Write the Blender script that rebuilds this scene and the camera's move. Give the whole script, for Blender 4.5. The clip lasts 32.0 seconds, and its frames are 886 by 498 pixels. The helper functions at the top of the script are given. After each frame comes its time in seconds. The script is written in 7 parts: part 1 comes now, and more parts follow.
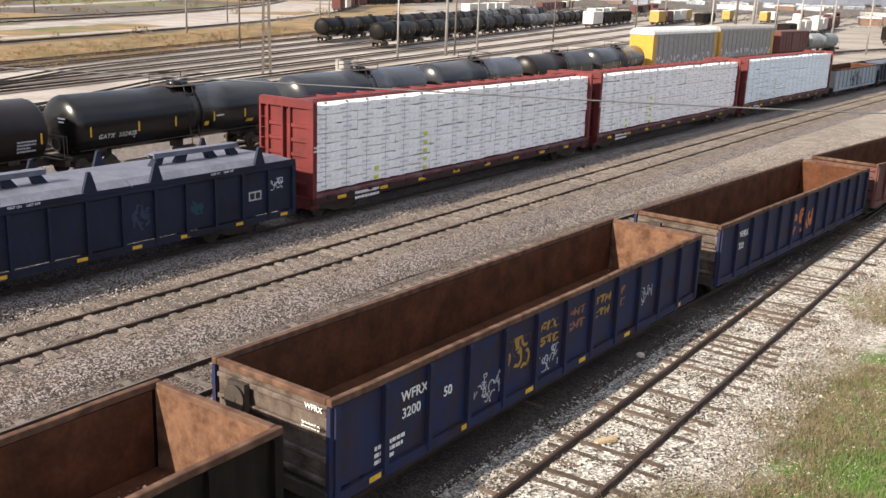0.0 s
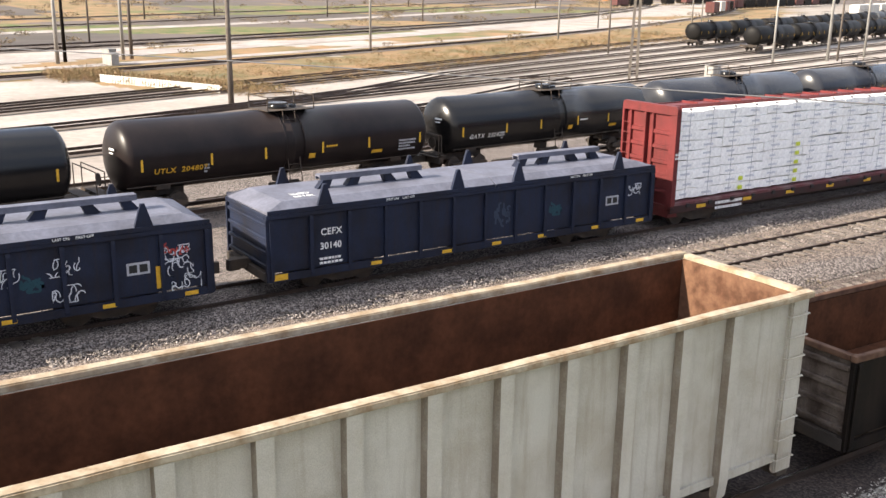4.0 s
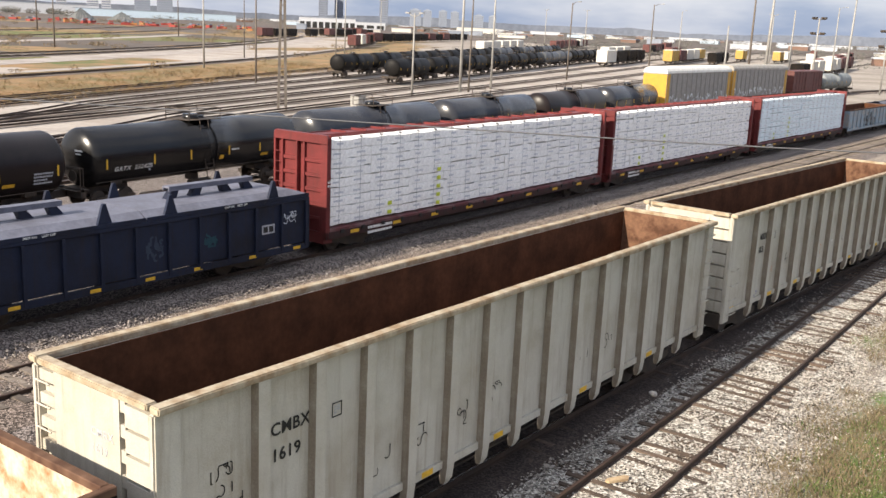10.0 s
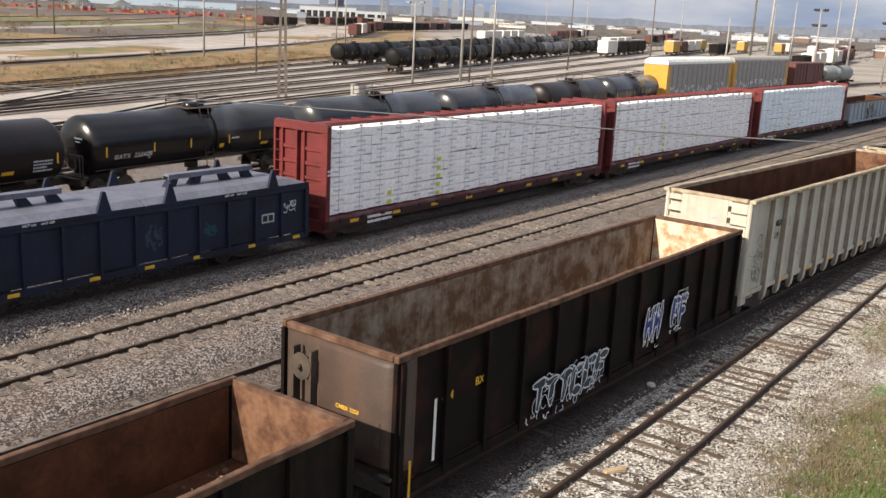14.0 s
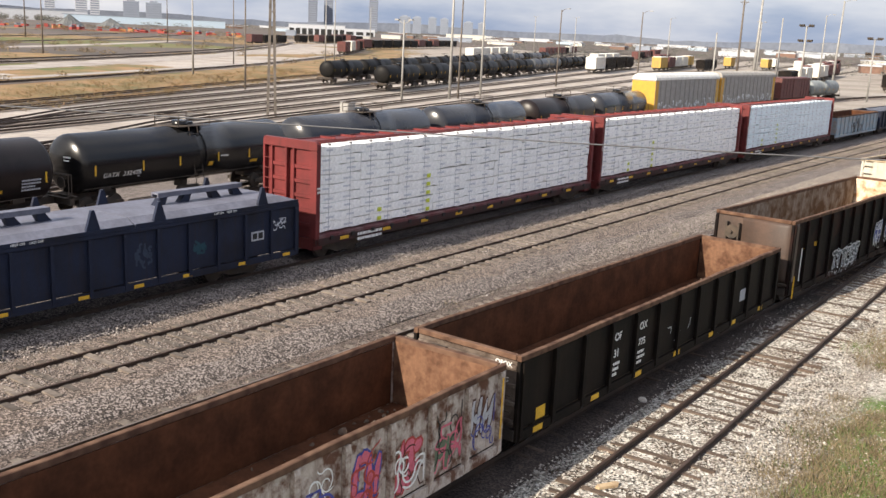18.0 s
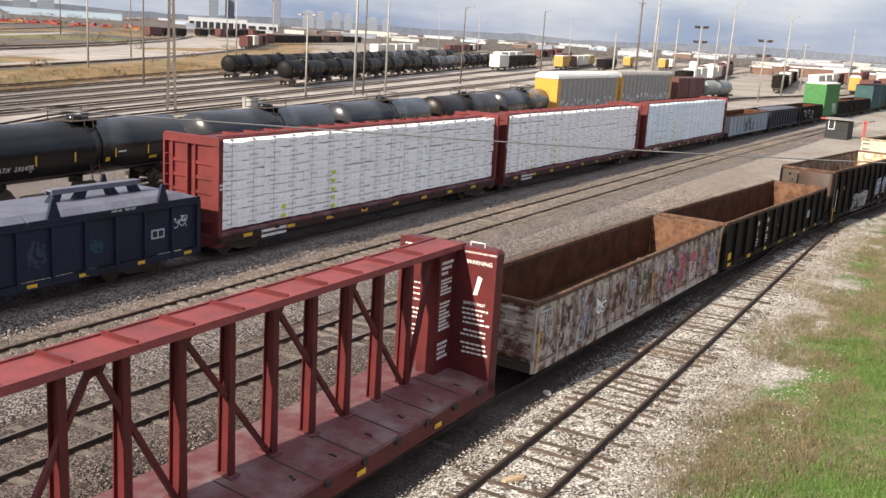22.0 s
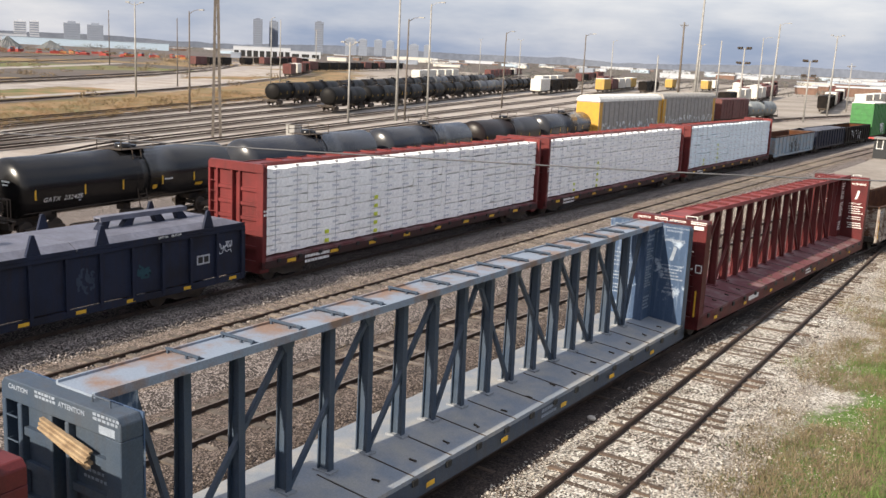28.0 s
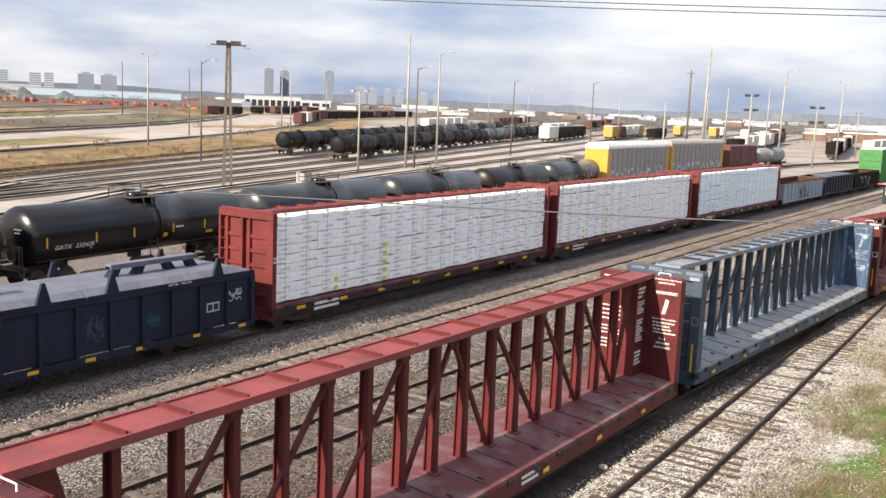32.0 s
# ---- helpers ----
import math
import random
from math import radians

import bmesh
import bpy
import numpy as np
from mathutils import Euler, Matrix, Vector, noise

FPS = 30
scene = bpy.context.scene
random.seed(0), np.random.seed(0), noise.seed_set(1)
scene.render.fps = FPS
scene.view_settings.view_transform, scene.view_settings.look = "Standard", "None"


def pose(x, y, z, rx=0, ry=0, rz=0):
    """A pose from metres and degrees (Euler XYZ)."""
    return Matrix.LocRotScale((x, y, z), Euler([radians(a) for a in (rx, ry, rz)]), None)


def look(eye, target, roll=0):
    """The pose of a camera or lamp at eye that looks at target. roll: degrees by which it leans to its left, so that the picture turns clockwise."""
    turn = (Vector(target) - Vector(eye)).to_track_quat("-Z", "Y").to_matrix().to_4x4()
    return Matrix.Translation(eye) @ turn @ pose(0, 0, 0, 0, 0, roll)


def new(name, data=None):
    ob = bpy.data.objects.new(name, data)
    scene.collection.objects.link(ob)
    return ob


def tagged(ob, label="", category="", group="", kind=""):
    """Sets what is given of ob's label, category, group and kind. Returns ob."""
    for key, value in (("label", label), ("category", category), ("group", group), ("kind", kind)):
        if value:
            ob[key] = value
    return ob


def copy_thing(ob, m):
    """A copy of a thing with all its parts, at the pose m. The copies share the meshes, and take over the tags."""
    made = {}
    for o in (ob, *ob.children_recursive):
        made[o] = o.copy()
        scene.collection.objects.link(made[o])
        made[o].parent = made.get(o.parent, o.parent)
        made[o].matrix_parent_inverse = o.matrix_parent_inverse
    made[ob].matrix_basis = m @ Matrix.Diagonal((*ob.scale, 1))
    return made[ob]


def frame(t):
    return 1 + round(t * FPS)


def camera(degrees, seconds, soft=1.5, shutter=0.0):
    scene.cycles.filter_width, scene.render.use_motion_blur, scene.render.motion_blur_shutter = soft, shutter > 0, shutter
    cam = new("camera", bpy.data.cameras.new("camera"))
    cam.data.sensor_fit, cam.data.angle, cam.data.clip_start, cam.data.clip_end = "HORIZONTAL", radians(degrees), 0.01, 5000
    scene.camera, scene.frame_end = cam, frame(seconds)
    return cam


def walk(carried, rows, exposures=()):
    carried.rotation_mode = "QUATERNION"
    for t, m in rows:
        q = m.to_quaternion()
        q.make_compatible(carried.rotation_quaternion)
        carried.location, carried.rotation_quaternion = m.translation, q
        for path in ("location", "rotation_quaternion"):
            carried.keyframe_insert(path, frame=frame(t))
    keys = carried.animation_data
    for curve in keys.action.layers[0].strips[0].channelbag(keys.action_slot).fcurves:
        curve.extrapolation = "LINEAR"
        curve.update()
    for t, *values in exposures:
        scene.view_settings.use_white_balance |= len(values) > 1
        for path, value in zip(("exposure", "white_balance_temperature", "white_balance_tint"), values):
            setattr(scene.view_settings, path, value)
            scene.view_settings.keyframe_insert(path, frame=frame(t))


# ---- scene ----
cam = camera(49.86, 32.0)
PATH = [
    (0.0, pose(0, 0, 8.614, 75.023, -2.117, 35.087)),
    (0.5, pose(0, 0, 8.614, 74.332, -0.435, 45.805)),
    (1.0, pose(0, 0, 8.614, 76.333, -3.019, 52.983)),
    (1.5, pose(0, 0, 8.614, 78.783, -4.339, 57.139)),
    (2.0, pose(0, 0, 8.614, 77.929, -3.215, 57.199)),
    (2.5, pose(0, 0, 8.614, 76.938, -3.034, 53.328)),
    (4.5, pose(0, 0, 8.614, 74.211, -0.283, 56.921)),
    (5.0, pose(0, 0, 8.614, 74.252, -0.058, 53.245)),
    (5.5, pose(0, 0, 8.614, 75.277, -1.632, 42.797)),
    (6.0, pose(0, 0, 8.614, 76.262, -1.158, 37.042)),
    (6.5, pose(0, 0, 8.614, 76.005, -0.381, 38.982)),
    (7.0, pose(0, 0, 8.614, 75.110, 0.364, 40.887)),
    (7.5, pose(0, 0, 8.614, 74.152, -0.060, 40.605)),
    (8.0, pose(0, 0, 8.614, 74.515, -0.893, 39.649)),
    (8.5, pose(0, 0, 8.614, 75.755, -1.760, 38.628)),
    (9.0, pose(0, 0, 8.614, 76.302, -1.768, 38.015)),
    (9.5, pose(0, 0, 8.614, 76.666, -2.255, 37.176)),
    (10.0, pose(0, 0, 8.614, 77.114, -2.575, 35.954)),
    (10.5, pose(0, 0, 8.614, 77.510, -2.905, 35.168)),
    (11.0, pose(0, 0, 8.614, 77.809, -3.287, 34.928)),
    (11.5, pose(0, 0, 8.614, 77.832, -3.115, 34.854)),
    (12.0, pose(0, 0, 8.614, 77.592, -2.676, 34.948)),
    (12.5, pose(0, 0, 8.614, 77.165, -2.356, 34.951)),
    (13.0, pose(0, 0, 8.614, 76.799, -2.684, 35.289)),
    (13.5, pose(0, 0, 8.614, 76.615, -3.002, 35.696)),
    (14.0, pose(0, 0, 8.614, 76.511, -2.919, 36.005)),
    (14.5, pose(0, 0, 8.614, 76.394, -3.145, 36.330)),
    (16.5, pose(0, 0, 8.614, 77.187, -2.363, 35.486)),
    (17.0, pose(0, 0, 8.614, 77.121, -2.488, 35.402)),
    (17.5, pose(0, 0, 8.614, 77.241, -2.576, 35.397)),
    (18.0, pose(0, 0, 8.614, 77.526, -2.652, 35.338)),
    (18.5, pose(0, 0, 8.614, 77.939, -2.635, 35.223)),
    (19.0, pose(0, 0, 8.614, 78.226, -2.548, 34.911)),
    (19.5, pose(0, 0, 8.614, 78.675, -2.209, 33.110)),
    (20.0, pose(0, 0, 8.614, 78.842, -1.915, 30.639)),
    (20.5, pose(0, 0, 8.614, 78.633, -3.208, 28.430)),
    (21.0, pose(0, 0, 8.614, 78.267, -3.392, 28.510)),
    (21.5, pose(0, 0, 8.614, 77.931, -3.592, 29.301)),
    (22.0, pose(0, 0, 8.614, 77.628, -3.488, 29.731)),
    (22.5, pose(0, 0, 8.614, 77.616, -3.701, 30.127)),
    (23.0, pose(0, 0, 8.614, 77.686, -3.006, 30.743)),
    (23.5, pose(0, 0, 8.614, 77.843, -1.753, 31.405)),
    (24.0, pose(0, 0, 8.614, 77.956, -1.566, 32.085)),
    (24.5, pose(0, 0, 8.614, 78.103, -1.760, 32.818)),
    (25.0, pose(0, 0, 8.614, 78.267, -1.604, 33.016)),
    (25.5, pose(0, 0, 8.614, 78.624, -1.874, 33.072)),
    (27.5, pose(0, 0, 8.614, 79.012, -2.343, 32.307)),
    (28.0, pose(0, 0, 8.614, 78.952, -2.641, 32.152)),
    (28.5, pose(0, 0, 8.614, 79.128, -2.632, 32.201)),
    (29.0, pose(0, 0, 8.614, 79.143, -2.820, 33.046)),
    (29.5, pose(0, 0, 8.614, 78.857, -1.857, 34.192)),
    (30.0, pose(0, 0, 8.614, 78.513, -2.393, 34.737)),
    (30.5, pose(0, 0, 8.614, 79.095, -2.890, 34.537)),
    (31.0, pose(0, 0, 8.614, 81.210, -2.773, 33.436)),
    (31.5, pose(0, 0, 8.614, 82.486, -2.498, 33.168)),
    (32.0, pose(0, 0, 8.614, 81.749, -2.412, 32.687)),
]
# the film camera's own brightening and darkening
EXPOSE = ((0, 0.27), (1, 0.48), (2, 0.36), (3.5, 0.6), (5, 0.82), (6, 0.58), (7, 0.32), (9, 0.34), (10, 0.27), (11, 0.02), (13, -0.06), (14, 0.04), (17, 0.2), (20, 0.26), (22, 0.16), (25, 0.09), (28, 0.08), (29, 0.06), (30, 0.54), (31, 0.40), (32, 0.36))
walk(cam, PATH, EXPOSE)

# ---- world and sun ----
world = bpy.data.worlds.new("sky")
scene.world = world
world.use_nodes = True
wn, wl = world.node_tree.nodes, world.node_tree.links
sky = wn.new("ShaderNodeTexSky")
sky.sky_type, sky.sun_disc = "NISHITA", False
SUN_DIR = Vector((0.165, 1.0, -0.56))
SUN_EL, SUN_AZ = math.atan2(0.56, math.hypot(0.165, 1.0)), math.atan2(-0.165, -1.0)
sky.sun_elevation, sky.sun_rotation = SUN_EL, SUN_AZ
sky.air_density, sky.dust_density = 1.0, 2.5
tc = wn.new("ShaderNodeTexCoord")
mp = wn.new("ShaderNodeMapping")
mp.inputs["Scale"].default_value = (1.2, 1.2, 5.0)
cn = wn.new("ShaderNodeTexNoise")
cn.inputs["Scale"].default_value, cn.inputs["Detail"].default_value, cn.inputs["Roughness"].default_value = 1.7, 8.0, 0.55
cr = wn.new("ShaderNodeValToRGB")
cr.color_ramp.elements[0].position, cr.color_ramp.elements[1].position = 0.40, 0.60
cr.color_ramp.elements[0].color = (2.7, 3.3, 4.7, 1)
cr.color_ramp.elements[1].color = (7.0, 6.9, 7.1, 1)
mx = wn.new("ShaderNodeMix")
mx.data_type = "RGBA"
mx.inputs[0].default_value = 0.82
wl.new(tc.outputs["Generated"], mp.inputs[0])
wl.new(mp.outputs[0], cn.inputs["Vector"])
wl.new(cn.outputs["Fac"], cr.inputs[0])
wl.new(sky.outputs[0], mx.inputs[6])
wl.new(cr.outputs[0], mx.inputs[7])
bg = wn["Background"]
# an overcast dome is brighter overhead than at the horizon
sp_ = wn.new("ShaderNodeSeparateXYZ")
zr = wn.new("ShaderNodeMapRange")
zr.inputs["From Min"].default_value, zr.inputs["From Max"].default_value = 0.08, 0.9
zr.inputs["To Min"].default_value, zr.inputs["To Max"].default_value = 1.0, 1.4
zm = wn.new("ShaderNodeVectorMath")
zm.operation = "SCALE"
wl.new(tc.outputs["Generated"], sp_.inputs[0])
wl.new(sp_.outputs[2], zr.inputs[0])
wl.new(mx.outputs[2], zm.inputs[0])
wl.new(zr.outputs[0], zm.inputs["Scale"])
wl.new(zm.outputs[0], bg.inputs[0])
bg.inputs[1].default_value = 0.124
sun = new("sun", bpy.data.lights.new("sun", "SUN"))
sun.data.energy, sun.data.angle, sun.data.color = 7.6, radians(0.6), (1.0, 0.88, 0.72)
sun.matrix_world = look((0, 0, 60), Vector((0, 0, 60)) + SUN_DIR)


# ---- materials ----
def material(name, col, col2=None, rough=0.7, metal=0.0, scale=1.5, bump=0.15, fine=30.0, streak=0.0, streak_col=None,
             lo=0.4, hi=0.65, island=0.0, objrand=0.0, amount=1.0, pebble=0.0, spread=0.7, spec=0.35, speckle=0.55):
    """Two colours mixed by a large noise, a fine grain, vertical streaks and a small relief."""
    m = bpy.data.materials.new(name)
    m.use_nodes = True
    n, l = m.node_tree.nodes, m.node_tree.links
    b = n["Principled BSDF"]
    b.inputs["Roughness"].default_value, b.inputs["Metallic"].default_value = rough, metal
    b.inputs["Specular IOR Level"].default_value = spec
    col2 = col2 or tuple(c * 0.7 for c in col)
    t = n.new("ShaderNodeTexCoord")

    def noise_tex(s, vec=None, detail=5.0):
        k = n.new("ShaderNodeTexNoise")
        k.inputs["Scale"].default_value, k.inputs["Detail"].default_value = s, detail
        k.inputs["Roughness"].default_value = 0.6
        l.new(vec or t.outputs["Object"], k.inputs["Vector"])
        return k.outputs["Fac"]

    def ramp(fac, a, z, p0, p1):
        r = n.new("ShaderNodeValToRGB")
        r.color_ramp.elements[0].position, r.color_ramp.elements[1].position = p0, p1
        r.color_ramp.elements[0].color, r.color_ramp.elements[1].color = (*a, 1), (*z, 1)
        l.new(fac, r.inputs[0])
        return r.outputs[0]

    def mix(fac, a, z, blend="MIX"):
        k = n.new("ShaderNodeMix")
        k.data_type, k.blend_type = "RGBA", blend
        for sock, v in ((k.inputs[0], fac), (k.inputs[6], a), (k.inputs[7], z)):
            if isinstance(v, bpy.types.NodeSocket):
                l.new(v, sock)
            elif isinstance(v, tuple):
                sock.default_value = (*v, 1)
            else:
                sock.default_value = v
        return k.outputs[2]

    big = noise_tex(scale)
    c = ramp(big, col, tuple(x * amount + y * (1 - amount) for x, y in zip(col2, col)), lo, hi)
    grain = noise_tex(fine, detail=3.0)
    c = mix(0.35, c, ramp(grain, (0.55, 0.55, 0.55), (1.35, 1.35, 1.35), 0.3, 0.7), "MULTIPLY")
    if pebble:
        vo = n.new("ShaderNodeTexVoronoi")
        vo.inputs["Scale"].default_value = pebble
        l.new(t.outputs["Object"], vo.inputs["Vector"])
        bw = n.new("ShaderNodeRGBToBW")
        l.new(vo.outputs["Color"], bw.inputs[0])
        c = mix(1.0, c, ramp(bw.outputs[0], (1 - spread,) * 3, (1 + spread,) * 3, 0.2, 0.8), "MULTIPLY")
        c = mix(ramp(bw.outputs[0], (0, 0, 0), (speckle,) * 3, 0.60, 0.72), c, tuple(min(2.3 * x + 0.05, 0.75) for x in col))
        grain = vo.outputs["Distance"]
    if streak > 0:
        v = n.new("ShaderNodeMapping")
        v.inputs["Scale"].default_value = (3.0, 3.0, 0.22)
        l.new(t.outputs["Object"], v.inputs[0])
        s = noise_tex(2.2, v.outputs[0], 6.0)
        s = ramp(s, (0, 0, 0), (1, 1, 1), 0.5, 0.72)
        g = n.new("ShaderNodeMath")
        g.operation, g.inputs[1].default_value = "MULTIPLY", streak
        l.new(s, g.inputs[0])
        c = mix(g.outputs[0], c, streak_col or col2)
    if island or objrand:
        i = n.new("ShaderNodeNewGeometry") if island else n.new("ShaderNodeObjectInfo")
        k = max(island, objrand)
        r = ramp(i.outputs["Random Per Island" if island else "Random"], (1 - k,) * 3, (1 + k,) * 3, 0, 1)
        c = mix(1.0, c, r, "MULTIPLY")
    l.new(c, b.inputs["Base Color"])
    if bump:
        bp = n.new("ShaderNodeBump")
        bp.inputs["Strength"].default_value, bp.inputs["Distance"].default_value = bump, 0.02
        l.new(grain, bp.inputs["Height"])
        l.new(bp.outputs[0], b.inputs["Normal"])
    return m


def plain(name, col, rough=0.6, metal=0.0):
    return material(name, col, tuple(c * 0.82 for c in col), rough, metal, scale=4.0, bump=0.05)


RUST = material("rust", (0.108, 0.044, 0.022), (0.056, 0.024, 0.013), 0.88, scale=1.3, streak=0.12, streak_col=(0.13, 0.06, 0.033), fine=9.0, lo=0.36, hi=0.66, spec=0.12)
RUST_LIGHT = material("rust_worn", (0.165, 0.090, 0.056), (0.080, 0.040, 0.025), 0.88, scale=1.9, streak=0.35, streak_col=(0.09, 0.04, 0.024), lo=0.42, hi=0.62, fine=9.0, spec=0.12)
RUST_PALE = material("rust_peeling_white", (0.30, 0.245, 0.19), (0.135, 0.078, 0.042), 0.88, scale=1.9, streak=0.6, streak_col=(0.10, 0.055, 0.03), lo=0.36, hi=0.60, fine=9.0, spec=0.12)
RIM_RUST = material("rust_rim", (0.150, 0.088, 0.058), (0.075, 0.040, 0.027), 0.85, scale=3.5, fine=14.0, lo=0.36, hi=0.62, spec=0.15)
RIM_TAN = material("tan_rim", (0.40, 0.34, 0.25), (0.25, 0.175, 0.105), 0.8, scale=2.6, fine=14.0, lo=0.4, hi=0.66, spec=0.2)
SCRAP = material("scrap_dust", (0.15, 0.115, 0.088), (0.08, 0.052, 0.036), 0.95, scale=1.8, bump=0.5, fine=14, island=0.45)
NAVY = material("navy_paint", (0.017, 0.023, 0.045), (0.014, 0.016, 0.026), 0.5, scale=0.9, streak=0.5, streak_col=(0.026, 0.02, 0.02), spec=0.18)
BLUE_WORN = material("worn_blue_paint", (0.017, 0.026, 0.072), (0.030, 0.022, 0.030), 0.6, scale=1.6, streak=0.55, streak_col=(0.050, 0.026, 0.018), lo=0.42, hi=0.66, spec=0.15)
BLACK_PAINT = material("black_paint", (0.0065, 0.0055, 0.0052), (0.014, 0.010, 0.008), 0.6, scale=1.1, streak=0.4, streak_col=(0.024, 0.017, 0.013), spec=0.1)
BROWN_PAINT = material("brown_paint", (0.0075, 0.0052, 0.0050), (0.040, 0.014, 0.010), 0.65, scale=0.7, streak=0.35, streak_col=(0.006, 0.005, 0.005), lo=0.5, hi=0.72, spec=0.1)
BROWN_END = material("brown_end_paint", (0.058, 0.041, 0.034), (0.085, 0.055, 0.042), 0.55, scale=1.4, streak=0.4, streak_col=(0.06, 0.036, 0.027))
PALE_GREY = material("pale_grey_paint", (0.50, 0.475, 0.415), (0.40, 0.365, 0.30), 0.6, scale=0.9, streak=0.5, streak_col=(0.27, 0.225, 0.17), fine=60.0, lo=0.40, hi=0.66, spec=0.25, bump=0.05)
# darker copy of the pale grey: post flank shade in the colour, plus brown streaks
SHADED_GREY = material("shaded_streaked_grey", (0.25, 0.21, 0.165), (0.37, 0.34, 0.285), 0.8, scale=2.5, streak=0.6, streak_col=(0.14, 0.10, 0.07), fine=40.0, lo=0.45, hi=0.75, spec=0.15)
GRAFF_SIDE = material("peeling_white_side", (0.46, 0.40, 0.35), (0.13, 0.066, 0.044), 0.85, scale=2.4, streak=0.55, streak_col=(0.12, 0.06, 0.04), lo=0.46, hi=0.60, fine=14.0, spec=0.15)
ROOF_BLUE = material("pale_blue_cover", (0.140, 0.145, 0.185), (0.10, 0.102, 0.128), 0.6, scale=1.1, streak=0.2, fine=8.0)
RED_CAR = material("red_oxide_paint", (0.165, 0.030, 0.030), (0.11, 0.024, 0.024), 0.5, scale=0.8, streak=0.45, streak_col=(0.07, 0.023, 0.021), spec=0.25)
RED_DARK = material("dark_red_oxide_paint", (0.110, 0.018, 0.019), (0.070, 0.014, 0.015), 0.5, scale=0.8, streak=0.45, streak_col=(0.045, 0.018, 0.017), spec=0.25)
RED_DECK = material("dusty_red_deck", (0.135, 0.048, 0.052), (0.21, 0.155, 0.15), 0.8, scale=1.2, lo=0.45, hi=0.75, spec=0.2)
BLUE_CB = material("blue_grey_paint", (0.040, 0.060, 0.092), (0.062, 0.078, 0.10), 0.5, scale=0.8, streak=0.4, streak_col=(0.06, 0.05, 0.045), spec=0.25)
BLUE_DECK = material("dusty_blue_deck", (0.20, 0.225, 0.26), (0.31, 0.30, 0.28), 0.75, scale=1.0)
BLUE_TOP = material("weathered_pale_blue_top", (0.215, 0.255, 0.315), (0.22, 0.15, 0.115), 0.65, scale=0.9, lo=0.46, hi=0.62, spec=0.25)
STEEL = material("rail_side_steel", (0.045, 0.031, 0.024), (0.075, 0.048, 0.034), 0.65, metal=0.2)
RAIL_TOP = material("rail_top_worn", (0.058, 0.036, 0.028), (0.088, 0.056, 0.042), 0.5, metal=0.3)
RAIL_SHINE = material("rail_top_shiny", (0.45, 0.43, 0.42), (0.36, 0.33, 0.31), 0.25, metal=0.9)
TRUCK = material("truck_steel", (0.040, 0.033, 0.028), (0.075, 0.055, 0.04), 0.8)
TIE = material("weathered_tie", (0.17, 0.144, 0.12), (0.095, 0.077, 0.064), 0.9, scale=3.0, bump=0.5, objrand=0.35)
TIE_OLD = material("old_siding_tie", (0.12, 0.088, 0.066), (0.065, 0.045, 0.034), 0.9, scale=3.0, bump=0.5, objrand=0.35)
TANK_BLACK = material("tank_black", (0.0055, 0.0055, 0.0062), (0.009, 0.0085, 0.0085), 0.24, scale=0.5, bump=0.02, spec=0.40)
TANK_GREY = material("tank_slate", (0.022, 0.024, 0.031), (0.032, 0.033, 0.038), 0.25, scale=0.5, bump=0.02, spec=0.42)
TANK_BROWN = material("tank_brown", (0.012, 0.0085, 0.0085), (0.02, 0.014, 0.013), 0.36, scale=0.7, bump=0.03, spec=0.22)
WRAP = material("white_lumber_wrap", (0.96, 0.95, 0.925), (0.89, 0.88, 0.86), 0.4, scale=5.0, bump=0.08, fine=9.0, objrand=0.03)
WRAP_PRINT = plain("wrap_print_grey", (0.66, 0.67, 0.71))
WRAP_BLUE = material("pale_blue_lumber_wrap", (0.80, 0.90, 0.94), (0.70, 0.80, 0.86), 0.4, scale=5.0, bump=0.08, fine=9.0, objrand=0.05)
WHITE = plain("white_paint", (0.78, 0.78, 0.76))
GREY_MARK = plain("faded_white_paint", (0.42, 0.43, 0.46))
BLACK = plain("black_mark", (0.02, 0.02, 0.02))
YELLOW = plain("yellow_reflector", (0.72, 0.42, 0.035))
YELLOW_GREEN = plain("yellow_green_tag", (0.62, 0.68, 0.06))
PINK = plain("pink_spray", (0.62, 0.14, 0.20))
SPRAY_BLUE = plain("blue_spray", (0.07, 0.08, 0.32))
SPRAY_DEEP = plain("deep_blue_spray", (0.025, 0.045, 0.22))
SPRAY_SLATE = plain("slate_spray", (0.035, 0.05, 0.06))
SPRAY_RED = plain("red_spray", (0.42, 0.06, 0.05))
SILVER = plain("silver_spray", (0.62, 0.65, 0.70), 0.4)
ORANGE_SPRAY = plain("orange_spray", (0.55, 0.18, 0.06))
STRAP = plain("dark_strap", (0.12, 0.12, 0.13))
PALE_STRAP = plain("pale_strap", (0.42, 0.43, 0.46))
WOOD_POLE = material("weathered_pole", (0.14, 0.118, 0.10), (0.095, 0.08, 0.068), 0.9, scale=2.0)
GALV = material("galvanised_pole", (0.32, 0.315, 0.30), (0.25, 0.24, 0.225), 0.6, metal=0.2)
CONCRETE_POLE = material("concrete_mast", (0.135, 0.118, 0.102), (0.09, 0.078, 0.068), 0.85)
BALLAST = material("grey_ballast", (0.128, 0.106, 0.093), (0.080, 0.064, 0.055), 0.95, scale=0.8, bump=0.9, pebble=28.0, spread=0.8, speckle=1.0)
BALLAST_DARK = material("dark_brown_ballast", (0.088, 0.066, 0.054), (0.050, 0.037, 0.030), 0.95, scale=0.8, bump=0.9, pebble=28.0, spread=0.7, speckle=0.6)
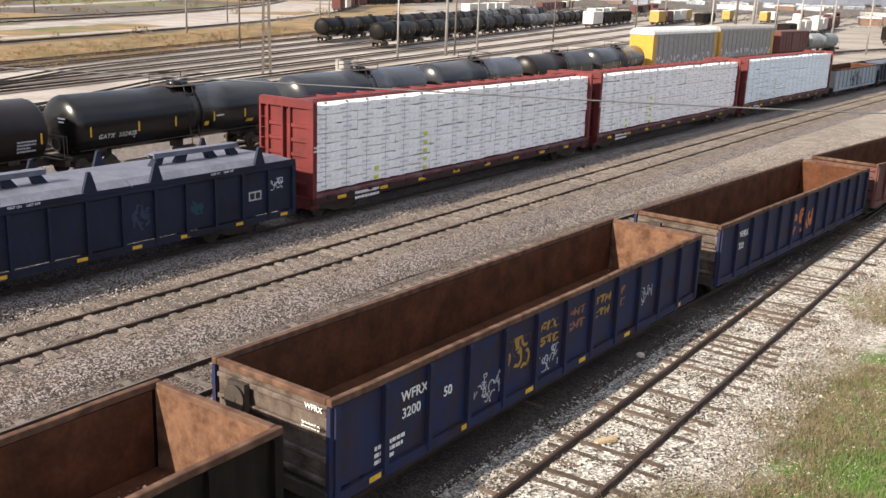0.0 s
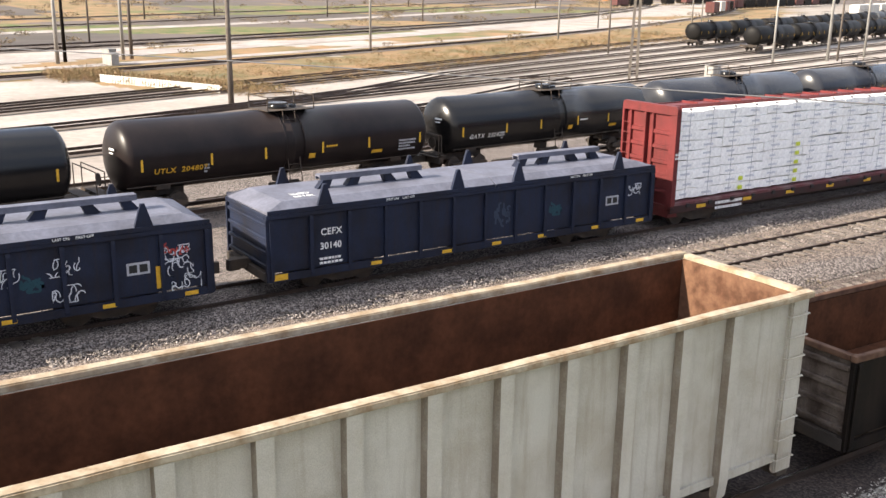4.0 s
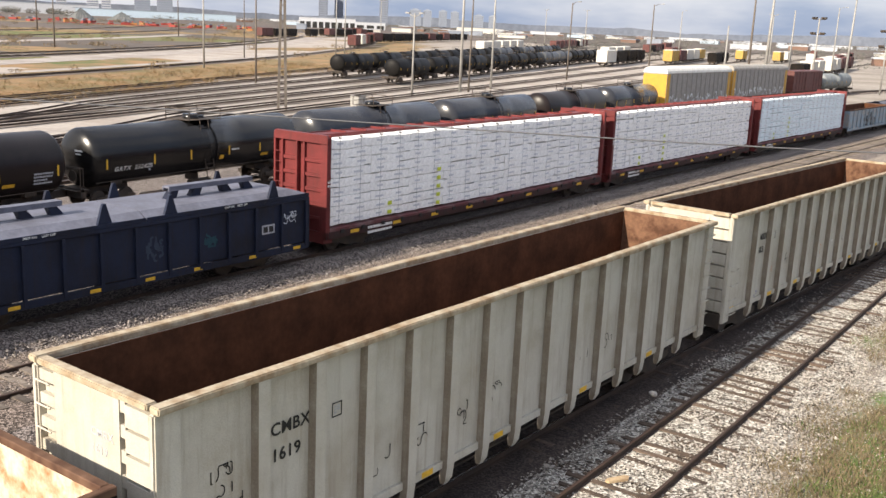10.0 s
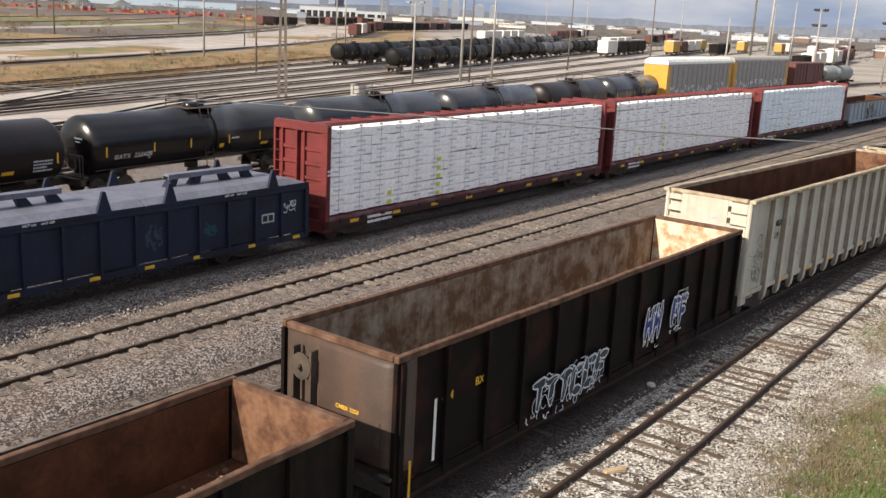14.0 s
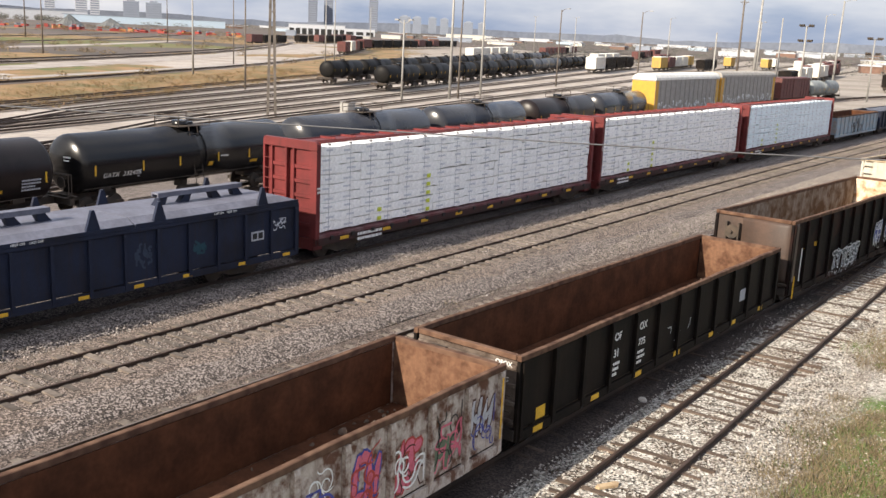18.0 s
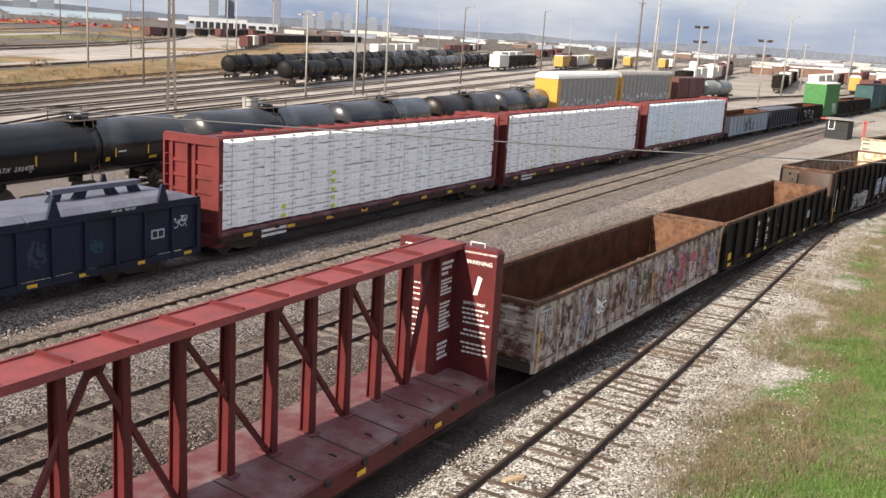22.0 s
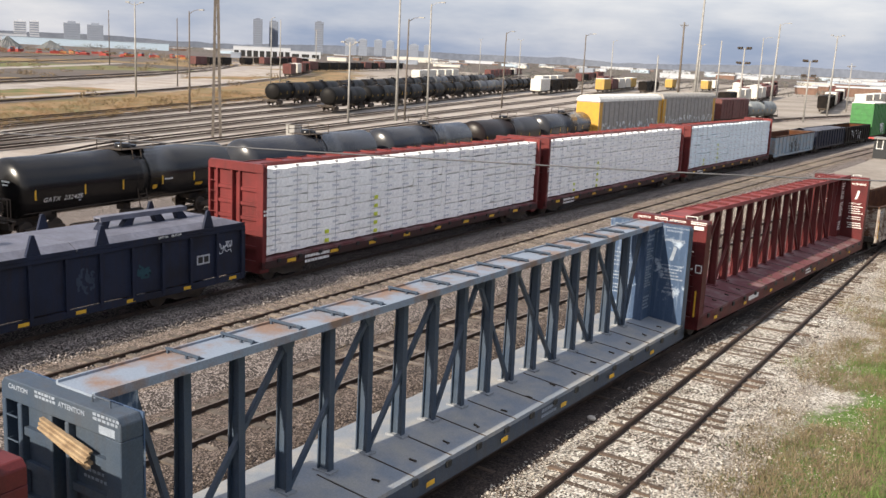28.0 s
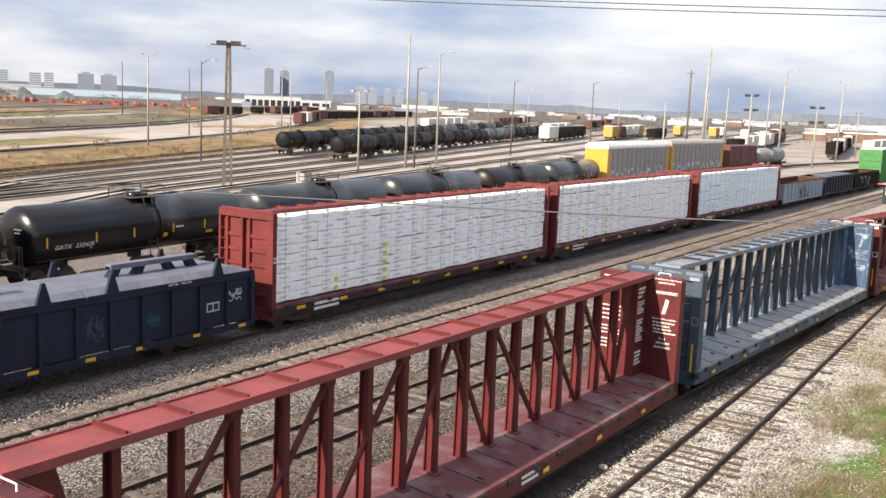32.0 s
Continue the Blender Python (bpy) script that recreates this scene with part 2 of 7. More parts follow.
STONE_BROWN = material("brown_ballast_stone", (0.17, 0.142, 0.125), (0.085, 0.066, 0.056), 0.9, scale=8.0, island=0.8, bump=0.1)
OILY = material("oily_dark_ballast", (0.055, 0.040, 0.033), (0.030, 0.023, 0.020), 0.92, scale=0.7, bump=0.9, pebble=24.0, spread=0.5, speckle=0.12)
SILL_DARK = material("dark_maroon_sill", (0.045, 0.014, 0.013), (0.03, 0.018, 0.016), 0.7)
BALLAST_BROWN = material("brown_track_ballast", (0.140, 0.110, 0.091), (0.085, 0.065, 0.053), 0.95, scale=0.9, bump=0.9, pebble=28.0, spread=0.7, speckle=0.7)
BALLAST_WHITE = material("white_limestone_ballast", (0.345, 0.318, 0.278), (0.10, 0.073, 0.053), 0.95, scale=0.85, bump=1.0, pebble=17.0, spread=0.85, lo=0.44, hi=0.60)
YARD_WHITE = material("pale_yard_gravel", (0.40, 0.358, 0.318), (0.27, 0.23, 0.195), 0.95, scale=0.08, bump=0.3, fine=1.5)
YARD_GREY = material("grey_yard_gravel", (0.33, 0.295, 0.255), (0.20, 0.168, 0.14), 0.95, scale=0.05, bump=0.2, fine=1.0)
STONE = material("ballast_stone", (0.27, 0.242, 0.222), (0.16, 0.138, 0.125), 0.9, scale=8.0, island=0.8, bump=0.1)
STONE_WHITE = material("limestone_stone", (0.43, 0.40, 0.355), (0.25, 0.222, 0.19), 0.9, scale=8.0, island=0.5, bump=0.1)
DIRT = material("yard_dirt", (0.22, 0.186, 0.152), (0.13, 0.105, 0.085), 0.97, scale=0.4, bump=0.9, pebble=22.0, spread=0.45)
DRY_GRASS = material("dry_grass", (0.28, 0.172, 0.085), (0.125, 0.115, 0.05), 0.95, scale=0.12, bump=0.8, fine=3.0)
GREEN_GRASS = material("green_grass", (0.085, 0.115, 0.03), (0.20, 0.155, 0.075), 0.95, scale=0.2, bump=0.8, fine=6.0)
def verge_material(name):
    """White gravel that thins out over dry soil and short green growth, away from the siding."""
    m = bpy.data.materials.new(name)
    m.use_nodes = True
    n, l = m.node_tree.nodes, m.node_tree.links
    b = n["Principled BSDF"]
    b.inputs["Roughness"].default_value, b.inputs["Specular IOR Level"].default_value = 0.97, 0.1
    t = n.new("ShaderNodeTexCoord")

    def fac(scale, detail=6.0, rough=0.65):
        k = n.new("ShaderNodeTexNoise")
        k.inputs["Scale"].default_value, k.inputs["Detail"].default_value, k.inputs["Roughness"].default_value = scale, detail, rough
        l.new(t.outputs["Object"], k.inputs["Vector"])
        return k.outputs["Fac"]

    def ramp(src, a, z, p0, p1):
        r = n.new("ShaderNodeValToRGB")
        r.color_ramp.elements[0].position, r.color_ramp.elements[1].position = p0, p1
        r.color_ramp.elements[0].color, r.color_ramp.elements[1].color = (*a, 1), (*z, 1)
        l.new(src, r.inputs[0])
        return r.outputs[0]

    def mix(f, a, z, blend="MIX"):
        k = n.new("ShaderNodeMix")
        k.data_type, k.blend_type = "RGBA", blend
        for sock, v in ((k.inputs[0], f), (k.inputs[6], a), (k.inputs[7], z)):
            if isinstance(v, bpy.types.NodeSocket):
                l.new(v, sock)
            else:
                sock.default_value = v
        return k.outputs[2]

    def maths(op, a, z):
        k = n.new("ShaderNodeMath")
        k.operation = op
        for sock, v in zip(k.inputs, (a, z)):
            if isinstance(v, bpy.types.NodeSocket):
                l.new(v, sock)
            else:
                sock.default_value = v
        return k.outputs[0]

    vo = n.new("ShaderNodeTexVoronoi")
    vo.inputs["Scale"].default_value = 17.0
    l.new(t.outputs["Object"], vo.inputs["Vector"])
    bw = n.new("ShaderNodeRGBToBW")
    l.new(vo.outputs["Color"], bw.inputs[0])
    stone = ramp(bw.outputs[0], (0.13, 0.11, 0.09), (0.66, 0.63, 0.57), 0.15, 0.85)
    stone = mix(ramp(fac(0.9), (0, 0, 0), (0.75, 0.75, 0.75), 0.50, 0.68), stone, (0.17, 0.13, 0.095, 1))
    soil = mix(ramp(fac(0.8), (0, 0, 0), (1, 1, 1), 0.40, 0.62), (0.23, 0.18, 0.12, 1), (0.11, 0.085, 0.055, 1))
    soil = mix(ramp(fac(0.42), (0, 0, 0), (0.95, 0.95, 0.95), 0.42, 0.56), soil, (0.085, 0.15, 0.033, 1))
    soil = mix(0.7, soil, ramp(fac(9.0, 4.0), (0.4, 0.4, 0.4), (1.6, 1.6, 1.6), 0.3, 0.7), "MULTIPLY")
    xyz = n.new("ShaderNodeSeparateXYZ")
    l.new(t.outputs["Object"], xyz.inputs[0])
    edge = maths("ADD", xyz.outputs[0], maths("MULTIPLY", maths("SUBTRACT", fac(0.45), 0.5), 9.0))
    edge = maths("ADD", edge, maths("MULTIPLY", maths("SUBTRACT", bw.outputs[0], 0.5), 1.6))
    sm = n.new("ShaderNodeMapRange")
    sm.interpolation_type = "SMOOTHSTEP"
    sm.inputs["From Min"].default_value, sm.inputs["From Max"].default_value = -5.3, -3.6
    l.new(edge, sm.inputs[0])
    l.new(mix(sm.outputs[0], stone, soil), b.inputs["Base Color"])
    bp = n.new("ShaderNodeBump")
    bp.inputs["Strength"].default_value, bp.inputs["Distance"].default_value = 0.9, 0.03
    l.new(vo.outputs["Distance"], bp.inputs["Height"])
    l.new(bp.outputs[0], b.inputs["Normal"])
    return m


VERGE_MIX = verge_material("gravel_to_grass_verge")
BLADE = material("grass_blades", (0.095, 0.165, 0.036), (0.10, 0.130, 0.040), 0.85, scale=0.8, island=0.35, bump=0)
BLADE_DRY = material("dry_grass_blades", (0.215, 0.170, 0.100), (0.135, 0.110, 0.062), 0.9, scale=1.0, island=0.3, bump=0)
FAR_LAND = material("far_land", (0.125, 0.100, 0.086), (0.075, 0.065, 0.056), 1.0, scale=0.012, bump=0, fine=0.15)


# ---- mesh helpers ----
def box(bm, x0, x1, y0, y1, z0, z1):
    v = [bm.verts.new(c) for c in ((x0, y0, z0), (x1, y0, z0), (x1, y1, z0), (x0, y1, z0), (x0, y0, z1), (x1, y0, z1), (x1, y1, z1), (x0, y1, z1))]
    for f in ((3, 2, 1, 0), (4, 5, 6, 7), (0, 1, 5, 4), (1, 2, 6, 5), (2, 3, 7, 6), (3, 0, 4, 7)):
        bm.faces.new([v[i] for i in f])
    return bm


def boxes(*bb):
    bm = bmesh.new()
    for b in bb:
        box(bm, *b)
    return bm


def extrude_poly(bm, poly, axis, a, z):
    """A closed outline in two axes, drawn out along the third from a to z."""
    def co(u, w, d):
        return {"x": (d, u, w), "y": (u, d, w), "z": (u, w, d)}[axis]
    p = [bm.verts.new(co(u, w, a)) for u, w in poly]
    q = [bm.verts.new(co(u, w, z)) for u, w in poly]
    k = len(poly)
    bm.faces.new(p[::-1])
    bm.faces.new(q)
    for i in range(k):
        bm.faces.new((p[i], p[(i + 1) % k], q[(i + 1) % k], q[i]))
    bmesh.ops.recalc_face_normals(bm, faces=bm.faces)
    return bm


def tube(bm, p, q, r, k=8, r2=None):
    p, q = Vector(p), Vector(q)
    d = (q - p)
    m = d.to_track_quat("Z", "Y").to_matrix()
    r2 = r if r2 is None else r2
    a = [bm.verts.new(p + m @ Vector((r * math.cos(6.2832 * i / k), r * math.sin(6.2832 * i / k), 0))) for i in range(k)]
    b = [bm.verts.new(q + m @ Vector((r2 * math.cos(6.2832 * i / k), r2 * math.sin(6.2832 * i / k), 0))) for i in range(k)]
    bm.faces.new(a[::-1])
    bm.faces.new(b)
    for i in range(k):
        f = bm.faces.new((a[i], a[(i + 1) % k], b[(i + 1) % k], b[i]))
        f.smooth = k > 6
    return bm


def beam(bm, p, q, w, h):
    """A straight bar of w by h from p to q."""
    p, q = Vector(p), Vector(q)
    m = (q - p).to_track_quat("Z", "Y").to_matrix()
    a = [bm.verts.new(p + m @ Vector((sx * w / 2, sy * h / 2, 0))) for sx, sy in ((-1, -1), (1, -1), (1, 1), (-1, 1))]
    b = [bm.verts.new(q + m @ Vector((sx * w / 2, sy * h / 2, 0))) for sx, sy in ((-1, -1), (1, -1), (1, 1), (-1, 1))]
    bm.faces.new(a[::-1])
    bm.faces.new(b)
    for i in range(4):
        bm.faces.new((a[i], a[(i + 1) % 4], b[(i + 1) % 4], b[i]))
    return bm


def mesh_of(bm, name, *mats):
    me = bpy.data.meshes.new(name)
    bm.to_mesh(me)
    bm.free()
    for m in mats:
        me.materials.append(m)
    return me


def part(name, bm, mat, parent, label=""):
    mats = mat if isinstance(mat, tuple) else (mat,)
    ob = new(name, mesh_of(bm, name, *mats))
    ob.parent = parent
    return tagged(ob, label) if label else ob


def piece(name, me, parent, m=None):
    """One more object on a mesh that is already made."""
    ob = new(name, me)
    ob.parent = parent
    if m is not None:
        ob.matrix_basis = m
    return ob


def thing(name, label, category, group="", kind="", m=None):
    ob = new(name)
    ob.empty_display_size = 0.5
    if m is not None:
        ob.matrix_basis = m
    return tagged(ob, label, category, group, kind)


def lettering(name, text, size, mat, parent, m, spacing=1.0, label=""):
    """Painted letters, 3 mm thick, in the plane given by m."""
    cu = bpy.data.curves.new(name, "FONT")
    cu.body, cu.size, cu.extrude, cu.space_character = text, size, 0.002, spacing
    cu.align_x = "LEFT"
    cu.offset = size * 0.016
    cu.resolution_u = 3
    tmp = bpy.data.objects.new("tmp", cu)
    me = bpy.data.meshes.new_from_object(tmp)
    bpy.data.objects.remove(tmp)
    me.materials.append(mat)
    ob = new(name, me)
    ob.parent, ob.matrix_basis = parent, m
    return tagged(ob, label) if label else ob


def near_face(x, y, z):
    """The plane of a car's side that faces +x; letters run along +y."""
    return Matrix.Translation((x, y, z)) @ Matrix(((0, 0, 1, 0), (1, 0, 0, 0), (0, 1, 0, 0), (0, 0, 0, 1)))


def back_face(x, y, z):
    """The plane of a car's end that faces -y; letters run along +x."""
    return Matrix.Translation((x, y, z)) @ Matrix(((1, 0, 0, 0), (0, 0, -1, 0), (0, 1, 0, 0), (0, 0, 0, 1)))


def scrawl(name, mat, parent, m, w, h, strokes, seed, thick=0.05, label=""):
    """Sprayed lines: looping ribbons inside a field of w by h."""
    rnd = random.Random(seed)
    bm = bmesh.new()
    steps = 15
    for i in range(strokes):
        cx = w * (i + 0.5) / strokes
        r = min(h * rnd.uniform(0.28, 0.48), w / max(strokes, 1) * 1.5 + 0.05)
        a0, turn = rnd.uniform(0, 6.3), rnd.choice((-1, 1)) * rnd.uniform(0.12, 0.5)
        flip = rnd.randrange(4, 12)
        px, py, a = cx + rnd.uniform(-0.4, 0.4) * r, h * rnd.uniform(0.25, 0.75), a0
        pts = []
        for k in range(steps):
            pts.append(Vector((min(max(px, 0), w), min(max(py, 0), h), 0.002 + 0.0002 * i)))
            px, py = px + math.cos(a) * r * 0.2, py + math.sin(a) * r * 0.26
            if k == flip:
                turn = -turn * 1.4
            a += turn
        last = None
        for k, q in enumerate(pts):
            d = pts[min(k + 1, steps - 1)] - pts[max(k - 1, 0)]
            s = Vector((-d.y, d.x, 0))
            s = s.normalized() * thick * (0.5 if 0 < k < steps - 1 else 0.3) if s.length > 1e-6 else Vector((thick / 2, 0, 0))
            pair = bm.verts.new(q + s), bm.verts.new(q - s)
            if last:
                bm.faces.new((last[0], last[1], pair[1], pair[0]))
            last = pair
    ob = tagged(part(name, bm, mat, parent), label, kind="stuff")
    ob.matrix_basis = m
    return ob


def bubble_letters(parent, m, w, h, count, seed, fill, line, label):
    """Fat sprayed letters: slanted angular shapes with a dark rim and inner cuts."""
    rnd = random.Random(seed)
    for grow, mat, lift, tag in ((0.045, line, 0.002, "dark rim of sprayed letters"), (0.0, fill, 0.004, label)):
        rnd = random.Random(seed)
        bm = bmesh.new()
        for i in range(count):
            x0, lw = w * i / count, w / count * 1.02
            top, low, lean = h * rnd.uniform(0.82, 1.0), h * rnd.uniform(0.0, 0.14), rnd.uniform(0.05, 0.22)
            bars = rnd.choice((((0, 0.30, 0, 1), (0.62, 0.95, 0, 1), (0.25, 0.66, 0.38, 0.62)), ((0, 0.32, 0, 1), (0.28, 0.95, 0.76, 1), (0.28, 0.8, 0.36, 0.58)), ((0, 0.95, 0.76, 1), (0.0, 0.3, 0.5, 0.8), (0.05, 0.95, 0.40, 0.58), (0.62, 0.95, 0.2, 0.45), (0, 0.95, 0, 0.22)), ((0.32, 0.64, 0, 1), (0, 0.95, 0.76, 1)), ((0, 0.32, 0, 1), (0.28, 0.95, 0, 0.24), (0.28, 0.95, 0.76, 1))))
            for x_a, x_b, z_a, z_b in bars:
                cu, cv = 0.3 * (x_b - x_a), 0.3 * (z_b - z_a)
                q = [(x_a + cu, z_a), (x_b - cu, z_a), (x_b, z_a + cv), (x_b, z_b - cv), (x_b - cu, z_b), (x_a + cu, z_b), (x_a, z_b - cv), (x_a, z_a + cv)]
                vv = []
                for (u, v), (su, sv) in zip(q, ((-0.4, -1), (0.4, -1), (1, -0.4), (1, 0.4), (0.4, 1), (-0.4, 1), (-1, 0.4), (-1, -0.4))):
                    vv.append(bm.verts.new((x0 + u * lw + lean * v * h + su * grow + rnd.uniform(-0.03, 0.03), low + v * (top - low) + sv * grow + rnd.uniform(-0.03, 0.03), lift + 0.0001 * i)))
                bm.faces.new(vv)
        ob = tagged(part("graffiti", bm, mat, parent), tag, kind="stuff")
        ob.matrix_basis = m

END_GREY = material("dull_grey_end_paint", (0.155, 0.125, 0.105), (0.06, 0.043, 0.035), 0.7, scale=1.6, streak=0.5, streak_col=(0.05, 0.034, 0.028), lo=0.38, hi=0.6, spec=0.15)
BLUE_PEEL = material("peeling_blue_bulkhead", (0.045, 0.075, 0.135), (0.34, 0.40, 0.48), 0.55, scale=1.6, streak=0.35, streak_col=(0.30, 0.36, 0.44), lo=0.58, hi=0.66, spec=0.2)
CHALK_BLUE = plain("chalky_blue_patch", (0.03, 0.045, 0.075))
FADED_TEAL = plain("faded_teal_patch", (0.012, 0.055, 0.075))
FADED_YELLOW = plain("faded_yellow_spray", (0.34, 0.20, 0.03))
FADED_ORANGE = plain("faded_orange_spray", (0.26, 0.10, 0.045))
SPRAY_BROWN = plain("brown_spray", (0.085, 0.035, 0.025))
SPRAY_MOSS = plain("dull_green_spray", (0.13, 0.17, 0.11))
RAIL_MID = material("rail_top_brown_worn", (0.20, 0.165, 0.14), (0.13, 0.10, 0.08), 0.4, metal=0.5)
# brightened copy of the peeling rust: sun on the inner end wall, in the colour
RUST_PALE_LIT = material("rust_peeling_white_lit_end", (0.62, 0.52, 0.40), (0.36, 0.17, 0.07), 0.88, scale=2.2, streak=0.3, streak_col=(0.25, 0.11, 0.05), lo=0.44, hi=0.66, fine=9.0, spec=0.12)

# ---- lines of the tracks ----
NEAR_X, BEND_Y, BEND_R = -11.45, 6.5, 450.0
CAM_Z = 8.614


def moving_line(s, off=0.0):
    """Place and heading on the curved running track, s metres along it."""
    if s < BEND_Y:
        return NEAR_X + off, s, 0.0
    a = (s - BEND_Y) / BEND_R
    return NEAR_X + BEND_R - (BEND_R - off) * math.cos(a), BEND_Y + (BEND_R - off) * math.sin(a), -a


def second_line(s):
    return moving_line(s, -5.1)


def straight(x0, y_bend=26.5, k=0.000345):
    def line(s):
        d = max(s - y_bend, 0)
        return x0 + k / 2 * d * d, s, -math.atan(k * d)
    return line


def slanted(x0, y0, slope, bend=0.0):
    def line(s):
        d = s - y0
        return x0 + slope * d + bend * d * d, s, -math.atan(slope + 2 * bend * d)
    return line


main_line, stored_line = straight(-20.74), straight(-25.55)
siding_line = slanted(-7.72, 0, 0)


def tank_line(s):
    d = max(s - 100, 0)
    return -37.6 - 0.10 * s + 0.00093 * d * d, s, -math.atan(-0.10 + 0.00186 * d)



YARD_OPEN = [slanted(-50 - 4.4 * k, 45, -0.13 - 0.028 * k) for k in range(11)]


def turnout(line, stem, y0, y1):
    """A line that leaves its stem between y0 and y1."""
    def joined(s):
        u = min(max((s - y0) / (y1 - y0), 0), 1)
        u = u * u * (3 - 2 * u)
        xa, _, a = stem(s)
        xb, _, b = line(s)
        return xa + (xb - xa) * u, s, a + (b - a) * u
    return joined


YARD_LINES = [YARD_OPEN[k] if k in (0, 3, 6, 10) else turnout(YARD_OPEN[k], YARD_OPEN[k // 3 * 3], 6 + 11 * (k % 3), 44 + 11 * (k % 3)) for k in range(11)]
FAR_LINES = [slanted(-122, 60, -0.42, -0.0006), slanted(-158, 60, -0.44, -0.0007), slanted(-166, 60, -0.44, -0.0007), slanted(-225, 60, -0.6, -0.0005), slanted(-260, 60, -0.62, -0.0005)]


def land(x, y):
    """Height of the ground."""
    r = math.hypot(x, y)
    left = -0.78 + 0.006 * max(r - 100, 0)
    bend = min(max(y - BEND_Y, 0), 75) ** 2 / (2 * BEND_R)
    u = x - bend * min(max((x + 19.5) / 3, 0), 1)
    steps = ((-33, left), (-30, -0.32), (-18.7, -0.32), (-18.3, -0.5), (-14.6, -0.55), (-13.6, -1.02), (-5.2, -1.02), (-3.0, -0.8), (3.0, -0.3), (60.0, 0.5))
    if y > 90:
        k = min((y - 90) / 60, 1)
        steps = tuple((a, b * (1 - k) + max(left + 0.35, -0.5) * k) for a, b in steps)
    if u <= steps[0][0]:
        return left
    for (a, b), (c, d) in zip(steps, steps[1:]):
        if u <= c:
            return b + (d - b) * (u - a) / (c - a)
    return steps[-1][1] + 0.006 * max(r - 100, 0)


# ---- ground sheet ----
def steps_of(*spans):
    out = []
    for a, b, d in spans:
        out += list(np.arange(a, b, d))
    return out + [spans[-1][1]]


GREEN_PATCHES = [(-200, 62, 62, 17), (-330, 200, 90, 40), (-300, 120, 40, 20), (-165, 100, 26, 5)]


def soil_kind(x, y):
    """0 dirt, 1 pale gravel, 2 dry grass, 3 green grass, 4 verge, 5 far land."""
    r = math.hypot(x, y)
    wob = 5 * noise.noise((x / 14, y / 14, 0))
    if x > -5.9 and y < 70:
        return 4
    if x > -30:
        return (6 if x < -13.4 and y < 54 + wob * 5 else 0 if y < 82 + wob * 5 else 7) if r < 215 + wob * 8 else 5
    if r > 700:
        return 5
    grass = -74.0 - 0.40 * y - 0.0006 * max(y - 60, 0) ** 2
    if x > grass + wob * 0.5:
        return (1 if noise.noise((x / 40, y / 40, 9)) > -0.25 - max(140 - y, 0) * 0.01 and y < 330 else 7) if x < -46.5 - 0.12 * y and r < 900 else (7 if y > 95 + wob * 3 else 6)
    f1 = FAR_LINES[0](y)[0]
    if x > f1 + 2:
        if y < 26 + wob and x > -112:
            return 1
        return 2
    if x > f1 - 16 and noise.noise((x / 30, y / 22, 3.0)) > -0.05 and y < 150:
        return 2
    for px, py, a, b in GREEN_PATCHES:
        d, e = (x - px), (y - py)
        if ((d * 0.5 + e * 0.87) / a) ** 2 + ((d * 0.87 - e * 0.5) / b) ** 2 < 1 + wob * 0.05:
            return 3
    if x > FAR_LINES[1](y)[0] - 6:
        return 1 if noise.noise((x / 35, y / 35, 13)) > -0.12 else 2
    return 2 if noise.noise((x / 60, y / 60, 7.0)) > 0.1 else 5


gx = steps_of((-6500, -700, 290), (-700, -260, 20), (-260, -30, 2.5), (-30, -20, 1.0), (-20, 0, 0.4), (0, 20, 2.0), (20, 200, 20), (200, 3000, 200))
gy = steps_of((-900, -60, 60), (-60, -10, 5), (-10, 12, 2), (12, 80, 0.8), (80, 320, 4), (320, 800, 20), (800, 6500, 285))
verts = [(x, y, land(x, y) + (0.03 * noise.noise((x * 0.9, y * 0.9, 1)) if abs(x) < 60 and abs(y) < 120 else 0)) for y in gy for x in gx]
nx = len(gx)
faces = [(j * nx + i, j * nx + i + 1, (j + 1) * nx + i + 1, (j + 1) * nx + i) for j in range(len(gy) - 1) for i in range(nx - 1)]
me = bpy.data.meshes.new("ground")
me.from_pydata(verts, [], faces)
for m in (DIRT, YARD_WHITE, DRY_GRASS, GREEN_GRASS, VERGE_MIX, FAR_LAND, BALLAST, YARD_GREY):
    me.materials.append(m)
me.polygons.foreach_set("material_index", [soil_kind(sum(verts[k][0] for k in f) / 4, sum(verts[k][1] for k in f) / 4) for f in faces])
me.polygons.foreach_set("use_smooth", [True] * len(faces))
ground = tagged(new("ground", me), "rail yard ground of gravel, dirt and dry autumn grass", "ground", kind="structure")


def strip(name, line, s0, s1, step, profile, mat, lift, label, cat="ballast", parent=None, follow=True, jitter=0.0):
    """A bed along a line: profile of (offset, height) pairs."""
    v, f, k = [], [], len(profile)
    n = max(int((s1 - s0) / step), 1)
    for i in range(n + 1):
        s = s0 + (s1 - s0) * i / n
        x, y, a = line(s)
        for o, h in profile:
            px, py = x + o * math.cos(a), y + o * math.sin(a)
            z = land(px, py) + h + lift if follow else h + lift
            z += jitter * noise.noise((px * 1.7, py * 1.7, 4.0))
            v.append((px, py, z))
    for i in range(n):
        for j in range(k - 1):
            f.append((i * k + j, i * k + j + 1, (i + 1) * k + j + 1, (i + 1) * k + j))
    m = bpy.data.meshes.new(name)
    m.from_pydata(v, [], f)
    m.materials.append(mat)
    m.polygons.foreach_set("use_smooth", [True] * len(f))
    ob = new(name, m)
    if parent:
        ob.parent = parent
        return tagged(ob, label)
    return tagged(ob, label, cat, kind="structure")


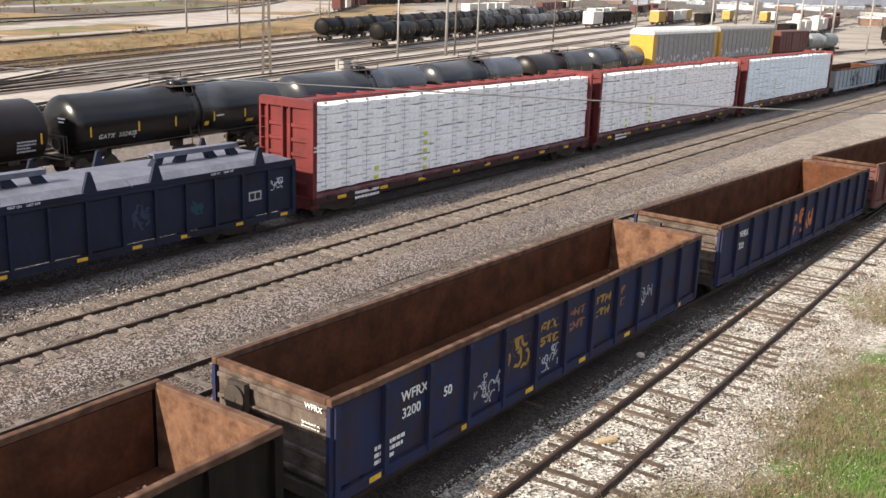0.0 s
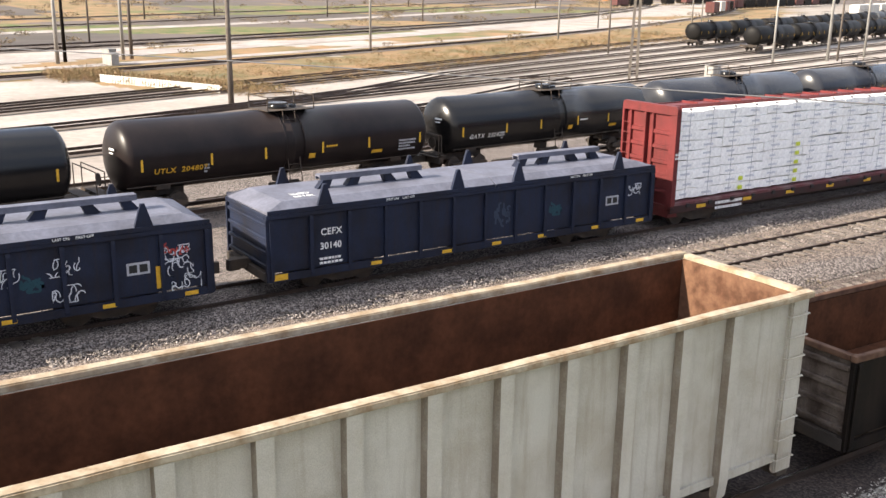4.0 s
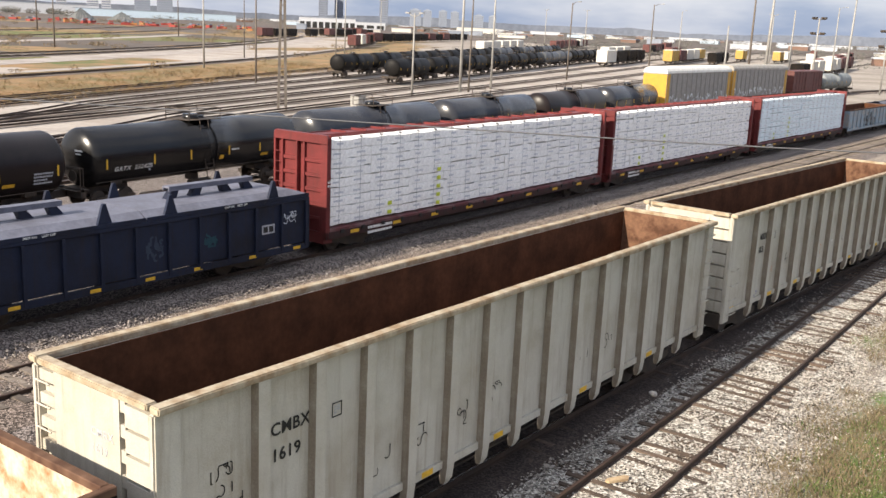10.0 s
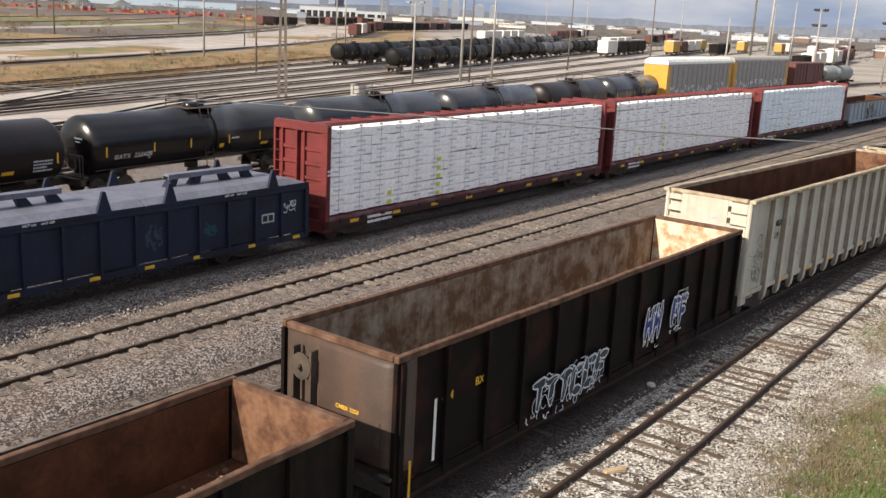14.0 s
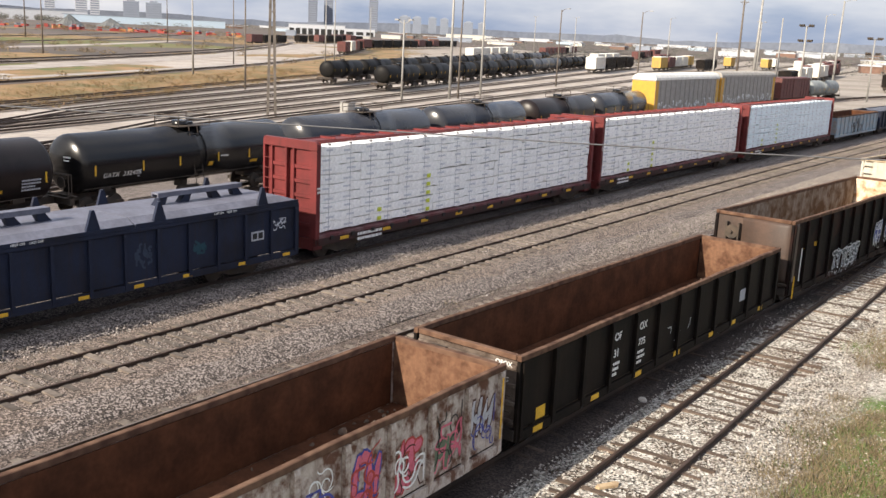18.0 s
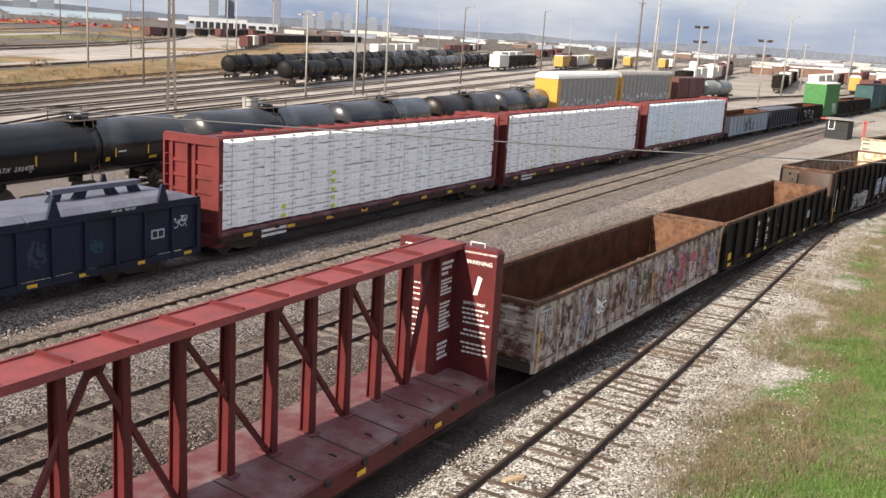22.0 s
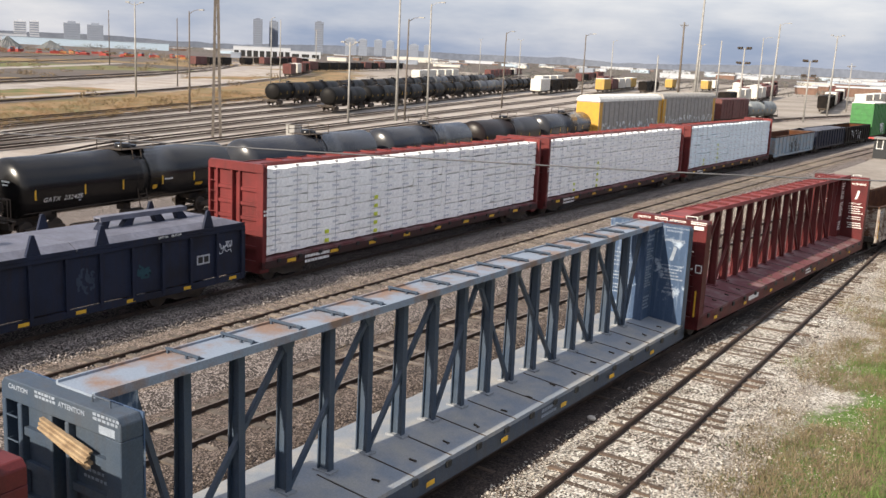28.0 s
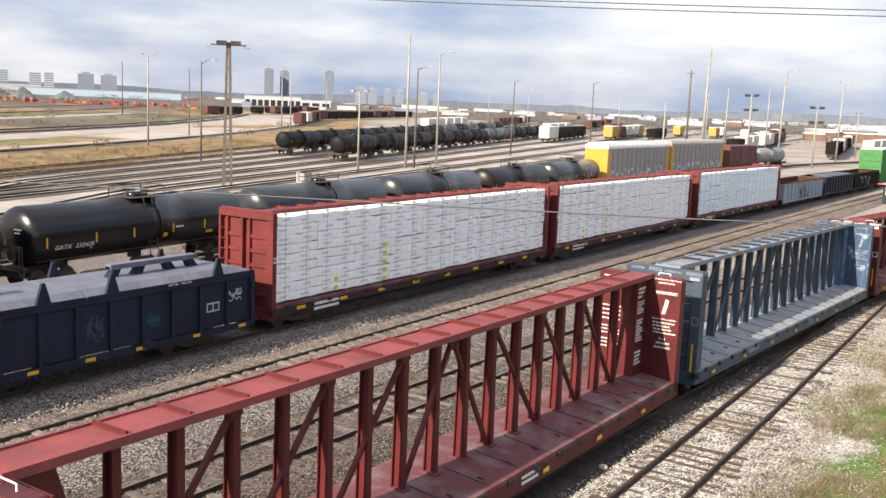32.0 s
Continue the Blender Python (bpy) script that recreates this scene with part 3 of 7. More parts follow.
BED = ((-2.6, -0.30), (-2.2, -0.10), (-1.5, 0.05), (-0.7, 0.03), (0, 0.06), (0.7, 0.03), (1.5, 0.05), (2.2, -0.10), (2.6, -0.30))
strip("ballast_bed_main", main_line, -70, 330, 1.5, tuple((o, h - 0.14) for o, h in BED), BALLAST_BROWN, 0, "brown gravel bed under the empty main track", follow=False, jitter=0.04)
strip("ballast_bed_stored", stored_line, -70, 330, 1.5, tuple((o, h - 0.16) for o, h in BED), BALLAST, 0, "dark gravel bed under the standing freight cars", follow=False, jitter=0.04)
strip("ballast_bed_second", second_line, -40, 150, 1.5, tuple((o, h - 0.47) for o, h in BED), BALLAST_DARK, 0, "brown gravel bed under a track beside the moving train", follow=False, jitter=0.04)
strip("ballast_bed_running", moving_line, -60, 150, 1.5, tuple((o, h - 0.98) for o, h in BED[:6] + ((1.5, 0.02), (1.9, -0.04), (2.2, -0.14))), OILY, 0, "dark oily gravel bed under the moving train", follow=False, jitter=0.04)
strip("ballast_bed_siding", siding_line, -30, 70, 1.0, ((-2.15, -1.08), (-1.8, -1.005), (-1.0, -0.97), (0, -0.955), (1.0, -0.965), (2.0, -0.99), (2.3, -1.06)), BALLAST_WHITE, 0, "white limestone gravel bed of an old siding", follow=False, jitter=0.04)
strip("ballast_shoulder", main_line, -70, 120, 2.0, ((0.9, -0.16), (1.7, -0.14), (2.4, -0.26), (2.75, -0.46)), BALLAST, 0, "grey crushed stone shoulder beside the main track", follow=False, jitter=0.05)
for ln, lab in ((tank_line, "pale gravel bed under a line of tank cars"),):
    strip("ballast_bed_tanks", ln, -60, 400, 4, ((-2.4, 0.02), (0, 0.1), (2.4, 0.02)), BALLAST_BROWN, 0, lab)


ROAD_PALE = material("pale_road_gravel", (0.37, 0.335, 0.305), (0.26, 0.225, 0.20), 0.95, scale=0.15, bump=0.2, fine=1.5)
OILY_BED = material("dark_yard_bed", (0.19, 0.158, 0.135), (0.115, 0.092, 0.078), 0.95, scale=0.15, bump=0.2, fine=2.0)


# ---- tracks ----
RAIL = ((-0.07, 0), (0.07, 0), (0.07, 0.025), (0.012, 0.04), (0.012, 0.125), (0.036, 0.135), (0.036, 0.172), (-0.036, 0.172), (-0.036, 0.135), (-0.012, 0.125), (-0.012, 0.04), (-0.07, 0.025))


def rail(line, off, s0, s1, step, top, parent, mats, follow=False):
    v, f, mi, k = [], [], [], len(RAIL)
    n = int((s1 - s0) / step)
    for i in range(n + 1):
        x, y, a = line(s0 + (s1 - s0) * i / n)
        x, y = x + off * math.cos(a), y + off * math.sin(a)
        z = (land(x, y) + 0.36 if follow else top) - 0.172
        for o, h in RAIL:
            v.append((x + o * math.cos(a), y + o * math.sin(a), z + h))
    for i in range(n):
        for j in range(k):
            f.append((i * k + j, i * k + (j + 1) % k, (i + 1) * k + (j + 1) % k, (i + 1) * k + j))
            mi.append(1 if j == 6 else 0)
    m = bpy.data.meshes.new("rail")
    m.from_pydata(v, [], f)
    for mat in mats:
        m.materials.append(mat)
    m.polygons.foreach_set("material_index", mi)
    ob = new("rail", m)
    ob.parent = parent
    return ob


def tie_mesh(seed, mat, l=2.59, wide=0.23):
    rnd = random.Random(seed)
    bm = bmesh.new()
    box(bm, -l / 2, l / 2, -wide / 2, wide / 2, -0.17, 0)
    bmesh.ops.subdivide_edges(bm, edges=[e for e in bm.edges if e.calc_length() > 1], cuts=4)
    bmesh.ops.bevel(bm, geom=list(bm.edges), offset=0.012, segments=1, affect="EDGES")
    for v in bm.verts:
        v.co += Vector((rnd.uniform(-0.03, 0.03), rnd.uniform(-0.014, 0.014), rnd.uniform(-0.02, 0.010)))
    return mesh_of(bm, "tie", mat)


def track(label, line, s0, s1, step, top, mats, ties=None, tie_mat=None, spacing=0.52, tie_top=-0.14, uneven=0.02, follow=False, sink=0.0):
    t = thing("railway_track", label, "railway track", "tracks of the yard", "structure")
    for off in (-0.7525, 0.7525):
        rail(line, off, s0, s1, step, top, t, mats, follow)
    if ties:
        meshes = [tie_mesh(i, tie_mat, 2.59, 0.17 if sink else 0.23) for i in range(5)]
        rnd = random.Random(len(label))
        s = ties[0]
        while s < ties[1]:
            x, y, a = line(s)
            sunk = rnd.uniform(0, sink) * (1.5 if rnd.random() < 0.5 else 0.3)
            m = pose(x + rnd.uniform(-0.06, 0.06) * (1 + 30 * sink * rnd.random()), y, top + tie_top - sunk + rnd.uniform(-uneven, uneven), rnd.uniform(-1, 1), rnd.uniform(-0.6, 0.6), math.degrees(a) + rnd.uniform(-2.2, 2.2))
            piece("tie", meshes[rnd.randrange(5)], t, m)
            s += spacing * rnd.uniform(0.93, 1.07)
    return t


track("empty main track with rusty rails on brown ballast", main_line, -70, 330, 2.0, 0.0, (STEEL, RAIL_TOP), (0, 120), TIE, 0.54, -0.064)
track("track under the standing freight train", stored_line, -70, 330, 3.0, 0.0, (STEEL, RAIL_TOP), (-5, 30), TIE, 0.54, -0.13)
track("track beside the moving train with worn rails", second_line, -40, 150, 2.0, -0.3, (STEEL, RAIL_MID), (8, 60), TIE, 0.54, -0.118)
track("track under the moving gondola train", moving_line, -60, 170, 2.0, -0.8, (STEEL, RAIL_SHINE), (6, 30), TIE_OLD, 0.54, -0.15, sink=0.06)
track("old siding with rusty rails, loose ties and white gravel", siding_line, -30, 64, 2.0, -0.8, (STEEL, RAIL_TOP), (12, 63), TIE_OLD, 0.54, -0.121, 0.012, sink=0.06)
track("track under the line of tank cars", tank_line, -60, 420, 6.0, 0, (STEEL, RAIL_TOP), follow=True)
for k, ln in enumerate(YARD_LINES):
    start = -8 if k in (0, 3, 6, 10) else 8 + 11 * (k % 3)
    track("yard track across pale gravel", ln, start, 900, 10.0, 0, (STEEL, RAIL_TOP), follow=True)
    strip("track_bed", ln, start, 900, 8, ((-0.75, 0.05), (0, 0.12), (0.75, 0.05)), OILY_BED, 0, "dark oily bed of a yard track", "ballast")
for ln in FAR_LINES:
    track("distant yard track among grass", ln, -20, 420, 10.0, 0, (STEEL, RAIL_TOP), follow=True)
    strip("track_bed", ln, -20, 420, 8, ((-1.4, 0.04), (0, 0.14), (1.4, 0.04)), OILY_BED, 0, "dark bed of a distant yard track", "ballast")
for ln, a, b, w, lab in ((slanted(-137, 40, -0.45, -0.0006), -20, 400, 4.2, "pale gravel service road between yard tracks"), (slanted(-196, 40, -0.5, -0.0006), -20, 300, 3.6, "pale gravel road behind the yard"), (slanted(-115, 20, -0.35, -0.0006), -20, 250, 1.6, "narrow pale gravel path beside the track")):
    strip("gravel_road", ln, a, b, 6, ((-w, 0.05), (0, 0.08), (w, 0.05)), ROAD_PALE, 0, lab, "road")


# ---- loose stones ----
def stones(name, n, spot, size, mat, label, seed):
    rng = np.random.default_rng(seed)
    base = np.array([(1, 0, 0), (-1, 0, 0), (0, 1, 0), (0, -1, 0), (0, 0, 1), (0, 0, -1)], float)
    tri = np.array([(0, 2, 4), (2, 1, 4), (1, 3, 4), (3, 0, 4), (2, 0, 5), (1, 2, 5), (3, 1, 5), (0, 3, 5)])
    v = np.zeros((n, 6, 3))
    for i in range(n):
        x, y, z = spot(rng)
        r = size * rng.lognormal(0, 0.35)
        q = base * rng.uniform(0.55, 1.2, (6, 1)) * r * np.array((1, 1, 0.7))
        a = rng.uniform(0, 6.28)
        c, s = math.cos(a), math.sin(a)
        q = q @ np.array(((c, s, 0), (-s, c, 0), (0, 0, 1)))
        v[i] = q + (x, y, z)
    f = (tri[None] + 6 * np.arange(n)[:, None, None]).reshape(-1, 3)
    m = bpy.data.meshes.new(name)
    m.vertices.add(n * 6)
    m.vertices.foreach_set("co", v.reshape(-1))
    m.loops.add(len(f) * 3)
    m.loops.foreach_set("vertex_index", f.reshape(-1))
    m.polygons.add(len(f))
    m.polygons.foreach_set("loop_start", np.arange(len(f)) * 3)
    m.polygons.foreach_set("loop_total", np.full(len(f), 3))
    m.update(calc_edges=True)
    m.materials.append(mat)
    return tagged(new(name, m), label, "gravel", kind="stuff")


def spot_between(xa, xb, ya, yb, z=None, line=None):
    def spot(rng):
        y = ya + (yb - ya) * rng.random() ** 1.5
        x = rng.uniform(xa, xb)
        if line:
            x += line(y)[0]
        return x, y, (land(x, y) if z is None else z) + rng.uniform(-0.01, 0.03)
    return spot


stones("ballast_stones", 70000, spot_between(1.3, 5.4, 4, 80, None, main_line), 0.027, STONE, "loose grey crushed stone between the tracks", 1)
stones("ballast_stones", 12000, spot_between(-3.0, -1.3, 4, 75, -0.18, main_line), 0.028, STONE, "loose grey crushed stone beside the main track", 2)
stones("ballast_stones", 6000, spot_between(-0.65, 0.65, 4, 60, -0.09, main_line), 0.026, STONE, "grey stone lying between the main rails", 3)
stones("ballast_stones", 14000, spot_between(-3.0, 2.6, 12, 45, -0.45, second_line), 0.026, STONE_BROWN, "brown stone around the second track", 4)
stones("limestone_stones", 20000, spot_between(-0.75, 2.9, 14, 62, -0.975, siding_line), 0.021, STONE_WHITE, "loose white limestone around the old siding", 5)
stones("limestone_stones", 26000, spot_between(-2.0, 3.0, 14, 62, -0.985, siding_line), 0.026, STONE_WHITE, "coarse white limestone along the old siding", 7)
stones("ballast_stones", 22000, spot_between(-1.7, 2.9, 14, 62, -0.975, siding_line), 0.022, STONE, "darker stones mixed into the white gravel", 6)

# ---- railcars: x across (near side +), y along, z from the rail top ----
def truck_meshes():
    bm = tube(bmesh.new(), (-0.80, 0, 0.42), (0.80, 0, 0.42), 0.08, 8)
    axle = mesh_of(bm, "axle", TRUCK)
    bm = bmesh.new()
    tube(bm, (-0.07, 0, 0), (0.05, 0, 0), 0.42, 20)
    tube(bm, (-0.1, 0, 0), (-0.07, 0, 0), 0.46, 20)
    tube(bm, (0.05, 0, 0), (0.09, 0, 0), 0.13, 10)
    wheel = mesh_of(bm, "wheel", TRUCK, RAIL_SHINE)
    bm = bmesh.new()
    extrude_poly(bm, [(-1.15, 0.36), (-0.62, 0.30), (-0.30, 0.18), (0.30, 0.18), (0.62, 0.30), (1.15, 0.36), (1.15, 0.56), (0.72, 0.58), (0.36, 0.74), (-0.36, 0.74), (-0.72, 0.58), (-1.15, 0.56)], "x", -0.07, 0.07)
    side = mesh_of(bm, "side_frame", TRUCK)
    bm = boxes((-1.0, 1.0, -0.2, 0.2, 0.42, 0.72))
    bolster = mesh_of(bm, "bolster", TRUCK)
    return axle, wheel, side, bolster


AXLE, WHEEL, SIDE_FRAME, BOLSTER = truck_meshes()


def far_truck_mesh():
    bm = boxes((-1.0, 1.0, -0.2, 0.2, 0.42, 0.72))
    for sx in (-1, 1):
        extrude_poly(bm, [(-1.15, 0.36), (-0.30, 0.18), (0.30, 0.18), (1.15, 0.36), (1.15, 0.56), (0.36, 0.74), (-0.36, 0.74), (-1.15, 0.56)], "x", sx * 1.0 - 0.07, sx * 1.0 + 0.07)
        for y in (-0.86, 0.86):
            tube(bm, (sx * 0.70, y, 0.42), (sx * 0.82, y, 0.42), 0.44, 12)
    return mesh_of(bm, "truck", TRUCK)


FAR_TRUCK = far_truck_mesh()


def add_trucks(car, dist, far=False):
    if far:
        for y in (-dist, dist):
            piece("truck", FAR_TRUCK, car, pose(0, y, 0))
        return
    for y in (-dist, dist):
        t = new("truck")
        t.parent, t.matrix_basis = car, pose(0, y, 0)
        for wy in (-0.86, 0.86):
            piece("axle", AXLE, t, pose(0, wy, 0))
        piece("bolster", BOLSTER, t)
        for sx in (-1, 1):
            piece("side_frame", SIDE_FRAME, t, pose(sx * 1.0, 0, 0))
            for wy in (-0.86, 0.86):
                piece("wheel", WHEEL, t, pose(sx * 0.7525, wy, 0.42, 0, 0, 0 if sx > 0 else 180))


def add_couplers(car, half, mat=TRUCK, far=False):
    if far:
        return
    part("brake_reservoir", tube(bmesh.new(), (0.75, -0.9, 0.55), (0.75, 0.5, 0.55), 0.2, 12), mat, car)
    part("brake_pipe", boxes((0.9, 0.95, -half * 0.55, half * 0.55, 0.42, 0.47)), mat, car)
    for s in (-1, 1):
        bm = boxes((-0.16, 0.16, min(s * (half - 0.4), s * (half + 0.30)), max(s * (half - 0.4), s * (half + 0.30)), 0.70, 0.98))
        extrude_poly(bm, [(-0.2, s * (half + 0.28)), (0.22, s * (half + 0.28)), (0.24, s * (half + 0.62)), (0.05, s * (half + 0.66)), (-0.02, s * (half + 0.45)), (-0.2, s * (half + 0.42))], "z", 0.68, 1.0)
        part("coupler", bm, mat, car)


def ladder(car, x, y, z0, z1, mat, along="y", w=0.42, rungs=5):
    bm = bmesh.new()
    for i in range(rungs):
        z = z0 + (z1 - z0) * (i + 0.5) / rungs
        if along == "y":
            p, q, s = (x + 0.09, y - w / 2, z), (x + 0.09, y + w / 2, z), (x, 0, 0)
            tube(bm, p, q, 0.014, 6)
            for k in (-1, 1):
                tube(bm, (x, y + k * w / 2, z), (x + 0.09, y + k * w / 2, z), 0.014, 6)
        else:
            d = -0.09 if y < 0 else 0.09
            tube(bm, (x - w / 2, y + d, z), (x + w / 2, y + d, z), 0.014, 6)
            for k in (-1, 1):
                tube(bm, (x + k * w / 2, y, z), (x + k * w / 2, y + d, z), 0.014, 6)
    part("ladder", bm, mat, car, "steel grab rungs")


def gondola(label, length, width, top, side, inside, rim, posts, zb=0.62, post_w=0.13, post_d=0.11, end=None, load=None, end_in=None, group="cars of the moving train", rim_h=0.14, end_ribs=True):
    """An open gondola: sheets, posts, rim, floor and ends, in a box of length by width."""
    car = thing("gondola_car", label, "gondola car", group)
    L, W = length / 2, width / 2
    w = W - post_d
    floor_z = 1.05
    end = end or side
    end_in = end_in or inside
    for sx in (-1, 1):
        a, b = sorted((sx * w, sx * (w - 0.025)))
        part("side_sheet", boxes((a, b, -L + 0.1, L - 0.1, zb + 0.25, top - rim_h)), side, car)
        c, d = sorted((sx * (w - 0.029), sx * (w - 0.05)))
        part("inner_sheet", boxes((c, d, -L + 0.22, L - 0.22, floor_z, top - rim_h)), inside, car, "rusty inner wall sheet")
        a, b = sorted((sx * (w - 0.05), sx * (w + 0.075)))
        bm = boxes((a, b, -L, L, top - rim_h + 0.003, top))
        bmesh.ops.bevel(bm, geom=list(bm.edges), offset=0.015, segments=1, affect="EDGES")
        rng = random.Random(int(length * 100) + sx)
        bmesh.ops.subdivide_edges(bm, edges=[e for e in bm.edges if e.calc_length() > 5], cuts=14)
        for v in bm.verts:
            v.co += Vector((0, 0, 0.02 * noise.noise((v.co.y * 0.7, sx, top)))) + Vector((0.015 * noise.noise((v.co.y * 0.8, sx + 5, top)), 0, 0))
        part("top_rim", bm, rim, car)
        a, b = sorted((sx * (w + 0.003), sx * (w + 0.08)))
        part("side_sill", boxes((a, b, -L + 0.08, L - 0.08, zb, zb + 0.22)), side, car)
    # posts
    bm = bmesh.new()
    e = post_d
    extrude_poly(bm, [(0.004, top - rim_h), (e * 0.8, top - rim_h), (e, top - rim_h - 0.1), (e, zb + 0.1), (e * 0.7, zb + 0.005), (0.004, zb + 0.005)], "y", -post_w / 2, post_w / 2)
    pm = mesh_of(bm, "side_post", side)
    gap = (2 * L - 0.3) / (posts - 1)
    for i in range(posts):
        y = -L + 0.15 + gap * i
        piece("side_post", pm, car, pose(w, y, 0))
        piece("side_post", pm, car, pose(-w, y, 0, 0, 0, 180))
    # ends
    for sy in (-1, 1):
        a, b = sorted((sy * L, sy * (L - 0.04)))
        bm = boxes((-w + 0.03, w - 0.03, min(sy * (L - 0.08), sy * (L - 0.12)), max(sy * (L - 0.08), sy * (L - 0.12)), zb + 0.3, top - 0.1))
        part("end_sheet", bm, end, car)
        c, d = sorted((sy * (L - 0.124), sy * (L - 0.15)))
        part("inner_end_sheet", boxes((-w + 0.055, w - 0.055, c, d, floor_z, top - 0.1)), end_in, car, "rusty inner end wall")
        a, b = sorted((sy * (L + 0.0), sy * (L - 0.152)))
        bm = boxes((-w + 0.07, w - 0.07, a, b, top - 0.13, top - 0.004))
        bmesh.ops.bevel(bm, geom=list(bm.edges), offset=0.015, segments=1, affect="EDGES")
        part("end_rim", bm, rim, car)
        for sx in (-1, 1):
            a, b = sorted((sx * (w - 0.03), sx * (w + 0.06)))
            c, d = sorted((sy * (L - 0.18), sy * (L + 0.01)))
            part("corner_post", boxes((a, b, c, d, zb + 0.003, top - rim_h - 0.003)), side, car)
        for i in range(4 if end_ribs else 0):
            z = zb + 0.45 + (top - zb - 0.75) * i / 3
            c, d = sorted((sy * (L - 0.076), sy * L))
            bm = boxes((-w + 0.06, w - 0.06, c, d, z - 0.06, z + 0.05))
            bmesh.ops.bevel(bm, geom=list(bm.edges), offset=0.02, segments=1, affect="EDGES")
            part("end_rib", bm, end, car)
        c, d = sorted((sy * (L - 0.25), sy * (L + 0.05)))
        part("end_sill", boxes((-w, w, c, d, zb + 0.03, zb + 0.28)), TRUCK, car)
    part("floor", boxes((-w + 0.06, w - 0.06, -L + 0.16, L - 0.16, floor_z - 0.1, floor_z - 0.004)), inside, car, "rusty gondola floor")
    part("center_sill", boxes((-0.3, 0.3, -L + 0.1, L - 0.1, 0.66, 0.94)), TRUCK, car)
    if load:
        n, seed = load
        rnd = random.Random(seed)
        bm = bmesh.new()
        for i in range(n):
            r = rnd.uniform(0.015, 0.055) * (2.2 if i % 40 == 0 else 1)
            y = rnd.uniform(-L + 0.3, L - 0.3) if i % 3 else L - 0.3 - abs(rnd.gauss(0, 1.0))
            x = rnd.triangular(-w + 0.1, w - 0.12, w - 0.2) if i % 3 else rnd.uniform(-w + 0.2, w - 0.2)
            bmesh.ops.create_icosphere(bm, subdivisions=1, radius=r, matrix=Matrix.Translation((x, y, floor_z + r * 0.3)) @ pose(0, 0, 0, rnd.uniform(0, 90), rnd.uniform(0, 90), 0) @ Matrix.Diagonal((1, rnd.uniform(0.4, 1.6), rnd.uniform(0.3, 0.8), 1)))
        bmesh.ops.create_grid(bm, x_segments=4, y_segments=40, size=1, matrix=Matrix.Translation((w * 0.35, 0, floor_z + 0.01)) @ Matrix.Diagonal((w * 0.6, L - 0.3, 1, 1)))
        for v in bm.verts:
            if abs(v.co.z - floor_z - 0.01) < 1e-4:
                v.co.z += 0.06 * abs(noise.noise((v.co.x * 2, v.co.y * 1.3, seed))) + 0.10 * max(v.co.x / w, 0) ** 2
        part("scrap_residue", bm, SCRAP, car, "dirt and scrap left on the floor")
    add_trucks(car, L - 2.6)
    add_couplers(car, L)
    return car


def yellow_tags(car, x, ys, z, w=0.32, h=0.11, mat=YELLOW):
    me = mesh_of(boxes((0.001, 0.008, -w / 2, w / 2, -h / 2, h / 2)), "reflector", mat)
    for y in ys:
        piece("reflector", me, car, pose(x, y, z))


def text_bars(car, x, y, z, rows, w, h, mat=WHITE, seed=0, name="stencil", pitch=1.8):
    """Small stencilled lines that cannot be read, as bars."""
    rnd = random.Random(seed)
    bm = bmesh.new()
    for i in range(rows):
        u = 0.0
        while u < w:
            l = rnd.uniform(0.5, 1.6) * h + 0.02
            if u + l > w - (0.3 * w if i % 3 == 2 else 0):
                break
            box(bm, x + 0.001, x + 0.005, y + u, y + u + l, z - i * h * pitch - h, z - i * h * pitch)
            u += l + 0.025
    return tagged(part(name, bm, mat, car), "small unreadable stencil lines", kind="stuff")


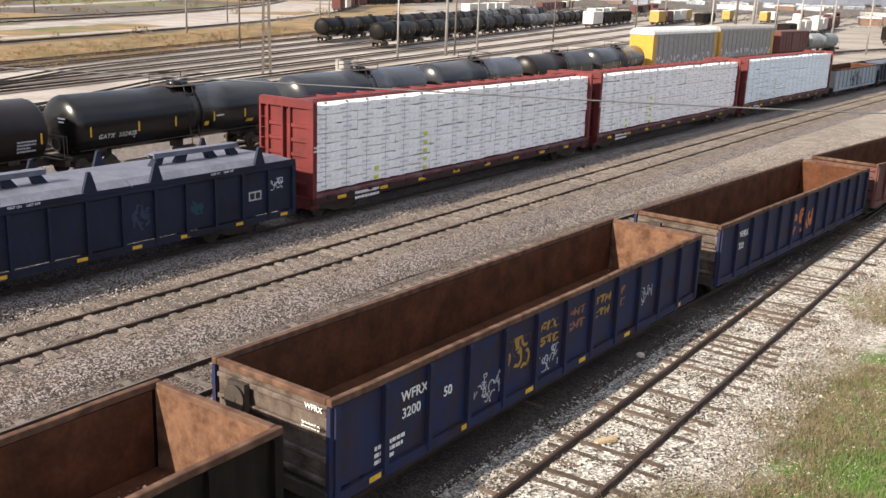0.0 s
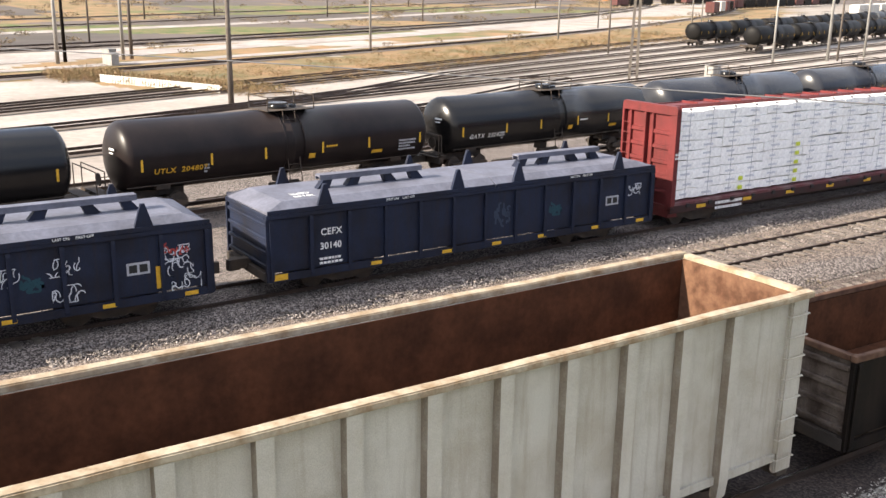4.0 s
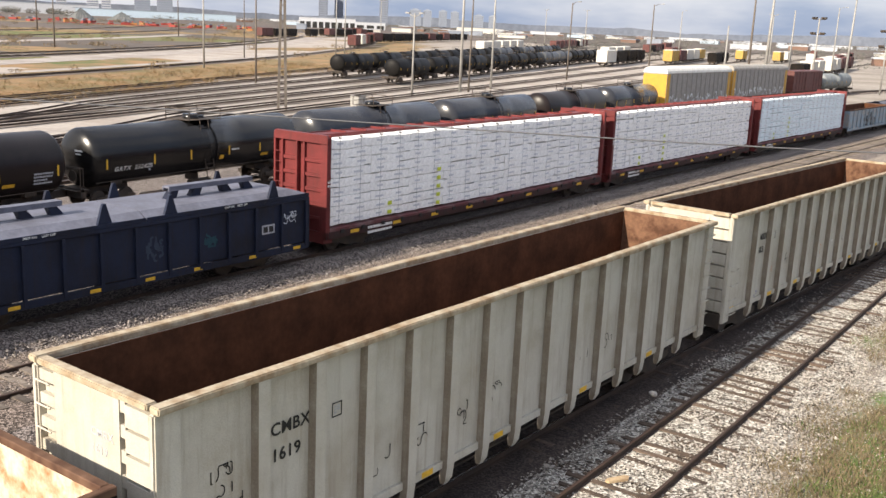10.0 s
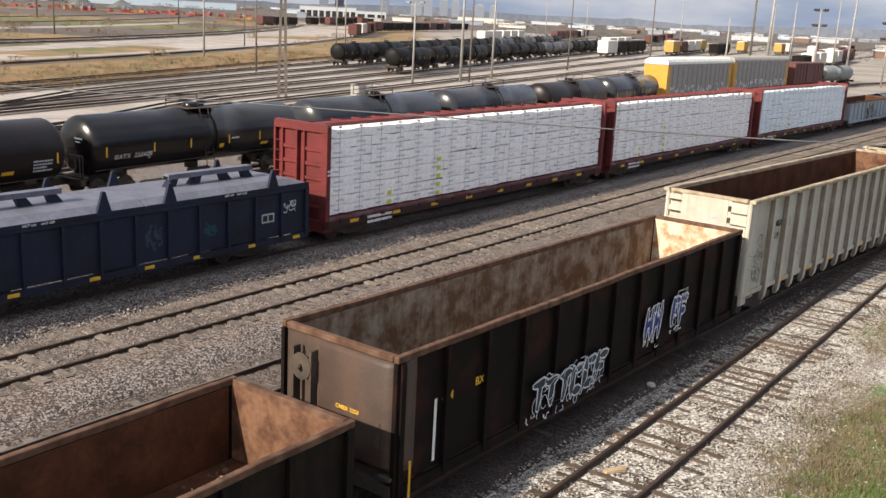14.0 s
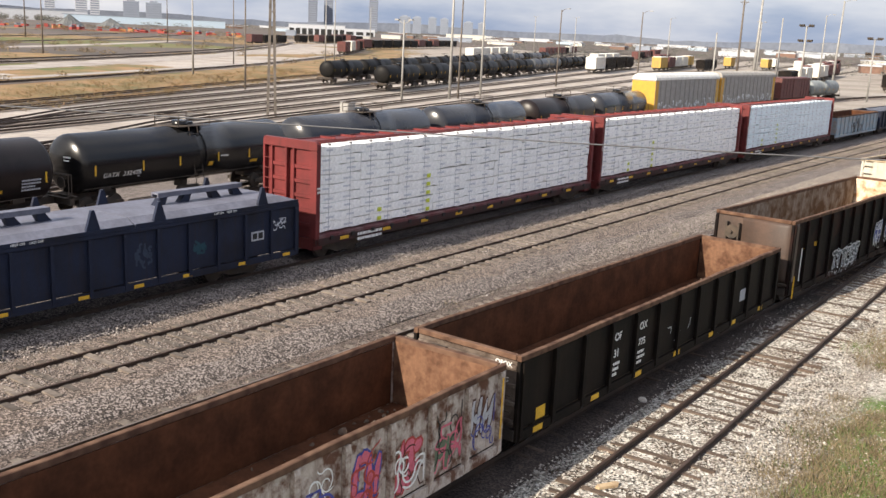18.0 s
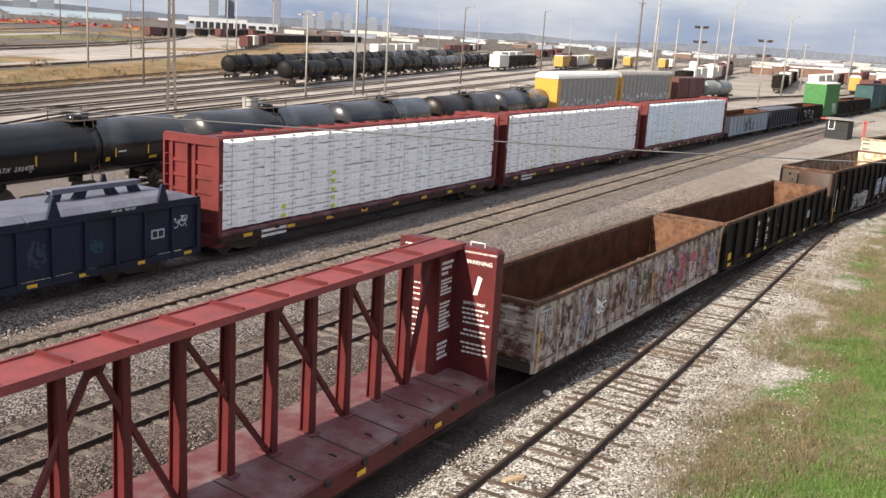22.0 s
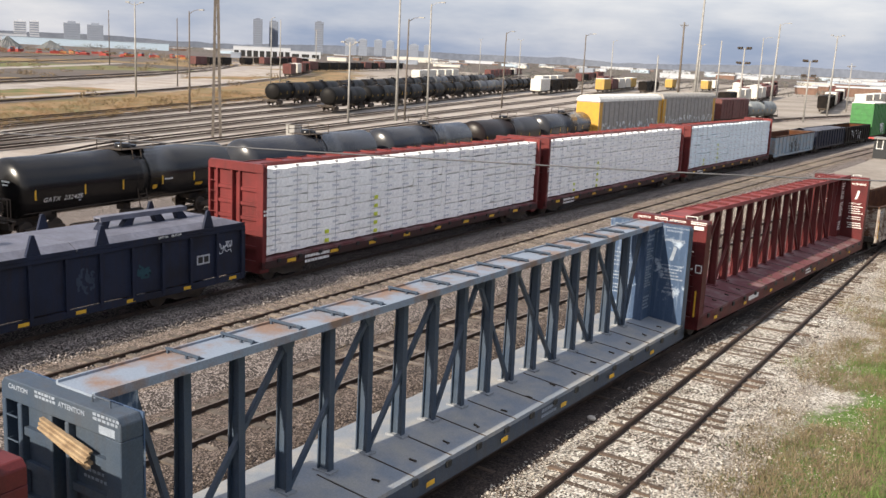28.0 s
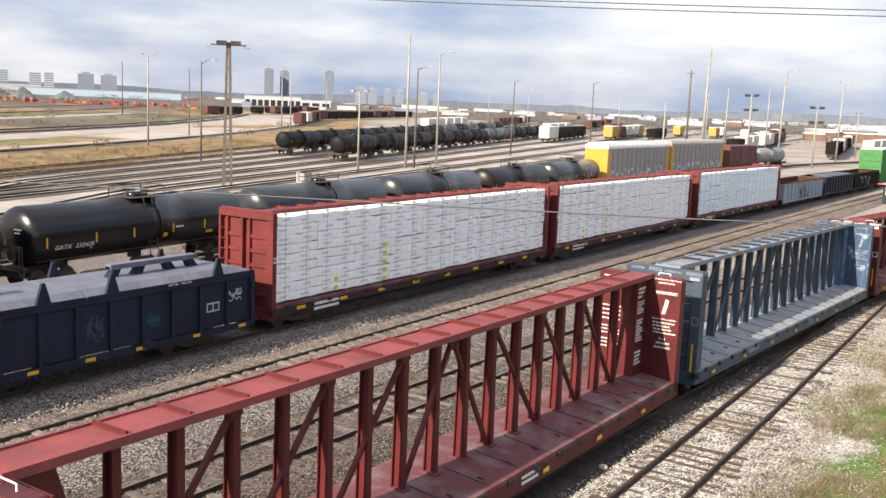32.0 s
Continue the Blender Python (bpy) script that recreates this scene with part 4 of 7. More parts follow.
def centerbeam(label, paint, deck_mat, top_mat, group, plate=None, safety=False, sign=WHITE, length=22.0, top=4.55, sign_label="white warning text", lumber=False, thin_bars=False):
    """A bulkhead flat car with a truss down its middle."""
    car = thing("centerbeam_car", label, "centerbeam car", group)
    L, W = length / 2, 1.42
    dz = 1.02
    for sx in (-1, 1):
        bm = bmesh.new()
        poly = [(0.0, dz + 0.14), (sx * W, dz), (sx * W, dz - 0.1), (0.0, dz - 0.1)]
        extrude_poly(bm, poly, "y", -L + 0.2, L - 0.2)
        part("deck_plate", bm, deck_mat, car, "sloping steel deck plate")
        a, b = sorted((sx * W, sx * (W - 0.12)))
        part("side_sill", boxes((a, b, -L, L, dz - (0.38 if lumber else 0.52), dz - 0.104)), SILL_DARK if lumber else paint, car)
        me = mesh_of(boxes((-0.03, 0.012, -0.09, 0.09, -0.12, 0.02)), "winch", BLACK)
        for i in range(18):
            piece("winch", me, car, pose(sx * (W + 0.04), -L + 0.9 + i * (2 * L - 1.8) / 17, dz - 0.08))
        if sx > 0:
            seam = mesh_of(boxes((-0.7, 0.7, -0.015, 0.015, 0, 0.012)), "deck_seam", TRUCK)
            for i in range(15):
                piece("deck_seam", seam, car, pose(0.72, -L + 1.5 + i * 1.42, dz + 0.073, 0, 5.6, 0))
    part("center_sill", boxes((-0.32, 0.32, -L, L, 0.55, 0.9)), TRUCK, car)
    # truss: sixteen posts, braces that lean towards the middle
    zt = top - 0.28
    bm = bmesh.new()
    ring = []
    for z, k in ((dz + 0.12, 1.15), (zt + 0.117, 0.85)):
        ring.append([bm.verts.new((x * k, y, z)) for x, y in ((-0.135, -0.08), (-0.11, -0.08), (-0.11, -0.012), (0.11, -0.012), (0.11, -0.08), (0.135, -0.08), (0.135, 0.08), (0.11, 0.08), (0.11, 0.012), (-0.11, 0.012), (-0.11, 0.08), (-0.135, 0.08))])
    for k in range(12):
        bm.faces.new((ring[0][k], ring[0][(k + 1) % 12], ring[1][(k + 1) % 12], ring[1][k]))
    bmesh.ops.recalc_face_normals(bm, faces=bm.faces)
    post = mesh_of(bm, "post", paint)
    ys = [1.235 * (i - 7.5) for i in range(16)]
    foot = mesh_of(boxes((-0.24, 0.24, -0.13, 0.13, dz + 0.1, dz + 0.165)), "post_foot", deck_mat)
    for y in ys:
        p = piece("post", post, car, pose(0, y, 0))
        piece("post_foot", foot, p)
    for a, b in ((0, 2), (2, 4), (4, 6), (6, 7.5), (9, 7.5), (11, 9), (13, 11), (15, 13)):
        y0, y1 = ys[a], 1.235 * (b - 7.5)
        br = part("brace", beam(bmesh.new(), (0.05, y0 + 0.1 * (1 if y1 > y0 else -1), dz + 0.2), (0.05, y1, zt - 0.05), 0.10, 0.09), paint, car)
        s = 1 if y1 > y0 else -1
        part("gusset_plate", extrude_poly(bmesh.new(), [(y1 - s * 0.30, zt + 0.04), (y1 + s * 0.12, zt + 0.04), (y1 + s * 0.12, zt - 0.2), (y1 - s * 0.12, zt - 0.28)], "x", 0.10, 0.125), paint, br)
    for s in (-1, 1):
        part("brace", beam(bmesh.new(), (0.05, s * (9.2625 + 0.15), dz + 0.2), (0.05, s * (L - 1.25), zt - 0.05), 0.11, 0.10), paint, car)
    bm = extrude_poly(bmesh.new(), [(-0.46, zt + 0.05), (-0.42, zt + 0.05), (-0.42, zt + 0.12), (0.42, zt + 0.12), (0.42, zt + 0.05), (0.46, zt + 0.05), (0.46, zt + 0.2), (0.41, zt + 0.2), (0.41, zt + 0.16), (-0.41, zt + 0.16), (-0.41, zt + 0.2), (-0.46, zt + 0.2)], "y", -L + 0.3, L - 0.3)
    part("top_chord", bm, top_mat, car, "wide top chord plate, weathered")
    if thin_bars:
        bm = boxes((-0.40, 0.40, -0.02, 0.02, 0.06, 0.10), (-0.40, 0.40, 0.10, 0.13, 0, 0.04))
        for x in (-0.36, 0.10, 0.36):
            box(bm, x - 0.02, x + 0.02, -0.02, 0.02, -0.01, 0.061)
        me = mesh_of(bm, "cross_bar", paint)
    else:
        me = mesh_of(extrude_poly(bmesh.new(), [(-0.07, 0), (0.07, 0), (0.05, 0.02), (-0.01, 0.035), (-0.02, 0.085), (-0.05, 0.085), (-0.05, 0.02)], "x", -0.405, 0.405), "cross_bar", paint)
    for y in ys:
        piece("cross_bar", me, car, pose(0, y, zt + 0.163))
    # bulkheads: a flat inner plate, box columns, a deep top beam and ribbed panels behind
    D = 0.22 if lumber else 0.42
    for sy in (-1, 1):
        btop = top if lumber else top - 0.16
        b = new("bulkhead")
        b.parent = car
        inner, outer = sy * (L - D), sy * L
        span_y = sorted((inner + sy * 0.034, outer))
        a, c = sorted((inner, inner + sy * 0.03))
        part("bulkhead_plate", boxes((-W, W, a, c, dz - 0.1, btop)), plate or paint, b)
        for x0, x1 in ((-W, -W + 0.10), (-W + 0.40, -W + 0.50), (-0.24, -0.15), (0.15, 0.24), (W - 0.34, W)):
            bm = boxes((x0, x1, *span_y, dz - 0.4, btop - 0.343))
            bmesh.ops.bevel(bm, geom=list(bm.edges), offset=0.012, segments=1, affect="EDGES")
            part("bulkhead_post", bm, paint, b)
        bm = extrude_poly(bmesh.new(), [(-W, btop - 0.34), (W, btop - 0.34), (W, btop - 0.10), (W - 0.08, btop), (-W + 0.08, btop), (-W, btop - 0.10)], "y", *span_y)
        bmesh.ops.bevel(bm, geom=list(bm.edges), offset=0.015, segments=1, affect="EDGES")
        part("top_beam", bm, paint, b)
        a, c = sorted((inner + sy * 0.034, outer - sy * 0.10))
        for x0, x1 in ((-W + 0.503, -0.243), (0.243, W - 0.343)):
            part("bulkhead_panel", boxes((x0, x1, min(inner + sy * 0.034, outer - sy * 0.12), max(inner + sy * 0.034, outer - sy * 0.12), dz - 0.1, btop - 0.345)), paint, b)
            for k in range(5):
                z = 1.35 + 0.55 * k
                e, g = sorted((outer - sy * 0.118, outer - sy * 0.04))
                part("bulkhead_rib", boxes((x0 + 0.003, x1 - 0.003, e, g, z, z + 0.13)), paint, b)
        ladder(b, -W + 0.25, outer - sy * 0.1, 1.2, 4.0, paint, "x", 0.28, 7)
        if not lumber:
            p0, p1 = sorted((inner - sy * 0.8, inner - sy * 0.003))
            part("shear_panel", boxes((-0.27, 0.27, p0, p1, dz + 0.12, zt + 0.047)), plate or paint, b)
            part("grab_bar", tube(tube(tube(bmesh.new(), (0.55, outer - sy * 0.2, btop + 0.10), (0.95, outer - sy * 0.2, btop + 0.10), 0.014, 6), (0.55, outer - sy * 0.2, btop), (0.55, outer - sy * 0.2, btop + 0.10), 0.014, 6), (0.95, outer - sy * 0.2, btop), (0.95, outer - sy * 0.2, btop + 0.10), 0.014, 6), paint if thin_bars else sign, b)
        part("end_sill", boxes((-W + 0.124, W - 0.124, min(outer, outer - sy * 0.5), max(outer, outer - sy * 0.5), dz - 0.55, dz - 0.108)), paint, car)
    if not lumber:
        # caution line along the rear top beam, number and stencils on the rear bulkhead
        zc = top - 0.30
        lettering("caution_text", "CAUTION", 0.11, sign, car, back_face(-1.22, -L - 0.004, zc), label=sign_label)
        lettering("caution_text", "ATTENTION", 0.11, sign, car, back_face(0.02, -L - 0.004, zc), label=sign_label)
        rnd = random.Random(9)
        bm = bmesh.new()
        for x0, x1 in ((-0.55, -0.08), (0.82, 1.36)):
            for z in (zc + 0.07, zc + 0.005):
                u = x0
                while u < x1:
                    l = rnd.uniform(0.04, 0.09)
                    box(bm, u, u + l, -L - 0.004, -L, z, z + 0.04)
                    u += l + 0.025
        for x0, x1, z in ((0.42, 0.9, 3.35), (0.42, 0.9, 3.24), (0.35, 1.0, 2.62), (0.35, 1.0, 2.52), (0.35, 1.0, 2.42)):
            u = x0
            while u < x1:
                l = rnd.uniform(0.04, 0.10)
                box(bm, u, u + l, -L + 0.116, -L + 0.12, z, z + 0.045)
                u += l + 0.03
        box(bm, 0.95, 1.3, -L - 0.004, -L, zc - 0.17, zc - 0.05)
        tagged(part("stencil", bm, sign, car), "small unreadable stencil lines", kind="stuff")
        part("stencil_frame", boxes((W - 0.29, W - 0.05, -L - 0.004, -L, 2.55, 2.58), (W - 0.29, W - 0.05, -L - 0.004, -L, 2.81, 2.84), (W - 0.29, W - 0.26, -L - 0.004, -L, 2.58, 2.81), (W - 0.08, W - 0.05, -L - 0.004, -L, 2.58, 2.81)), sign, car)
        part("yellow_stripe", boxes((W - 0.22, W - 0.16, -L - 0.005, -L, 0.95, 1.9)), YELLOW, car)
        # chains and hooks along the deck, marks on the sill
        hook = mesh_of(boxes((-0.08, 0.08, -0.015, 0.015, 0, 0.035), (0.05, 0.09, -0.04, 0.03, 0, 0.025)), "deck_hook", TRUCK)
        for i in range(17):
            piece("deck_hook", hook, car, pose(0.98, -L + 1.3 + i * (2 * L - 2.6) / 16, dz + 0.045, 0, 5.6, (i * 37) % 50 - 25))
        text_bars(car, W + 0.001, -L + 5.2, dz - 0.16, 1, 1.2, 0.18, sign, 5)
        text_bars(car, W + 0.001, 1.2, dz - 0.16, 2, 0.9, 0.08, sign, 6)
        for z, n, h, seed in ((4.05, 3, 0.075, 8), (3.6, 5, 0.05, 9), (3.0, 8, 0.055, 10), (1.95, 4, 0.07, 11)):
            text_bars(car, 0.272, L - D - 0.70, z, n, 0.58, h, sign, seed, pitch=1.75)
    # warning text on the inner face of the front bulkhead, on the near half
    if not lumber:
        y = L - 0.422
        if safety:
            words = (("LOADING AND UNLOADING", 0.070, 0.50, 4.25), ("WARNING", 0.15, 0.58, 3.98), ("SAFETY FIRST", 0.105, 0.56, 2.92))
            bars = (2.78, 2.66, 2.54, 2.42, 2.22, 2.10, 1.88, 1.76, 1.64)
        else:
            words = (("LOADING AND UNLOADING", 0.070, 0.50, 4.30), ("INSTRUCTION", 0.085, 0.64, 4.18), ("WARNING", 0.15, 0.58, 3.84), ("AVOID TIPPING ACCIDENT", 0.068, 0.50, 3.00), ("72 - 6", 0.10, 0.78, 2.34), ("BETWEEN", 0.10, 0.70, 2.20), ("BULKHEADS", 0.10, 0.64, 2.06))
            bars = (2.88, 2.77, 2.66, 2.55)
        for txt, sz, x, z in words:
            lettering("warning_text", txt, sz, sign, car, back_face(x, y, z), label=sign_label)
        part("warning_pictogram", extrude_poly(bmesh.new(), [(0.82, 3.2), (0.94, 3.2), (1.05, 3.65), (0.93, 3.7), (0.90, 3.52)], "y", y - 0.004, y), sign, car)
        rnd = random.Random(3)
        bm = bmesh.new()
        for z in bars:
            u, end_u = 0.52 + rnd.uniform(0, 0.1), 1.3 - rnd.uniform(0, 0.15)
            while u < end_u:
                l = rnd.uniform(0.04, 0.14)
                box(bm, u, u + l, y - 0.004, y, z, z + 0.045)
                u += l + 0.03
        for z in (4.2, 3.9, 3.2, 3.05, 2.9, 2.75, 2.5, 2.38, 2.26, 2.05, 1.93, 1.8):
            u = -1.25
            while u < -0.65:
                l = rnd.uniform(0.04, 0.14)
                box(bm, u, u + l, y - 0.004, y, z, z + 0.042)
                u += l + 0.03
        tagged(part("instruction_text", bm, sign, car), "small unreadable instructions as bars", kind="stuff")
        yellow_tags(car, W + 0.07, [-L + 1.5 + 3.1 * i for i in range(7)], dz - 0.3, 0.3, 0.11)
    add_trucks(car, L - 1.9)
    add_couplers(car, L)
    return car

# ---- the moving train ----
RUN_Z = -0.8
MOVING = []


def run(t):
    """Metres that the train has gone at t seconds; it gains a little speed."""
    return 5.7 * t if t < 22 else 125.4 + 5.8 * (t - 22)


def joins(car, rear, front):
    """The car's ends along the track at the start of the clip."""
    MOVING.append((car, (rear + front) / 2))
    return car


def mill(label, rear, front, side, inside, rim, posts=13, **kw):
    car = joins(gondola(label, front - rear, 3.15, 2.66, side, inside, rim, posts, **kw), rear, front)
    brake_gear(car, (front - rear) / 2)
    return car


def brake_gear(car, L, top=2.66):
    """Hand wheel, gear box, chain guide and end steps at the rear left corner."""
    y = -L
    part("brake_wheel", tube(tube(tube(bmesh.new(), (-0.72, y - 0.20, top - 0.55), (-0.72, y - 0.17, top - 0.55), 0.26, 16), (-0.72, y - 0.19, top - 0.55), (-0.72, y, top - 0.55), 0.04, 8), (-0.72, y - 0.22, top - 0.55), (-0.72, y - 0.165, top - 0.55), 0.07, 8), TRUCK, car, "round brake hand wheel")
    part("brake_box", boxes((-0.95, -0.5, y - 0.13, y - 0.004, top - 0.85, top - 0.25)), TRUCK, car)
    part("brake_chain_guide", boxes((-0.76, -0.68, y - 0.09, y - 0.004, 0.9, top - 0.853)), TRUCK, car)
    part("brake_step", boxes((-1.2, -0.35, y - 0.3, y - 0.004, 1.28, 1.32)), TRUCK, car)
    for k in range(4):
        part("grab_iron", tube(bmesh.new(), (0.95, y - 0.07, 0.95 + 0.38 * k), (1.35, y - 0.07, 0.95 + 0.38 * k), 0.014, 6), TRUCK, car)


c = mill("rust-brown open gondola with dark red sides in the moving train", 46.79, 63.17, material("dark_red_side", (0.14, 0.045, 0.04), (0.08, 0.04, 0.035), 0.7, streak=0.5), RUST, RIM_RUST)
c = mill("dark weathered blue open gondola with a rusty inside", 29.28, 45.44, BLUE_WORN, RUST, RIM_RUST, end=END_GREY, load=(120, 5))
lettering("reporting_mark", "WFRX", 0.30, WHITE, c, near_face(1.48, -6.42, 1.95))
lettering("reporting_mark", "320", 0.30, WHITE, c, near_face(1.48, -6.32, 1.55))
scrawl("graffiti", ORANGE_SPRAY, c, near_face(1.48, -1.24, 1.2), 2.2, 0.8, 9, 31, 0.14, "faded orange sprayed letters")
c = mill("worn blue open gondola with rust-brown inside and graffiti", 11.35, 27.72, BLUE_WORN, RUST, RIM_RUST, end=END_GREY, end_in=RUST_LIGHT, load=(160, 7))
for k, (txt, y, z, sz) in enumerate((("WFRX", -6.2, 1.95, 0.29), ("3200", -6.17, 1.6, 0.29), ("50", -4.85, 1.62, 0.29))):
    lettering("reporting_mark", txt, sz, WHITE, c, near_face(1.48, y, z))
text_bars(c, 1.466, -6.94, 1.3, 3, 0.9, 0.08, WHITE, 1)
lettering("reporting_mark", "WFRX", 0.15, WHITE, c, back_face(0.93, -8.213, 2.38))
lettering("reporting_mark", "320050", 0.15, WHITE, c, back_face(0.85, -8.213, 2.02))
scrawl("graffiti", FADED_YELLOW, c, near_face(1.468, -2.54, 1.35), 0.95, 0.75, 7, 11, 0.085, "faded yellow sprayed letters")
scrawl("graffiti", SPRAY_BROWN, c, near_face(1.471, -2.54, 1.35), 0.95, 0.75, 5, 12, 0.03, "brown lines over sprayed letters")
for k, (y, mt) in enumerate(((-1.15, FADED_YELLOW), (0.1, FADED_ORANGE), (1.45, FADED_YELLOW), (2.7, FADED_ORANGE))):
    for z in (1.95, 1.6):
        bubble_letters(c, near_face(1.468, y, z), 0.9 if k < 3 else 0.5, 0.24, 3 if k < 3 else 2, 31 + k + int(z * 10), mt, BLUE_WORN, "rows of faded sprayed letters")
scrawl("graffiti", GREY_MARK, c, near_face(1.469, -3.73, 0.95), 0.95, 0.7, 11, 13, 0.035, "white sprayed scrawl")
scrawl("graffiti", GREY_MARK, c, near_face(1.469, -1.14, 0.95), 0.9, 0.55, 11, 14, 0.035, "white sprayed scrawl")
scrawl("graffiti", GREY_MARK, c, near_face(1.469, 4.14, 1.3), 0.8, 0.5, 9, 15, 0.03, "white sprayed scrawl")
yellow_tags(c, 1.547, (-7.0, -4.1, -1.6, 0.9, 3.4, 6.8), 0.74)
c = mill("black open gondola with a rust-brown inside", -6.48, 10.1, BLACK_PAINT, RUST, RIM_RUST, end=END_GREY, end_in=RUST_LIGHT, load=(160, 9))
lettering("reporting_mark", "OFOX", 0.25, GREY_MARK, c, near_face(1.468, -6.53, 1.95))
text_bars(c, 1.466, -6.53, 1.7, 5, 0.9, 0.08, GREY_MARK, 2)
part("placard", boxes((1.466, 1.472, 4.8, 5.6, 1.0, 1.35)), GREY_MARK, c)
part("placard_mark", boxes((1.473, 1.476, 4.88, 5.16, 1.05, 1.3), (1.473, 1.476, 5.24, 5.52, 1.05, 1.3)), BLACK, c)
yellow_tags(c, 1.466, (6.95,), 1.55, 0.62, 0.24)
yellow_tags(c, 1.547, (-6.8, -3.4, -0.8, 1.8, 4.2), 0.74)


def tall(label, rear, front, mark, seed):
    """A high-sided gondola: hat posts with hanging feet, an open-ribbed end with a flat plate."""
    c = joins(thing("gondola_car", label, "gondola car", "cars of the moving train"), rear, front)
    L, W, top, zb, fz = (front - rear) / 2, 1.6, 4.3, 1.0, 1.05
    w = W - 0.17
    for sx in (-1, 1):
        def slab(x0, x1, y0, y1, z0, z1):
            a, b = sorted((sx * x0, sx * x1))
            return boxes((a, b, y0, y1, z0, z1))
        bm = slab(w, w - 0.025, -L + 0.1, L - 0.1, zb, top - 0.12)
        bmesh.ops.subdivide_edges(bm, edges=[e for e in bm.edges if e.calc_length() > 5], cuts=60)
        for v in bm.verts:
            v.co.x += 0.008 * noise.noise((v.co.y * 0.9, sx, 1))
        part("side_sheet", bm, PALE_GREY, c)
        part("inner_sheet", slab(w - 0.04, w - 0.06, -L + 0.16, L - 0.16, fz, top - 0.12), RUST, c, "rusty inner wall sheet")
        bm = slab(w - 0.02, w + 0.195, -L, L, top - 0.117, top)
        bmesh.ops.bevel(bm, geom=list(bm.edges), offset=0.02, segments=2, affect="EDGES")
        bmesh.ops.subdivide_edges(bm, edges=[e for e in bm.edges if e.calc_length() > 5], cuts=24)
        for v in bm.verts:
            v.co += Vector((0.012 * noise.noise((v.co.y * 0.8, sx + 5, seed)), 0, 0.02 * noise.noise((v.co.y * 0.6, sx, seed))))
        part("top_rim", bm, RIM_TAN, c)
        part("side_sill", slab(w + 0.002, w + 0.06, -L + 0.3, L - 0.3, zb, zb + 0.16), PALE_GREY, c)
        for sy in (-1, 1):
            a, b = sorted((sy * (L - 0.46), sy * (L + 0.012)))
            bm = slab(w - 0.04, w + 0.09, a, b, zb - 0.25, top - 0.12)
            bmesh.ops.bevel(bm, geom=list(bm.edges), offset=0.03, segments=2, affect="EDGES")
            part("corner_post", bm, PALE_GREY, c)
    bm, ring = bmesh.new(), []
    for z, d, k in ((top - 0.12, 0.17, 1.0), (zb + 0.06, 0.17, 1.0), (zb - 0.22, 0.14, 0.95), (zb - 0.36, 0.07, 0.62)):
        inset = 0.003 if z > zb else -0.02
        ring.append([bm.verts.new(q) for q in ((inset, -0.12 * k, z), (d, -0.118 * k, z), (d, 0.118 * k, z), (inset, 0.12 * k, z))])
    for p, q in zip(ring, ring[1:]):
        for k in range(4):
            bm.faces.new((p[k], p[(k + 1) % 4], q[(k + 1) % 4], q[k]))
    bm.faces.new(ring[0][::-1])
    bm.faces.new(ring[-1])
    bmesh.ops.recalc_face_normals(bm, faces=bm.faces)
    # faces turned along the car get the darker grey, so their shade is painted
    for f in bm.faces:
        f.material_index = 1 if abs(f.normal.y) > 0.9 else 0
    pm = mesh_of(bm, "side_post", PALE_GREY, SHADED_GREY)
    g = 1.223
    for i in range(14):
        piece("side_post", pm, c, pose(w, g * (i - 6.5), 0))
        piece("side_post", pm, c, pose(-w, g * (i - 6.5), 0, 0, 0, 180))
    for sy in (-1, 1):
        def wall(x0, x1, y0, y1, z0, z1):
            a, b = sorted((sy * (L - y0), sy * (L - y1)))
            return boxes((x0, x1, a, b, z0, z1))
        for x0, x1 in ((-w + 0.03, 0.728), (0.832, w - 0.03)):
            part("end_sheet", wall(x0, x1, 0.13, 0.155, zb, top - 0.1), PALE_GREY, c)
        part("inner_end_sheet", wall(-w + 0.065, w - 0.065, 0.159, 0.18, fz, top - 0.1), RUST_LIGHT, c, "rusty inner end wall")
        bm = wall(-w + 0.07, w - 0.07, -0.012, 0.182, top - 0.11, top - 0.004)
        bmesh.ops.bevel(bm, geom=list(bm.edges), offset=0.02, segments=2, affect="EDGES")
        part("end_rim", bm, RIM_TAN, c)
        part("end_plate", wall(-0.92, 0.72, 0.0, 0.127, zb + 0.1, top - 0.114), PALE_GREY, c, "flat plate between the end ribs")
        for i in range(8):
            z = zb + 0.12 + 0.385 * i
            part("end_rib", wall(0.84, w - 0.045, 0.01, 0.127, z, z + 0.33), PALE_GREY, c)
            part("end_rib_neck", wall(0.723, 0.837, 0.02, 0.127, z + 0.19, z + 0.385), PALE_GREY, c)
            part("end_rib", wall(-w + 0.045, -0.923, 0.04, 0.127, z + 0.12, z + 0.30), PALE_GREY, c)
            part("end_rung", tube(bmesh.new(), (-w + 0.06, sy * (L + 0.06), z + 0.16), (-0.95, sy * (L + 0.06), z + 0.16), 0.016, 6), PALE_GREY, c)
        part("end_sill", wall(-w, w, -0.05, 0.25, zb - 0.4, zb + 0.06), TRUCK, c)
    part("floor", boxes((-w + 0.065, w - 0.065, -L + 0.19, L - 0.19, fz - 0.1, fz - 0.004)), RUST, c, "rusty gondola floor")
    part("center_sill", boxes((-0.3, 0.3, -L + 0.1, L - 0.1, 0.66, 0.94)), TRUCK, c)
    add_trucks(c, L - 2.6)
    add_couplers(c, L)
    y = -6.5 * g
    lettering("reporting_mark", "CMBX", 0.30, BLACK, c, near_face(w + 0.012, y + 0.27, 3.12), 1.06)
